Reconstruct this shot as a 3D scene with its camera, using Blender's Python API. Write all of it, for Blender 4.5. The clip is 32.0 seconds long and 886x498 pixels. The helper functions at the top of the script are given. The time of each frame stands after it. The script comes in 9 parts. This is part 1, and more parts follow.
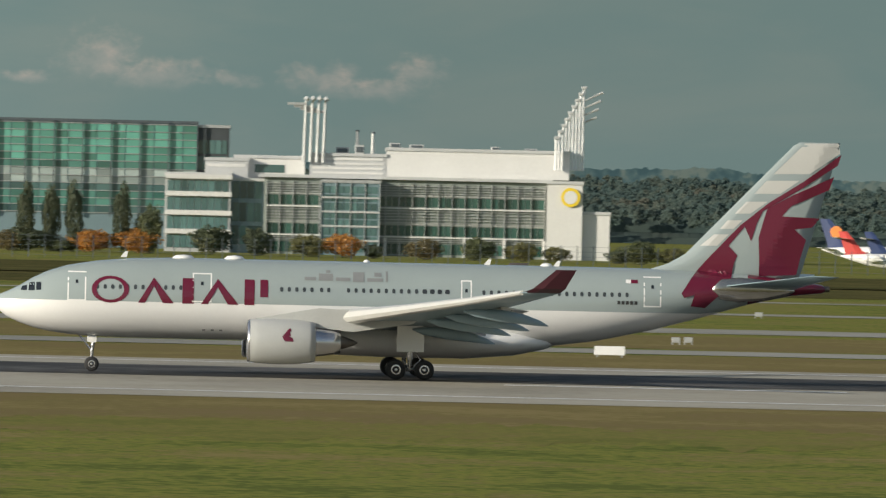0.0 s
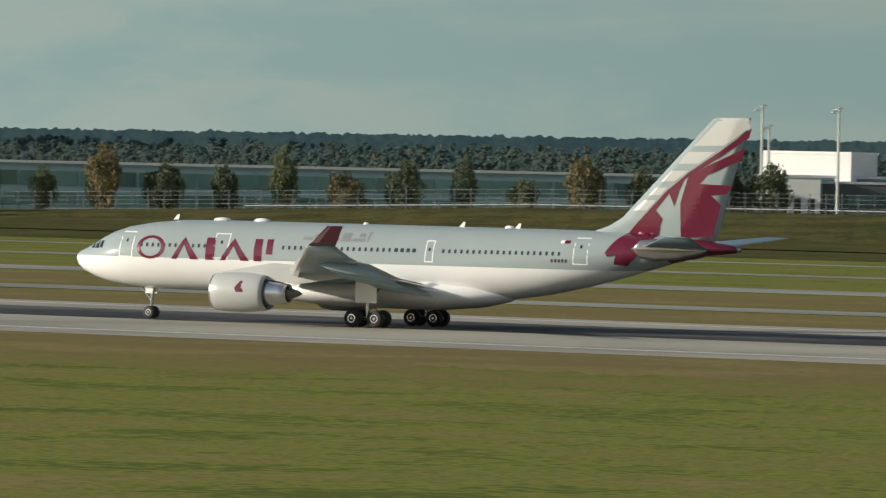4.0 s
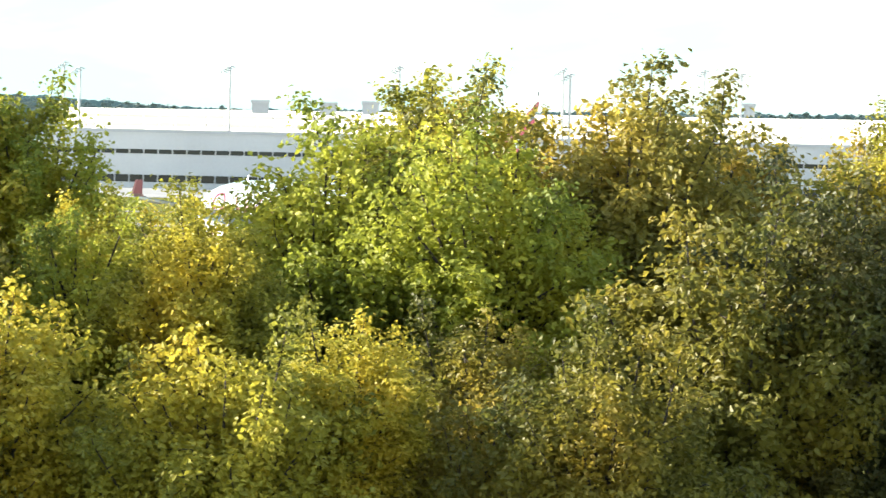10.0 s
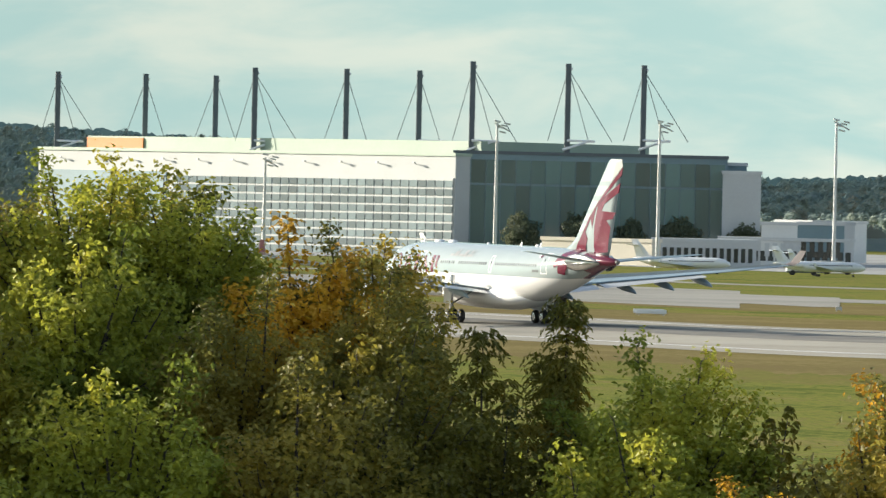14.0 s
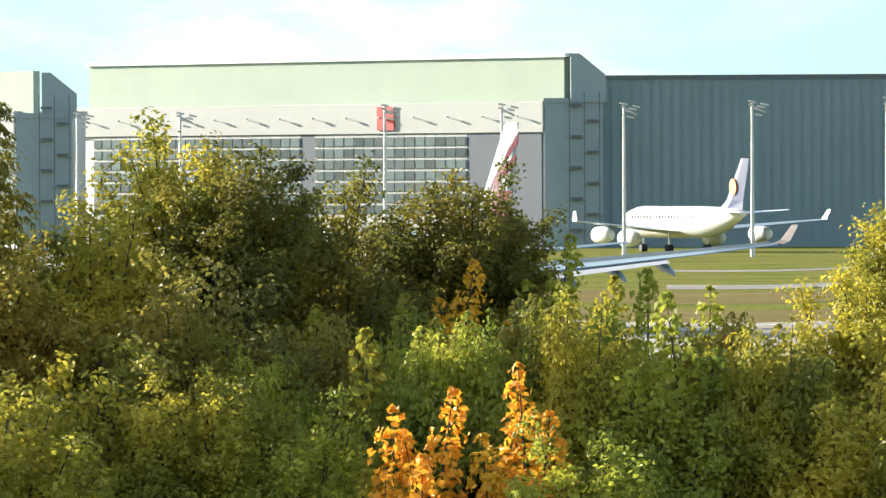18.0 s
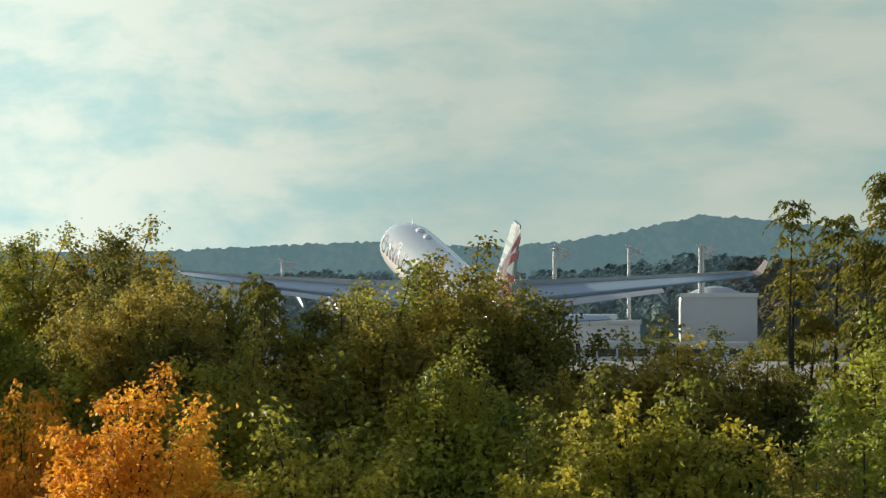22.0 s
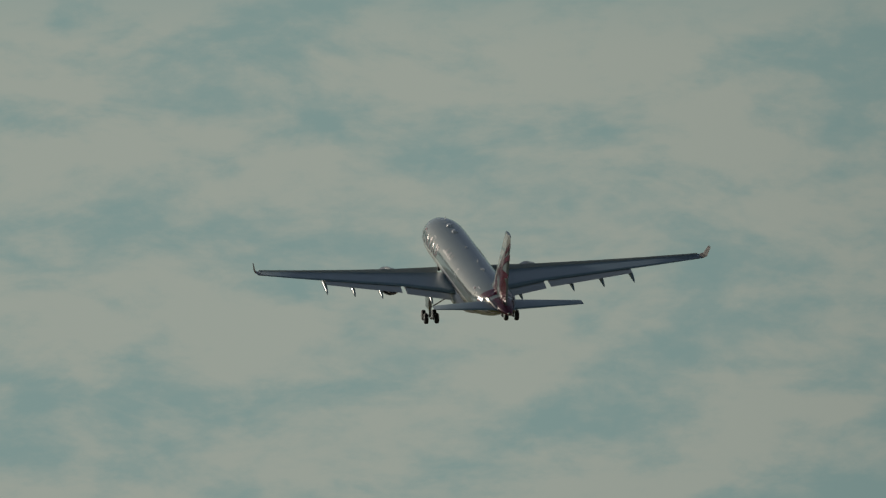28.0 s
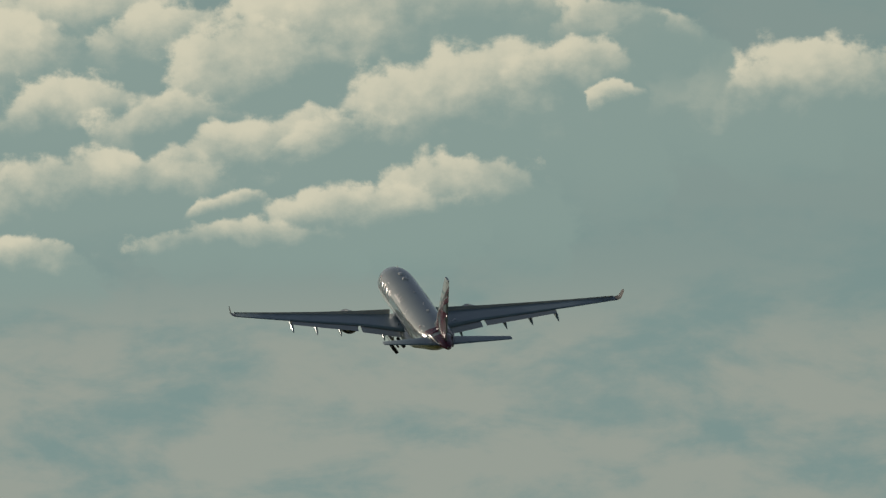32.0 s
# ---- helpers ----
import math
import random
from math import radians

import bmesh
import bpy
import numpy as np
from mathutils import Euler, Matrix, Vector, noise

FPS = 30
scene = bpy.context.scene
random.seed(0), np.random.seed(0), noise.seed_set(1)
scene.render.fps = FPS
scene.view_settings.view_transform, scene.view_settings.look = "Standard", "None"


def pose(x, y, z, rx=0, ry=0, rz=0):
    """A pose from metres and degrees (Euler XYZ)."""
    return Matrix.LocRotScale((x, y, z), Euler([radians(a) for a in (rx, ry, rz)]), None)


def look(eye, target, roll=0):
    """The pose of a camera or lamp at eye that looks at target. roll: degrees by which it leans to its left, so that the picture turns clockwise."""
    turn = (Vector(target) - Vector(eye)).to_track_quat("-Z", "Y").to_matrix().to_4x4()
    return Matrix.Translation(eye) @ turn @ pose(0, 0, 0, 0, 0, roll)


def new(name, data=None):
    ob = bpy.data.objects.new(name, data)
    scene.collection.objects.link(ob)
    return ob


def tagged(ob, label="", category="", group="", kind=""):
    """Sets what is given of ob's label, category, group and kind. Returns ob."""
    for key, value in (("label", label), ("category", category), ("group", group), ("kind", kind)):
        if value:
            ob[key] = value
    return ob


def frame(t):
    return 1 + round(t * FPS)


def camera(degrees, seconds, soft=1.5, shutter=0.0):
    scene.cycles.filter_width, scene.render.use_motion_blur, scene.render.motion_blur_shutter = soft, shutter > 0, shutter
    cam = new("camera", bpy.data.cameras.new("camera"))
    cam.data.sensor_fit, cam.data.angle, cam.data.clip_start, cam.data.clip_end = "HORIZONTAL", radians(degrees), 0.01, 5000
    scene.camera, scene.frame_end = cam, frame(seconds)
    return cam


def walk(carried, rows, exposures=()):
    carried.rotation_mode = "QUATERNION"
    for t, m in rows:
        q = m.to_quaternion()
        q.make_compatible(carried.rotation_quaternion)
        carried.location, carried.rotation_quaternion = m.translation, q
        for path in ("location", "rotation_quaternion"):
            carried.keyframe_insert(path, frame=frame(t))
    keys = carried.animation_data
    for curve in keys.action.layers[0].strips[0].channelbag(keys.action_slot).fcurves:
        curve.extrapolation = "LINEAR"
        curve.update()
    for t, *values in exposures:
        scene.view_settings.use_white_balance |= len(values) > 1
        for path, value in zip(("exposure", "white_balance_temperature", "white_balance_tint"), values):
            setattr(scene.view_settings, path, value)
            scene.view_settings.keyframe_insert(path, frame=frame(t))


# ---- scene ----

# ---------- camera, path ----------
EYE = (0, 0, 12.25)
cam = camera(6.2, 32.0, soft=1.35, shutter=0.09)


def way(bearing, tilt, roll):
    b, e = radians(bearing), radians(tilt)
    d = Vector((-math.sin(b) * math.cos(e), math.cos(b) * math.cos(e), math.sin(e)))
    return look(EYE, Vector(EYE) + 100 * d, roll)


# seconds, bearing to the left, tilt, roll
PAN = [(0.0, 0.000, -0.301, 1.30),
        (0.5, 2.745, -0.390, 1.30),
        (1.0, 5.568, -0.475, 1.30),
        (1.5, 8.268, -0.491, 1.30),
        (2.0, 10.948, -0.498, 1.30),
        (2.5, 13.096, -0.463, 1.30),
        (3.0, 15.716, -0.449, 1.30),
        (3.5, 18.281, -0.504, 1.30),
        (5.5, 27.198, -0.315, 1.30),
        (6.0, 29.663, -0.235, 1.30),
        (6.5, 31.904, -0.240, 1.30),
        (7.0, 32.841, -0.444, 1.30),
        (7.5, 34.167, -0.568, 1.30),
        (8.0, 36.007, -0.647, 1.30),
        (8.5, 37.289, -0.573, 1.30),
        (9.0, 38.999, -0.699, 1.30),
        (9.5, 40.408, -0.734, 1.30),
        (10.0, 41.976, -0.742, 1.30),
        (10.5, 43.436, -0.668, 1.30),
        (11.0, 44.845, -0.530, 1.30),
        (11.5, 46.551, -0.600, 1.30),
        (12.0, 48.055, -0.440, 1.30),
        (12.5, 49.203, -0.629, 1.30),
        (13.0, 50.798, -0.550, 1.30),
        (13.5, 52.029, -0.522, 1.30),
        (14.0, 53.086, -0.317, 1.30),
        (14.5, 54.261, -0.189, 1.30),
        (16.5, 58.377, -0.533, 0.42),
        (17.0, 59.478, -0.490, 0.20),
        (17.5, 60.558, -0.545, -0.05),
        (18.0, 61.564, -0.496, -0.30),
        (18.5, 62.300, -0.441, -0.22),
        (19.0, 63.962, -0.090, -0.15),
        (19.5, 65.233, 0.158, -0.08),
        (20.0, 66.032, 0.183, 0.00),
        (20.5, 67.097, 0.167, 0.00),
        (21.0, 68.066, 0.159, 0.00),
        (21.5, 68.842, 0.207, 0.00),
        (22.0, 69.566, 0.306, 0.00),
        (22.5, 70.263, 0.401, 0.00),
        (23.0, 71.086, 1.006, 0.00),
        (23.5, 71.676, 1.236, 0.00),
        (24.0, 72.337, 1.343, 0.00),
        (24.5, 73.018, 1.481, 0.00),
        (25.0, 73.687, 1.616, 0.00),
        (25.5, 74.253, 1.766, 0.00),
        (26.0, 74.795, 1.956, 0.00),
        (26.5, 75.230, 2.095, 0.00),
        (28.5, 76.536, 2.768, 0.00),
        (29.0, 76.845, 2.958, 0.00),
        (29.5, 77.083, 3.156, 0.00),
        (30.0, 77.320, 3.512, 0.00),
        (30.5, 77.554, 3.912, 0.00),
        (31.0, 78.072, 4.248, 0.00),
        (31.5, 78.630, 4.505, 0.00),
        (32.0, 79.042, 4.751, 0.00)]
walk(cam, [(t, way(b, e, r)) for t, b, e, r in PAN],
     exposures=[(0, 0.15), (3.5, 0.17), (6, 0.18), (7, 0.29), (8, 0.66), (9, 1.44), (9.6, 2.03), (10, 2.05), (10.5, 1.78), (11, 1.58), (12, 1.43), (13, 1.1),
                (14, 1.0), (16.5, 1.55), (17, 1.5), (18, 1.58), (19, 0.9), (20, 0.62), (21, 0.66), (22, 0.4), (23, -0.4), (24, -0.83), (25, -1.06), (27, -1.3), (32, -1.3)])

# ---------- light ----------
SUN_B, SUN_E = 118.0, 15.0
world = bpy.data.worlds.new("sky")
scene.world = world
world.use_nodes = True
wn = world.node_tree
wn.nodes.clear()
wo = wn.nodes.new("ShaderNodeOutputWorld")
wb = wn.nodes.new("ShaderNodeBackground")
ws = wn.nodes.new("ShaderNodeTexSky")
ws.sky_type, ws.sun_disc = "NISHITA", False
ws.sun_elevation, ws.sun_rotation = radians(SUN_E), radians(-SUN_B)
ws.dust_density = 1.0
wb.inputs["Strength"].default_value = 0.115
wh = wn.nodes.new("ShaderNodeHueSaturation")
wh.inputs["Saturation"].default_value = 0.8
wn.links.new(ws.outputs[0], wh.inputs["Color"])
wn.links.new(wh.outputs[0], wb.inputs[0])
wn.links.new(wb.outputs[0], wo.inputs[0])
sun = new("sun", bpy.data.lights.new("sun", "SUN"))
sun.data.energy, sun.data.angle, sun.data.color = 5.0, radians(0.6), (1.0, 0.91, 0.77)
sb, se = radians(SUN_B), radians(SUN_E)
sun.matrix_world = look(Vector((-math.sin(sb) * math.cos(se), math.cos(sb) * math.cos(se), math.sin(se))) * 900, (0, 0, 0))


# ---------- materials ----------
def nodes(name):
    m = bpy.data.materials.new(name)
    m.use_nodes = True
    return m, m.node_tree, m.node_tree.nodes["Principled BSDF"]


def paint(name, c, rough=0.5, metal=0.0, spread=0.12, scale=1.0, bump=0.0, coat=0.0, island=0.0, fine=18.0):
    """A procedural surface: the colour varied by two noises, and by piece."""
    m, nt, bs = nodes(name)
    n, lk = nt.nodes, nt.links
    tc = n.new("ShaderNodeTexCoord")
    n1, n2 = n.new("ShaderNodeTexNoise"), n.new("ShaderNodeTexNoise")
    n1.inputs["Scale"].default_value, n2.inputs["Scale"].default_value = scale, scale * fine
    n1.inputs["Detail"].default_value, n2.inputs["Detail"].default_value = 4, 3
    for q in (n1, n2):
        lk.new(tc.outputs["Object"], q.inputs["Vector"])
    mix = n.new("ShaderNodeMath")
    mix.operation = "MULTIPLY_ADD"
    lk.new(n2.outputs["Fac"], mix.inputs[0])
    mix.inputs[1].default_value = 0.5
    lk.new(n1.outputs["Fac"], mix.inputs[2])
    rng = n.new("ShaderNodeMapRange")
    rng.inputs["From Min"].default_value, rng.inputs["From Max"].default_value = 0.45, 1.05
    rng.inputs["To Min"].default_value, rng.inputs["To Max"].default_value = 1 - spread, 1 + spread
    lk.new(mix.outputs[0], rng.inputs["Value"])
    last = rng.outputs[0]
    if island:
        oi = n.new("ShaderNodeObjectInfo")
        r2 = n.new("ShaderNodeMapRange")
        r2.inputs["To Min"].default_value, r2.inputs["To Max"].default_value = 1 - island, 1 + island
        lk.new(oi.outputs["Random"], r2.inputs["Value"])
        mm = n.new("ShaderNodeMath")
        mm.operation = "MULTIPLY"
        lk.new(last, mm.inputs[0])
        lk.new(r2.outputs[0], mm.inputs[1])
        last = mm.outputs[0]
    sc = n.new("ShaderNodeVectorMath")
    sc.operation = "SCALE"
    sc.inputs[0].default_value = c
    lk.new(last, sc.inputs["Scale"])
    lk.new(sc.outputs[0], bs.inputs["Base Color"])
    bs.inputs["Roughness"].default_value, bs.inputs["Metallic"].default_value = rough, metal
    bs.inputs["Coat Weight"].default_value = coat
    if bump:
        bp = n.new("ShaderNodeBump")
        bp.inputs["Strength"].default_value, bp.inputs["Distance"].default_value = bump, 0.05
        lk.new(mix.outputs[0], bp.inputs["Height"])
        lk.new(bp.outputs[0], bs.inputs["Normal"])
    return m


def ground_paint(name, cols, scale, fine, stretch=(1, 1, 1), rough=0.9, bump=0.3, weight=0.45):
    """Two or three colours laid in patches, with a finer grain over them."""
    m, nt, bs = nodes(name)
    n, lk = nt.nodes, nt.links
    tc, mp = n.new("ShaderNodeTexCoord"), n.new("ShaderNodeMapping")
    mp.inputs["Scale"].default_value = stretch
    lk.new(tc.outputs["Object"], mp.inputs["Vector"])
    n1, n2 = n.new("ShaderNodeTexNoise"), n.new("ShaderNodeTexNoise")
    n1.inputs["Scale"].default_value, n2.inputs["Scale"].default_value = scale, fine
    n1.inputs["Detail"].default_value, n2.inputs["Detail"].default_value = 5, 5
    n1.inputs["Roughness"].default_value = 0.6
    lk.new(mp.outputs[0], n1.inputs["Vector"])
    lk.new(mp.outputs[0], n2.inputs["Vector"])
    add = n.new("ShaderNodeMath")
    add.operation = "MULTIPLY_ADD"
    lk.new(n2.outputs["Fac"], add.inputs[0])
    add.inputs[1].default_value = weight
    lk.new(n1.outputs["Fac"], add.inputs[2])
    ramp = n.new("ShaderNodeValToRGB")
    els = ramp.color_ramp.elements
    while len(els) < len(cols):
        els.new(0.5)
    for i, c in enumerate(cols):
        els[i].position = 0.36 + weight / 2 + 0.28 * i / (len(cols) - 1)
        els[i].color = (*c, 1)
    lk.new(add.outputs[0], ramp.inputs[0])
    lk.new(ramp.outputs[0], bs.inputs["Base Color"])
    bs.inputs["Roughness"].default_value = rough
    bs.inputs["Specular IOR Level"].default_value = 0.2
    if bump:
        bp = n.new("ShaderNodeBump")
        bp.inputs["Strength"].default_value, bp.inputs["Distance"].default_value = bump, 0.1
        lk.new(n2.outputs["Fac"], bp.inputs["Height"])
        lk.new(bp.outputs[0], bs.inputs["Normal"])
    return m


def leaf_paint(name, cols, patch=0.35, through_light=0.45):
    """Leaves: colour by leaf and by patch of the crown, light shining through."""
    m, nt, bs = nodes(name)
    n, lk = nt.nodes, nt.links
    geo, tc, ns = n.new("ShaderNodeNewGeometry"), n.new("ShaderNodeTexCoord"), n.new("ShaderNodeTexNoise")
    ns.inputs["Scale"].default_value = patch
    ns.inputs["Detail"].default_value = 2
    lk.new(tc.outputs["Object"], ns.inputs["Vector"])
    ad = n.new("ShaderNodeMath")
    ad.operation = "MULTIPLY_ADD"
    lk.new(geo.outputs["Random Per Island"], ad.inputs[0])
    ad.inputs[1].default_value = 0.09
    lk.new(ns.outputs["Fac"], ad.inputs[2])
    ramp = n.new("ShaderNodeValToRGB")
    els = ramp.color_ramp.elements
    while len(els) < len(cols):
        els.new(0.5)
    for i, c in enumerate(cols):
        els[i].position = 0.345 + 0.46 * i / (len(cols) - 1)
        els[i].color = (*c, 1)
    lk.new(ad.outputs[0], ramp.inputs[0])
    lk.new(ramp.outputs[0], bs.inputs["Base Color"])
    bs.inputs["Roughness"].default_value = 0.55
    bs.inputs["Specular IOR Level"].default_value = 0.35
    tr, mx = n.new("ShaderNodeBsdfTranslucent"), n.new("ShaderNodeMixShader")
    lk.new(ramp.outputs[0], tr.inputs["Color"])
    mx.inputs[0].default_value = through_light
    lk.new(bs.outputs[0], mx.inputs[1])
    lk.new(tr.outputs[0], mx.inputs[2])
    lk.new(mx.outputs[0], n["Material Output"].inputs["Surface"])
    return m


def glass_paint(name, c, rough=0.08):
    m, nt, bs = nodes(name)
    n, lk = nt.nodes, nt.links
    oi, sc, r2 = n.new("ShaderNodeObjectInfo"), n.new("ShaderNodeVectorMath"), n.new("ShaderNodeMapRange")
    r2.inputs["To Min"].default_value, r2.inputs["To Max"].default_value = 0.6, 1.4
    lk.new(oi.outputs["Random"], r2.inputs["Value"])
    sc.operation = "SCALE"
    sc.inputs[0].default_value = c
    lk.new(r2.outputs[0], sc.inputs["Scale"])
    lk.new(sc.outputs[0], bs.inputs["Base Color"])
    bs.inputs["Roughness"].default_value = rough
    bs.inputs["Specular IOR Level"].default_value = 0.7
    return m


GREY = paint("light grey aircraft paint", (0.285, 0.334, 0.33), 0.09, 0.0, 0.03, 0.3)
GREY.node_tree.nodes["Principled BSDF"].inputs["Specular IOR Level"].default_value = 0.45
WHITE = paint("white aircraft paint", (0.76, 0.76, 0.74), 0.2, 0.0, 0.03, 0.3, coat=0.1)
OFFWHITE = paint("off-white aircraft paint", (0.5, 0.5, 0.47), 0.14, 0.0, 0.03, 0.3)
NACELLE = paint("pale grey cowling paint", (0.41, 0.42, 0.405), 0.3, 0.0, 0.06, 0.4)
WINGTIP = paint("dull dark wingtip paint", (0.07, 0.06, 0.06), 0.8, 0.0, 0.05, 0.5)
TAILMETAL = paint("worn metal fairing", (0.32, 0.31, 0.29), 0.12, 0.85, 0.15, 0.8)
MAROON = paint("maroon paint", (0.12, 0.012, 0.031), 0.22, 0.0, 0.05, 0.4)
# the winglet's shade is put into this darker copy of the maroon
SHADEMAROON = paint("maroon paint darkened for shade", (0.042, 0.008, 0.014), 0.3, 0.0, 0.05, 0.4)
ALLOY = paint("bare alloy", (0.55, 0.55, 0.56), 0.25, 0.9, 0.1, 1.2)
DARKMETAL = paint("burnt metal", (0.12, 0.11, 0.1), 0.4, 0.8, 0.25, 2.0)
WINGGREY = paint("wing grey paint", (0.215, 0.295, 0.33), 0.3, 0.0, 0.08, 0.5)
RUBBER = paint("tyre rubber", (0.018, 0.018, 0.018), 0.75, 0.0, 0.2, 3.0)
DARKGLASS = paint("dark cabin glass", (0.02, 0.025, 0.03), 0.1, 0.0, 0.1, 1.0)
CABINGLASS = paint("grey cabin window glass", (0.05, 0.058, 0.062), 0.15, 0.0, 0.1, 1.0)
INKGREY = paint("grey lettering paint", (0.2, 0.21, 0.21), 0.5, 0.0, 0.05, 1.0)
INKDARK = paint("black lettering paint", (0.03, 0.03, 0.03), 0.5, 0.0, 0.05, 1.0)
CONCRETE = ground_paint("runway concrete", [(0.268, 0.247, 0.196), (0.34, 0.315, 0.252), (0.39, 0.362, 0.29)], 0.03, 0.9, rough=0.9, bump=0.1)
ASPHALT = ground_paint("taxiway concrete", [(0.215, 0.208, 0.175), (0.268, 0.258, 0.22), (0.315, 0.302, 0.258)], 0.02, 0.7, rough=0.85, bump=0.1)
RUBBERMARK = ground_paint("tyre rubber on concrete", [(0.02, 0.019, 0.018), (0.035, 0.033, 0.031), (0.1, 0.095, 0.09)], 0.035, 0.5, rough=0.8, bump=0.05)
FAINTRUBBER = ground_paint("thin rubber on concrete", [(0.13, 0.122, 0.105), (0.17, 0.16, 0.135), (0.22, 0.205, 0.175)], 0.035, 0.5, rough=0.85, bump=0.05)
LINE = paint("white line paint", (0.75, 0.75, 0.72), 0.7, 0.0, 0.15, 0.2)
GRASS = ground_paint("mown grass", [(0.228, 0.19, 0.078), (0.14, 0.148, 0.046), (0.215, 0.214, 0.056), (0.162, 0.185, 0.046), (0.108, 0.13, 0.038)], 0.06, 0.9, rough=1.0, bump=0.8, weight=0.8)
DRYGRASS = ground_paint("dry grass", [(0.19, 0.15, 0.075), (0.175, 0.15, 0.062), (0.228, 0.185, 0.085)], 0.05, 0.9, rough=1.0, bump=0.7, weight=0.8)
PATCHYGRASS = ground_paint("half dry grass", [(0.21, 0.17, 0.076), (0.165, 0.152, 0.055), (0.2, 0.19, 0.06), (0.15, 0.155, 0.048)], 0.05, 0.9, rough=1.0, bump=0.7, weight=0.8)
ROUGHGRASS = ground_paint("rough unmown grass", [(0.06, 0.062, 0.026), (0.085, 0.08, 0.033), (0.11, 0.1, 0.04)], 0.05, 0.7, rough=1.0, bump=0.9, weight=0.8)
for gm in (GRASS, DRYGRASS, PATCHYGRASS, ROUGHGRASS):
    gm.node_tree.nodes["Principled BSDF"].inputs["Specular IOR Level"].default_value = 0.0


# ---------- helpers of the scene ----------
def spot(bearing, dist, z=0.0):
    b = radians(bearing)
    return Vector((-math.sin(b) * dist, math.cos(b) * dist, z))


def facing(bearing, dist, z=0.0, turn=0.0):
    """The pose of a thing whose local -y side looks back along the bearing to the eye; x runs to the right."""
    p = spot(bearing, dist, z)
    return Matrix.Translation(p) @ Matrix.Rotation(radians(bearing + turn), 4, "Z")


def mesh_of(name, bm, mat, smooth=False):
    me = bpy.data.meshes.new(name)
    bmesh.ops.recalc_face_normals(bm, faces=bm.faces)
    bm.to_mesh(me)
    bm.free()
    me.materials.append(mat)
    if smooth:
        me.shade_smooth()
    return me


def part(name, bm, mat, parent, label="", smooth=False, m=None):
    ob = new(name, bm if isinstance(bm, bpy.types.Mesh) else mesh_of(name, bm, mat, smooth))
    ob.parent = parent
    if m is not None:
        ob.matrix_local = m
    return tagged(ob, label)


def thing(name, label, category, m=None, group="", kind=""):
    ob = new(name)
    if m is not None:
        ob.matrix_world = m
    return tagged(ob, label, category, group, kind)


def box(bm, x0, x1, y0, y1, z0, z1, m=None, bevel=0.0):
    vs = [bm.verts.new((x, y, z)) for x in (x0, x1) for y in (y0, y1) for z in (z0, z1)]
    fs = [bm.faces.new([vs[i] for i in q]) for q in ((0, 1, 3, 2), (4, 6, 7, 5), (0, 4, 5, 1), (2, 3, 7, 6), (0, 2, 6, 4), (1, 5, 7, 3))]
    if bevel:
        es = list({e for f in fs for e in f.edges})
        r = bmesh.ops.bevel(bm, geom=es, offset=bevel, segments=1, affect="EDGES")
        vs = list({v for v in r["verts"]} | {v for v in vs if v.is_valid})
    if m is not None:
        bmesh.ops.transform(bm, matrix=m, verts=[v for v in vs if v.is_valid])
    return bm


def boxmesh(*a, **k):
    return box(bmesh.new(), *a, **k)


def tube(bm, pts, radii, seg=10, cap=True):
    """A round bar along points, with a radius at each."""
    rings = []
    for i, p in enumerate(pts):
        p = Vector(p)
        d = (Vector(pts[min(i + 1, len(pts) - 1)]) - Vector(pts[max(i - 1, 0)])).normalized()
        a = d.orthogonal().normalized()
        b = d.cross(a)
        rings.append([bm.verts.new(p + radii[i] * (math.cos(2 * math.pi * j / seg) * a + math.sin(2 * math.pi * j / seg) * b)) for j in range(seg)])
    for r, s in zip(rings, rings[1:]):
        for j in range(seg):
            bm.faces.new((r[j], r[(j + 1) % seg], s[(j + 1) % seg], s[j]))
    if cap:
        bm.faces.new(rings[0][::-1])
        bm.faces.new(rings[-1])
    return bm


def tubemesh(*a, **k):
    return tube(bmesh.new(), *a, **k)


def loft(bm, rings, cap=True):
    vr = [[bm.verts.new(p) for p in r] for r in rings]
    for r, s in zip(vr, vr[1:]):
        for j in range(len(r)):
            bm.faces.new((r[j], r[(j + 1) % len(r)], s[(j + 1) % len(r)], s[j]))
    if cap:
        bm.faces.new(vr[0][::-1])
        bm.faces.new(vr[-1])
    return bm


# ---------- ground ----------
# centre line of the runway, bent to fit the camera's view: bearing, distance from the viewpoint
LINE_B = [-16, -8, 0.2, 8, 16, 22, 29.5, 33.2, 36.5, 39.6, 44, 48, 50.5, 52.7, 54, 55.3, 56.7, 58.1, 59.4, 61.8, 66.5, 71, 74.5, 76.8, 79.2, 82]
LINE_R = [621, 588, 577, 588, 621, 667, 748, 784, 783, 780, 783, 779, 787, 842, 868, 840, 760, 672, 624, 663, 745, 861, 986, 1114, 1239, 1420]


def centre(b):
    i = max(1, min(len(LINE_B) - 3, int(np.searchsorted(LINE_B, b)) - 1))
    b0, b1 = LINE_B[i], LINE_B[i + 1]
    t = (b - b0) / (b1 - b0)
    r0, r1 = LINE_R[i], LINE_R[i + 1]
    m0 = (LINE_R[i + 1] - LINE_R[i - 1]) / (LINE_B[i + 1] - LINE_B[i - 1]) * (b1 - b0)
    m1 = (LINE_R[i + 2] - LINE_R[i]) / (LINE_B[i + 2] - LINE_B[i]) * (b1 - b0)
    return (2 * t ** 3 - 3 * t ** 2 + 1) * r0 + (t ** 3 - 2 * t ** 2 + t) * m0 + (-2 * t ** 3 + 3 * t ** 2) * r1 + (t ** 3 - t ** 2) * m1


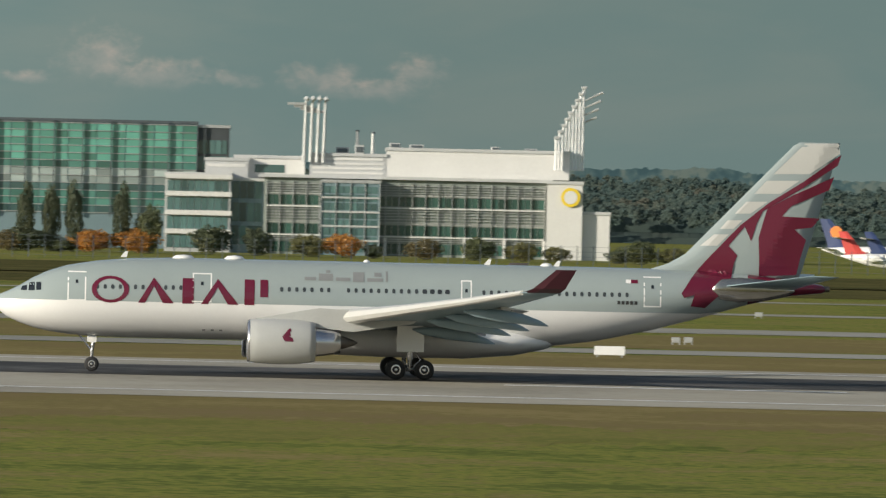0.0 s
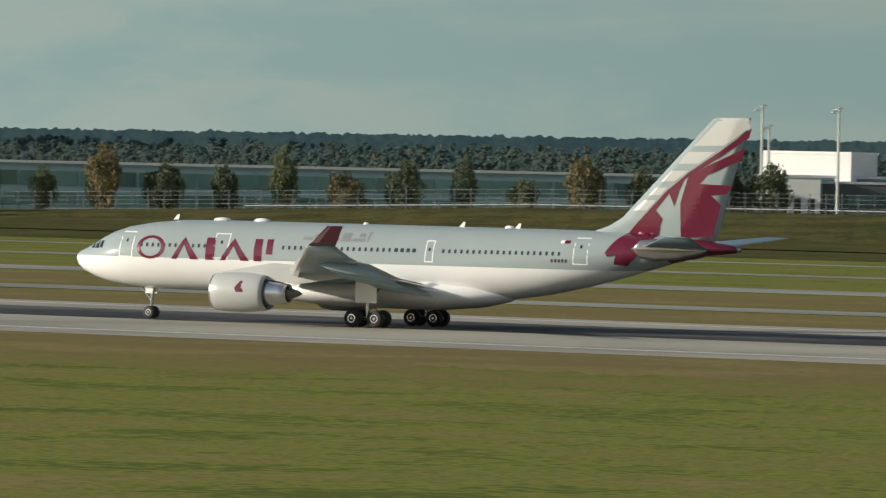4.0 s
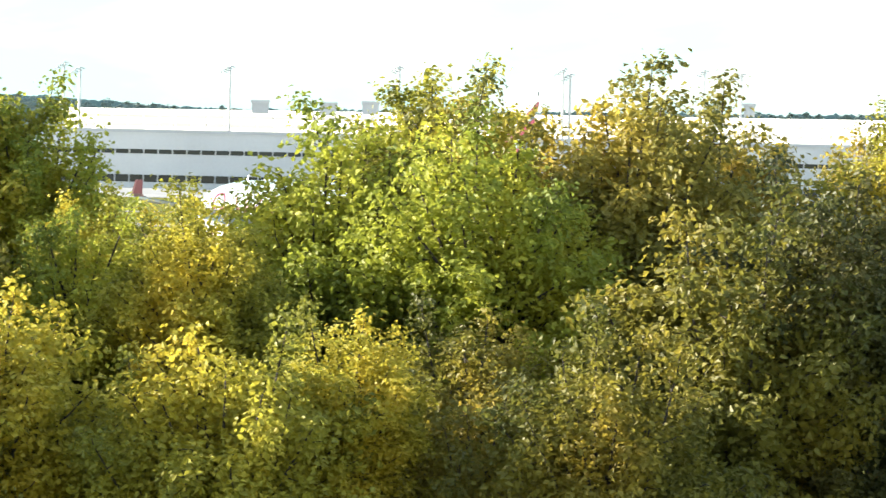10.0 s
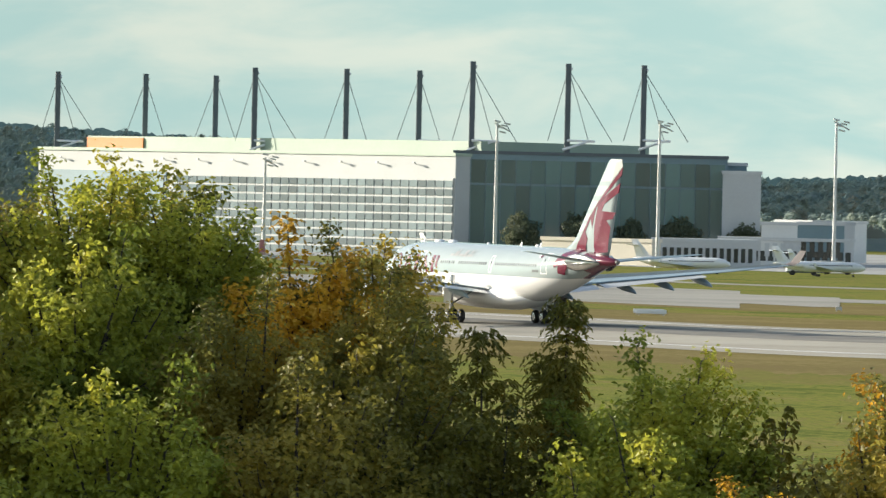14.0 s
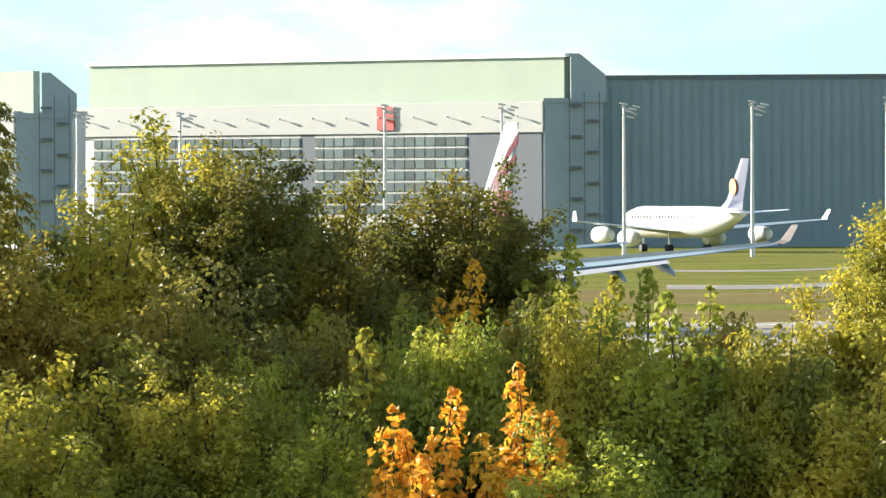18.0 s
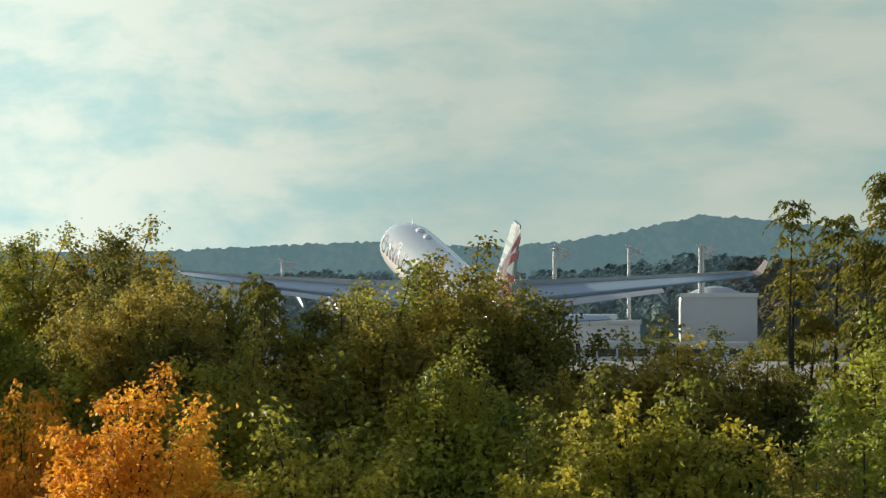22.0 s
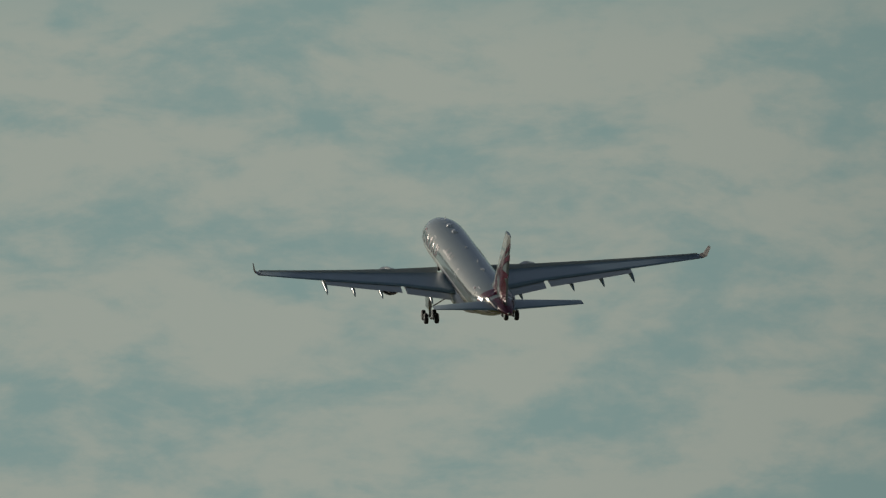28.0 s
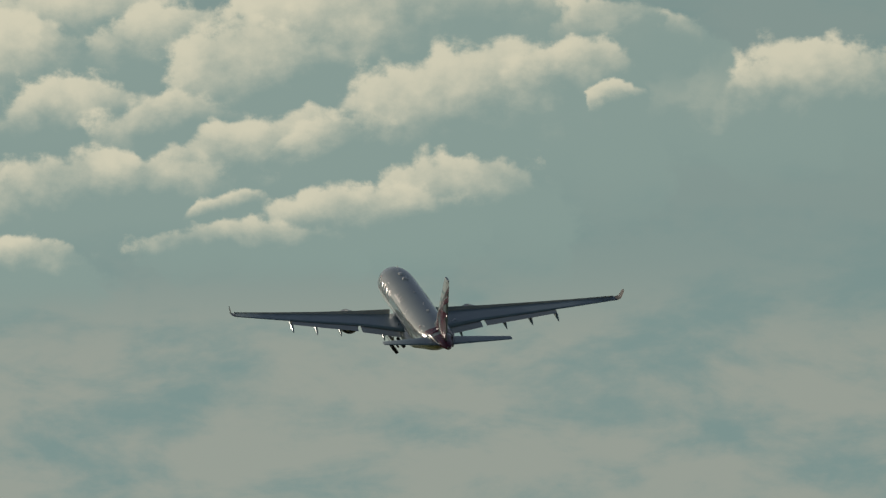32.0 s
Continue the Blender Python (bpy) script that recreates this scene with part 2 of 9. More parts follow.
def strip(name, s0, s1, z, mat, b0=-14.0, b1=81.0, step=0.4, label="", kind="structure", rag=0.0):
    """A band beside the runway's centre line, from s0 to s1 beyond it, scaled to fit the camera's view."""
    bm = bmesh.new()
    n = int((b1 - b0) / step) + 1
    prev = None
    for i in range(n + 1):
        b = b0 + (b1 - b0) * i / n
        c = centre(b)
        torn = rag * (noise.noise(Vector((b * 1.1, s0, 0))) + 0.7 * noise.noise(Vector((b * 5, s0, 1))) + 0.5 * noise.noise(Vector((b * 21, s0, 2))))
        a = bm.verts.new(spot(b, c * (428 + s0 + torn) / 428, z))
        e = bm.verts.new(spot(b, c * (428 + s1) / 428, z))
        if prev:
            bm.faces.new((prev[0], a, e, prev[1]))
        prev = (a, e)
    for f in bm.faces:
        if f.normal.z < 0:
            f.normal_flip()
    return tagged(new(name, mesh_of(name, bm, mat)), label, kind=kind)


bm = bmesh.new()
bmesh.ops.create_grid(bm, x_segments=60, y_segments=60, size=4900)
tagged(new("ground", mesh_of("ground", bm, GRASS)), "mown airfield grass, green with dry patches", kind="structure")
strip("verge", -112, -74, 0.012, PATCHYGRASS, step=0.04, rag=14, label="grass between green and brown")
strip("verge", -88, -48, 0.02, DRYGRASS, step=0.04, rag=9, label="dry brownish grass beside the runway")
strip("verge", 40, 84, 0.02, DRYGRASS, label="dry brownish grass beyond the runway")
strip("verge", 110, 168, 0.02, DRYGRASS, label="dry brownish grass between taxiways")
strip("runway", -50, 40, 0.045, CONCRETE, label="grey concrete runway with dark rubber streaks")
strip("rubber_streak", -7, 20, 0.06, RUBBERMARK, b1=26, label="dark tyre rubber along the runway")
strip("rubber_streak", -6, 16, 0.06, FAINTRUBBER, b0=25.9, label="faint tyre rubber along the runway")
strip("edge_line", -39.5, -38.4, 0.07, LINE, label="white runway edge line")
strip("edge_line", 31.5, 32.5, 0.07, LINE, label="white runway edge line")
strip("centre_dash", -12.8, -11.2, 0.075, LINE, b0=-2.85, b1=-0.45, label="white dash of the runway line")
strip("centre_dash", -12.8, -11.2, 0.075, LINE, b0=12.9, b1=14.7, label="white dash of the runway line")
strip("taxiway", 88, 104, 0.045, ASPHALT, b1=33, label="pale concrete taxiway")
strip("taxiway", 104, 206, 0.05, ASPHALT, b0=24.5, b1=27.9, label="wide pale concrete taxiway")
strip("taxiway", 128, 196, 0.053, ASPHALT, b0=27.85, b1=28.6, step=0.1, rag=-3, label="wide pale concrete taxiway")
strip("taxiway", 180, 204, 0.045, ASPHALT, b1=60, label="pale concrete taxiway")
strip("taxiway", 292, 305, 0.045, ASPHALT, b1=60, label="pale concrete taxiway")
strip("taxiway", 150, 214, 0.055, ASPHALT, b0=50.3, b1=51.1, step=0.1, rag=-4, label="pale concrete taxiway turning off")
strip("taxiway", 120, 240, 0.05, ASPHALT, b0=51.0, b1=57, label="pale concrete taxiway turning off")
strip("taxiway", 150, 390, 0.05, ASPHALT, b0=63, b1=76, label="pale concrete taxiway turning off")
strip("berm", 455, 745, 0.05, ROUGHGRASS, b1=24, label="rough dry grass below the airport fence")
strip("taxiway", 396, 406, 0.045, ASPHALT, b1=30, label="pale concrete taxiway")


# ---------- sky and distance ----------
def sky_paint():
    """Soft banks of cloud low down, heaped clouds higher up, seen by bearing and height."""
    m = bpy.data.materials.new("cloudy sky")
    m.use_nodes = True
    nt = m.node_tree
    n, lk = nt.nodes, nt.links
    n.remove(n["Principled BSDF"])

    def calc(op, a, b=None, c=None):
        q = n.new("ShaderNodeMath")
        q.operation = op
        for i, v in enumerate((a, b, c)):
            if v is None:
                continue
            if isinstance(v, (int, float)):
                q.inputs[i].default_value = v
            else:
                lk.new(v, q.inputs[i])
        return q.outputs[0]

    def ramp01(v, lo, hi):
        q = n.new("ShaderNodeMapRange")
        q.interpolation_type = "SMOOTHSTEP"
        q.inputs["From Min"].default_value, q.inputs["From Max"].default_value = lo, hi
        lk.new(v, q.inputs["Value"])
        return q.outputs[0]

    def blend(f, c0, c1):
        q = n.new("ShaderNodeMix")
        q.data_type = "RGBA"
        lk.new(f, q.inputs[0])
        for i, v in ((6, c0), (7, c1)):
            if isinstance(v, tuple):
                q.inputs[i].default_value = v
            else:
                lk.new(v, q.inputs[i])
        return q.outputs[2]

    tc, sep = n.new("ShaderNodeTexCoord"), n.new("ShaderNodeSeparateXYZ")
    lk.new(tc.outputs["Object"], sep.inputs[0])
    flat = calc("SQRT", calc("ADD", calc("MULTIPLY", sep.outputs["X"], sep.outputs["X"]), calc("MULTIPLY", sep.outputs["Y"], sep.outputs["Y"])))
    bear = calc("MULTIPLY", calc("ARCTAN2", calc("MULTIPLY", sep.outputs["X"], -1), sep.outputs["Y"]), 57.2958)
    elev = calc("MULTIPLY", calc("ARCTAN2", calc("SUBTRACT", sep.outputs["Z"], 12), flat), 57.2958)
    cb = n.new("ShaderNodeCombineXYZ")
    lk.new(bear, cb.inputs[0])
    lk.new(elev, cb.inputs[1])

    def fbm(shift, scale, detail, rough, dist=0.0, at=None):
        m2, q = n.new("ShaderNodeMapping"), n.new("ShaderNodeTexNoise")
        m2.inputs["Location"].default_value = shift
        m2.inputs["Scale"].default_value = scale
        lk.new(at or cb.outputs[0], m2.inputs["Vector"])
        lk.new(m2.outputs[0], q.inputs["Vector"])
        q.inputs["Scale"].default_value, q.inputs["Detail"].default_value, q.inputs["Roughness"].default_value, q.inputs["Distortion"].default_value = 1, detail, rough, dist
        return q.outputs["Fac"], q.outputs["Color"]

    # soft banks, teal between grey beige
    soft = fbm((3.7, 1.3, 0), (0.4, 1.35, 1), 6, 0.52, 0.5)[0]
    wisp = fbm((9.1, 4.3, 2), (1.15, 3.4, 1), 6, 0.55, 0.5)[0]
    billow = calc("MULTIPLY_ADD", fbm((5.2, 7.7, 1), (2.2, 4.2, 1), 8, 0.62, 0.2)[0], 0.42, fbm((0.9, 3.1, 5), (0.72, 1.65, 1), 7, 0.55, 0.35)[0])
    plain = calc("MULTIPLY_ADD", wisp, 0.3, soft)
    billow = calc("MULTIPLY_ADD", billow, 1.15, -0.1)
    bank = calc("MULTIPLY_ADD", ramp01(bear, 66, 72), calc("SUBTRACT", billow, plain), plain)
    thin = calc("MULTIPLY", calc("MULTIPLY_ADD", ramp01(elev, 3.9, 4.8), -0.75, 1.0), calc("MULTIPLY_ADD", ramp01(bear, 4, 46), 0.7, 0.3))
    col = blend(calc("MULTIPLY", ramp01(bank, 0.5, 0.84), thin), (0.2, 0.289, 0.274, 1), (0.31, 0.344, 0.3, 1))

    # heaped clouds: rounded puffs one before the other, sunlit along their upper edges, fading below
    def warp(amount, coarse):
        nz = fbm((1.3, 6.1, 0), (coarse, coarse * 1.2, 1), 7, 0.58, 0.2)[1]
        ce = n.new("ShaderNodeVectorMath")
        ce.operation = "SUBTRACT"
        lk.new(nz, ce.inputs[0])
        ce.inputs[1].default_value = (0.5, 0.5, 0.5)
        q = n.new("ShaderNodeVectorMath")
        q.operation = "MULTIPLY_ADD"
        lk.new(ce.outputs[0], q.inputs[0])
        q.inputs[1].default_value = (amount, amount * 0.8, 0)
        lk.new(cb.outputs[0], q.inputs[2])
        return q.outputs[0]

    def lumps(at, scale):
        q = n.new("ShaderNodeTexVoronoi")
        q.feature = "SMOOTH_F1"
        q.inputs["Scale"].default_value, q.inputs["Smoothness"].default_value = scale, 0.6
        lk.new(at, q.inputs["Vector"])
        return q.outputs["Distance"]

    def puffs(under, listed, at, knob, bright, shade, edge, cover, foot, rise):
        """Lay puffs (bearing, height, half width, half height) over a colour, the first one farthest back."""
        for bx, ey, rx, ry in listed:
            q, ln, sp = n.new("ShaderNodeVectorMath"), n.new("ShaderNodeVectorMath"), n.new("ShaderNodeSeparateXYZ")
            q.operation, ln.operation = "MULTIPLY_ADD", "LENGTH"
            lk.new(at, q.inputs[0])
            q.inputs[1].default_value, q.inputs[2].default_value = (1 / rx, 1 / ry, 0), (-bx / rx, -ey / ry, 0)
            lk.new(q.outputs[0], ln.inputs[0])
            lk.new(q.outputs[0], sp.inputs[0])
            d = calc("ADD", calc("SUBTRACT", 1.0, ln.outputs["Value"]), knob)
            up = calc("MULTIPLY_ADD", sp.outputs["X"], 0.3, calc("MULTIPLY", sp.outputs["Y"], 0.85))
            lit = ramp01(calc("MULTIPLY_ADD", knob, 0.9, up), rise, rise + 0.85)
            mask = calc("MULTIPLY", calc("MULTIPLY", ramp01(d, 0.0, edge), ramp01(sp.outputs["Y"], foot, foot + 1.1)), cover)
            under = blend(mask, under, blend(lit, shade, bright))
        return under

    HEAPS = [(76.3, 5.6, 0.8, 0.55), (77.2, 5.55, 0.95, 0.42), (77.5, 6.0, 0.42, 0.4), (78.0, 6.05, 0.65, 0.45), (79.0, 6.0, 0.75, 0.68), (79.65, 5.85, 1.1, 0.8), (81.5, 6.1, 0.8, 0.5), (80.9, 6.0, 0.6, 0.4), (82.1, 5.7, 0.7, 0.6),
             (80.35, 5.6, 0.7, 0.72), (78.6, 5.42, 1.1, 0.72), (78.1, 5.75, 0.5, 0.4), (81.5, 5.5, 0.65, 0.42), (80.95, 5.4, 0.55, 0.46), (80.1, 5.25, 0.85, 0.4), (79.85, 5.36, 0.4, 0.24), (81.5, 4.95, 1.15, 0.45), (77.8, 5.75, 0.2, 0.14),
             (80.5, 4.95, 0.34, 0.18), (78.85, 4.92, 0.75, 0.48), (79.55, 4.82, 0.75, 0.34), (80.4, 4.68, 0.75, 0.25), (82.0, 4.5, 0.5, 0.32)]
    bent = warp(0.42, 1.6)
    knob = calc("MULTIPLY_ADD", lumps(bent, 2.6), -0.42, calc("MULTIPLY_ADD", lumps(bent, 7.0), -0.2, calc("MULTIPLY_ADD", fbm((4.4, 2.2, 0), (6, 7, 1), 5, 0.6)[0], 0.5, 0.27)))
    colour = puffs(col, HEAPS, bent, knob, (0.64, 0.61, 0.465, 1), (0.24, 0.325, 0.296, 1), 0.2, 0.95, -1.0, 0.36)
    # small heaps far off
    LOW = [(2.95, 0.84, 0.26, 0.07), (2.42, 0.97, 0.38, 0.27), (2.05, 0.88, 0.55, 0.16), (1.5, 0.84, 0.25, 0.07), (0.85, 0.85, 0.42, 0.17), (0.2, 0.92, 0.3, 0.16), (0.5, 0.8, 0.5, 0.12), (14.98, 0.74, 0.3, 0.16)]
    near = warp(0.2, 4.0)
    rag = calc("MULTIPLY_ADD", fbm((2.2, 8.1, 0), (7, 9, 1), 6, 0.6, 0.2)[0], 1.5, -0.75)
    colour = puffs(colour, LOW, near, rag, (0.6, 0.5, 0.42, 1), (0.4, 0.4, 0.36, 1), 1.1, 0.7, -0.95, 0.02)
    # brighter towards the sun, each step tuned to the exposure at that bearing
    glow = n.new("ShaderNodeValToRGB")
    ge = glow.color_ramp.elements
    steps = ((0, 0.3), (5.6, 0.37), (11, 0.41), (16, 0.43), (24, 0.52), (30, 0.57), (36, 0.54), (44, 0.51), (50, 0.56), (56, 0.5), (61, 0.57), (66, 0.55), (69.6, 0.6), (72, 0.9), (74.2, 1.02), (76, 1.08), (79, 1.09), (95, 1.15))
    for i in range(len(steps) - 2):
        ge.new(0.5)
    for e, (p, v) in zip(ge, steps):
        e.position, e.color = p / 100, (v * 0.8, v * 0.8, v * 0.8, 1)
    lk.new(calc("MULTIPLY", bear, 0.01), glow.inputs[0])
    em, ou = n.new("ShaderNodeEmission"), n["Material Output"]
    lk.new(colour, em.inputs["Color"])
    lk.new(calc("MULTIPLY", glow.outputs[0], 2.8125), em.inputs["Strength"])
    lk.new(em.outputs[0], ou.inputs["Surface"])
    return m


bm = bmesh.new()
prev = None
for i in range(121):
    b = -40 + 180 * i / 120
    row = [bm.verts.new(spot(b, 4850 - 60 * j, -20 + j * 70)) for j in range(11)]
    if prev:
        for j in range(10):
            bm.faces.new((prev[j], row[j], row[j + 1], prev[j + 1]))
    prev = row
tagged(new("backdrop", mesh_of("backdrop", bm, sky_paint(), True)), "teal grey sky with soft pale clouds", kind="structure")


# ---------- the airliner ----------
# stations: x forward of the main wheels, top, bottom, half width
HULL = [(29.1, 4.95, 4.65, 0.12), (28.8, 5.3, 4.15, 0.55), (28.2, 5.55, 3.7, 1.0), (27.3, 6.0, 3.32, 1.42), (26.4, 6.55, 3.02, 1.82), (25.4, 7.02, 2.8, 2.16),
        (24, 7.46, 2.6, 2.46), (22, 7.8, 2.47, 2.69), (19.5, 8.04, 2.42, 2.8), (16, 8.12, 2.42, 2.82), (10, 8.12, 2.42, 2.82), (2, 8.12, 2.42, 2.82), (-8, 8.12, 2.42, 2.82), (-10.5, 8.12, 2.52, 2.82),
        (-13.3, 8.12, 2.9, 2.78), (-17, 8.1, 3.7, 2.6), (-20.5, 8.0, 4.65, 2.2), (-24, 7.85, 5.7, 1.6), (-26.9, 7.55, 6.35, 1.05), (-29.2, 7.2, 6.6, 0.45), (-29.45, 7.05, 6.72, 0.2)]
HX = [h[0] for h in HULL][::-1]


def hull(x):
    return [float(np.interp(x, HX, [h[i] for h in HULL][::-1])) for i in (1, 2, 3)]


def hull_y(x, z):
    zt, zb, w = hull(x)
    c, h = (zt + zb) / 2, (zt - zb) / 2
    q = max(-1.0, min(1.0, (z - c) / h))
    return w * math.sqrt(max(0.0, 1 - q * q))


def hull_arc(x, za, zb_, n, side=1):
    """Points over the hull's section, between two heights: round the top (side 1) or round the belly (side -1)."""
    zt, zb, w = hull(x)
    c, h = (zt + zb) / 2, (zt - zb) / 2
    a = math.asin(max(-0.999, min(0.999, (za - c) / h)))
    out = []
    for j in range(n + 1):
        q = a + (math.pi - 2 * a) * j / n if side > 0 else a - (math.pi + 2 * a) * j / n
        out.append((x, w * math.cos(q), c + h * math.sin(q)))
    return out


def belt(x):
    return 5.0


def hull_shell(name, x0, x1, side, mat, label, n=22):
    xs = sorted({x0, x1, *[h[0] for h in HULL if x1 < h[0] < x0]}, reverse=True)
    fine = []
    for a, b in zip(xs, xs[1:]):
        k = max(1, int(abs(a - b) / 1.5))
        fine += [a + (b - a) * i / k for i in range(k)]
    fine.append(xs[-1])
    bm = bmesh.new()
    prev = None
    for x in fine:
        zt, zb, w = hull(x)
        lim = min(max(belt(x), zb + 0.02), zt - 0.02)
        row = [bm.verts.new(p) for p in hull_arc(x, lim, lim, n, side)]
        if prev:
            for j in range(n):
                bm.faces.new((prev[j], prev[j + 1], row[j + 1], row[j]))
        prev = row
    return part(name, bm, mat, airliner, label, smooth=True)


def project(bm, f):
    for v in bm.verts:
        v.co = f(v.co.x, v.co.z)


def poly(bm, pts):
    f = bm.faces.new([bm.verts.new((x, 0, z)) for x, z in pts])
    return f


def hull_decal(name, polys, mat, label="", cuts=0, lift=0.02, both=True, surf=None, parent=None):
    surf = surf or hull_y
    for side in ((1, -1) if both else (1,)):
        bm = bmesh.new()
        for p in polys:
            poly(bm, p)
        bmesh.ops.remove_doubles(bm, verts=bm.verts[:], dist=0.001)
        bmesh.ops.triangulate(bm, faces=bm.faces[:])
        if cuts:
            bmesh.ops.subdivide_edges(bm, edges=bm.edges[:], cuts=cuts, use_grid_fill=True)
        project(bm, lambda x, z: (x, side * (surf(x, z) + lift), z))
        part(name, bm, mat, parent or airliner, label)


airliner = thing("airliner", "grey and white twin-engine airliner with maroon tail, taking off", "airplane")
hull_shell("fuselage_top", 29.1, -23.9, 1, GREY, "light grey upper fuselage")
hull_shell("fuselage_belly", 29.1, -22.0, -1, WHITE, "white fuselage belly")
hull_shell("tail_cone", -23.9, -29.45, 1, MAROON, "maroon tail cone")
hull_shell("tail_cone", -22.0, -29.45, -1, MAROON, "maroon tail cone underside")
part("exhaust_pipe", tubemesh([(-29.3, 0, 6.9), (-29.75, 0, 6.92)], [0.22, 0.2], 12), DARKMETAL, airliner)
part("belly_fairing", loft(bmesh.new(), [[(x, w * math.cos(a), 2.75 + h * math.sin(a)) for a in [2 * math.pi * j / 24 for j in range(24)]] for x, w, h in
     ((11.5, 0.3, 0.15), (10, 2.1, 0.8), (7, 2.95, 1.15), (2, 3.15, 1.3), (-4, 3.1, 1.3), (-7.5, 2.6, 1.0), (-9.8, 1.3, 0.5), (-10.6, 0.2, 0.1))]), WHITE, airliner, "white belly fairing", smooth=True)


def airfoil(u):
    return 2.6 * (0.2969 * math.sqrt(u) - 0.126 * u - 0.3516 * u * u + 0.2843 * u ** 3 - 0.1015 * u ** 4)


US = [0, 0.02, 0.07, 0.16, 0.3, 0.45, 0.62, 0.8, 1.0]


def wing_ring(le, te, y, z, th, twist=0.0, vertical=False):
    up = [(le + (te - le) * u, th * airfoil(u) * 0.9) for u in US]
    lo = [(le + (te - le) * u, -th * airfoil(u) * 0.6) for u in US[-2:0:-1]]
    if vertical:
        return [(x, t, z) for x, t in up] + [(x, t * 1.5, z) for x, t in lo]
    return [(x, y, z + t + twist * (x - (le + te) / 2)) for x, t in up + lo]


WING = [(0, 10.4, -3.4, 3.35, 1.5), (2.8, 8.75, -3.4, 3.55, 1.35), (9.6, 4.85, -3.2, 4.45, 0.85), (16, 1.2, -5.0, 5.3, 0.6), (23, -2.85, -7.0, 6.25, 0.42), (29.3, -6.5, -9.0, 7.2, 0.26)]


def wing_at(y):
    return [float(np.interp(y, [w[0] for w in WING], [w[i] for w in WING])) for i in (1, 2, 3, 4)]


wings = []


def engine(side):
    def rev(name, prof, mat, parent, label="", seg=28):
        bm = bmesh.new()
        loft(bm, [[(x, side * 9.4 + r * math.cos(2 * math.pi * j / seg), 2.55 + r * math.sin(2 * math.pi * j / seg)) for j in range(seg)] for x, r in prof], cap=False)
        return part(name, bm, mat, parent, label, smooth=True)
    e = rev("engine", [(11.25, 1.26), (11.42, 1.33), (11.45, 1.38), (11.3, 1.46), (10.6, 1.56), (9.4, 1.6), (8.2, 1.57), (7.2, 1.45), (6.75, 1.36), (6.77, 1.3), (7.3, 1.3)], NACELLE, airliner, "pale grey engine cowling")
    rev("inlet_lip", [(11.0, 1.2), (11.3, 1.25), (11.46, 1.34), (11.47, 1.4), (11.36, 1.46), (11.3, 1.475)], ALLOY, e, "polished metal inlet lip")
    rev("inlet_duct", [(11.2, 1.24), (10.4, 1.2), (10.0, 1.2), (10.0, 0.02)], DARKMETAL, e, "dark engine inlet")
    rev("spinner", [(10.0, 0.42), (10.35, 0.3), (10.65, 0.02)], DARKMETAL, e)
    rev("fan_nozzle", [(7.3, 1.3), (7.25, 0.98), (7.2, 0.9)], DARKMETAL, e, "dark fan nozzle")
    rev("core_cowl", [(7.4, 1.02), (6.6, 1.0), (5.6, 0.86), (5.0, 0.74), (4.98, 0.66), (5.4, 0.62)], ALLOY, e, "bare metal core cowling")
    rev("exhaust_plug", [(5.5, 0.5), (4.8, 0.44), (4.1, 0.2), (3.8, 0.02)], DARKMETAL, e, "dark exhaust cone")
    bm = bmesh.new()
    loft(bm, [[(11.0, side * 9.25, 4.1), (11.0, side * 9.55, 4.1), (10.6, side * 9.55, 4.02), (10.6, side * 9.25, 4.02)], [(6.5, side * 9.15, 4.9), (6.5, side * 9.65, 4.9), (6.9, side * 9.65, 3.6), (6.9, side * 9.15, 3.6)],
              [(2.0, side * 9.2, 4.7), (2.0, side * 9.6, 4.7), (4.2, side * 9.6, 3.3), (4.2, side * 9.2, 3.3)], [(-0.6, side * 9.35, 4.35), (-0.6, side * 9.45, 4.35), (0, side * 9.45, 3.95), (0, side * 9.35, 3.95)]])
    part("pylon", bm, NACELLE, e, "pale grey engine pylon")
    bm = bmesh.new()
    for a in range(6):
        hi, lo = 0.25 + 0.07 * a, 0.02
        bm.faces.new([bm.verts.new((x, side * (9.4 + 1.625 * math.cos(q)), 2.55 + 1.625 * math.sin(q))) for x, q in
                      ((9.1 - 0.09 * a, hi), (8.98 - 0.1 * a, hi), (8.6 - 0.06 * a, lo), (8.9 - 0.06 * a, lo))])
    part("emblem", bm, MAROON, e, "small maroon emblem")


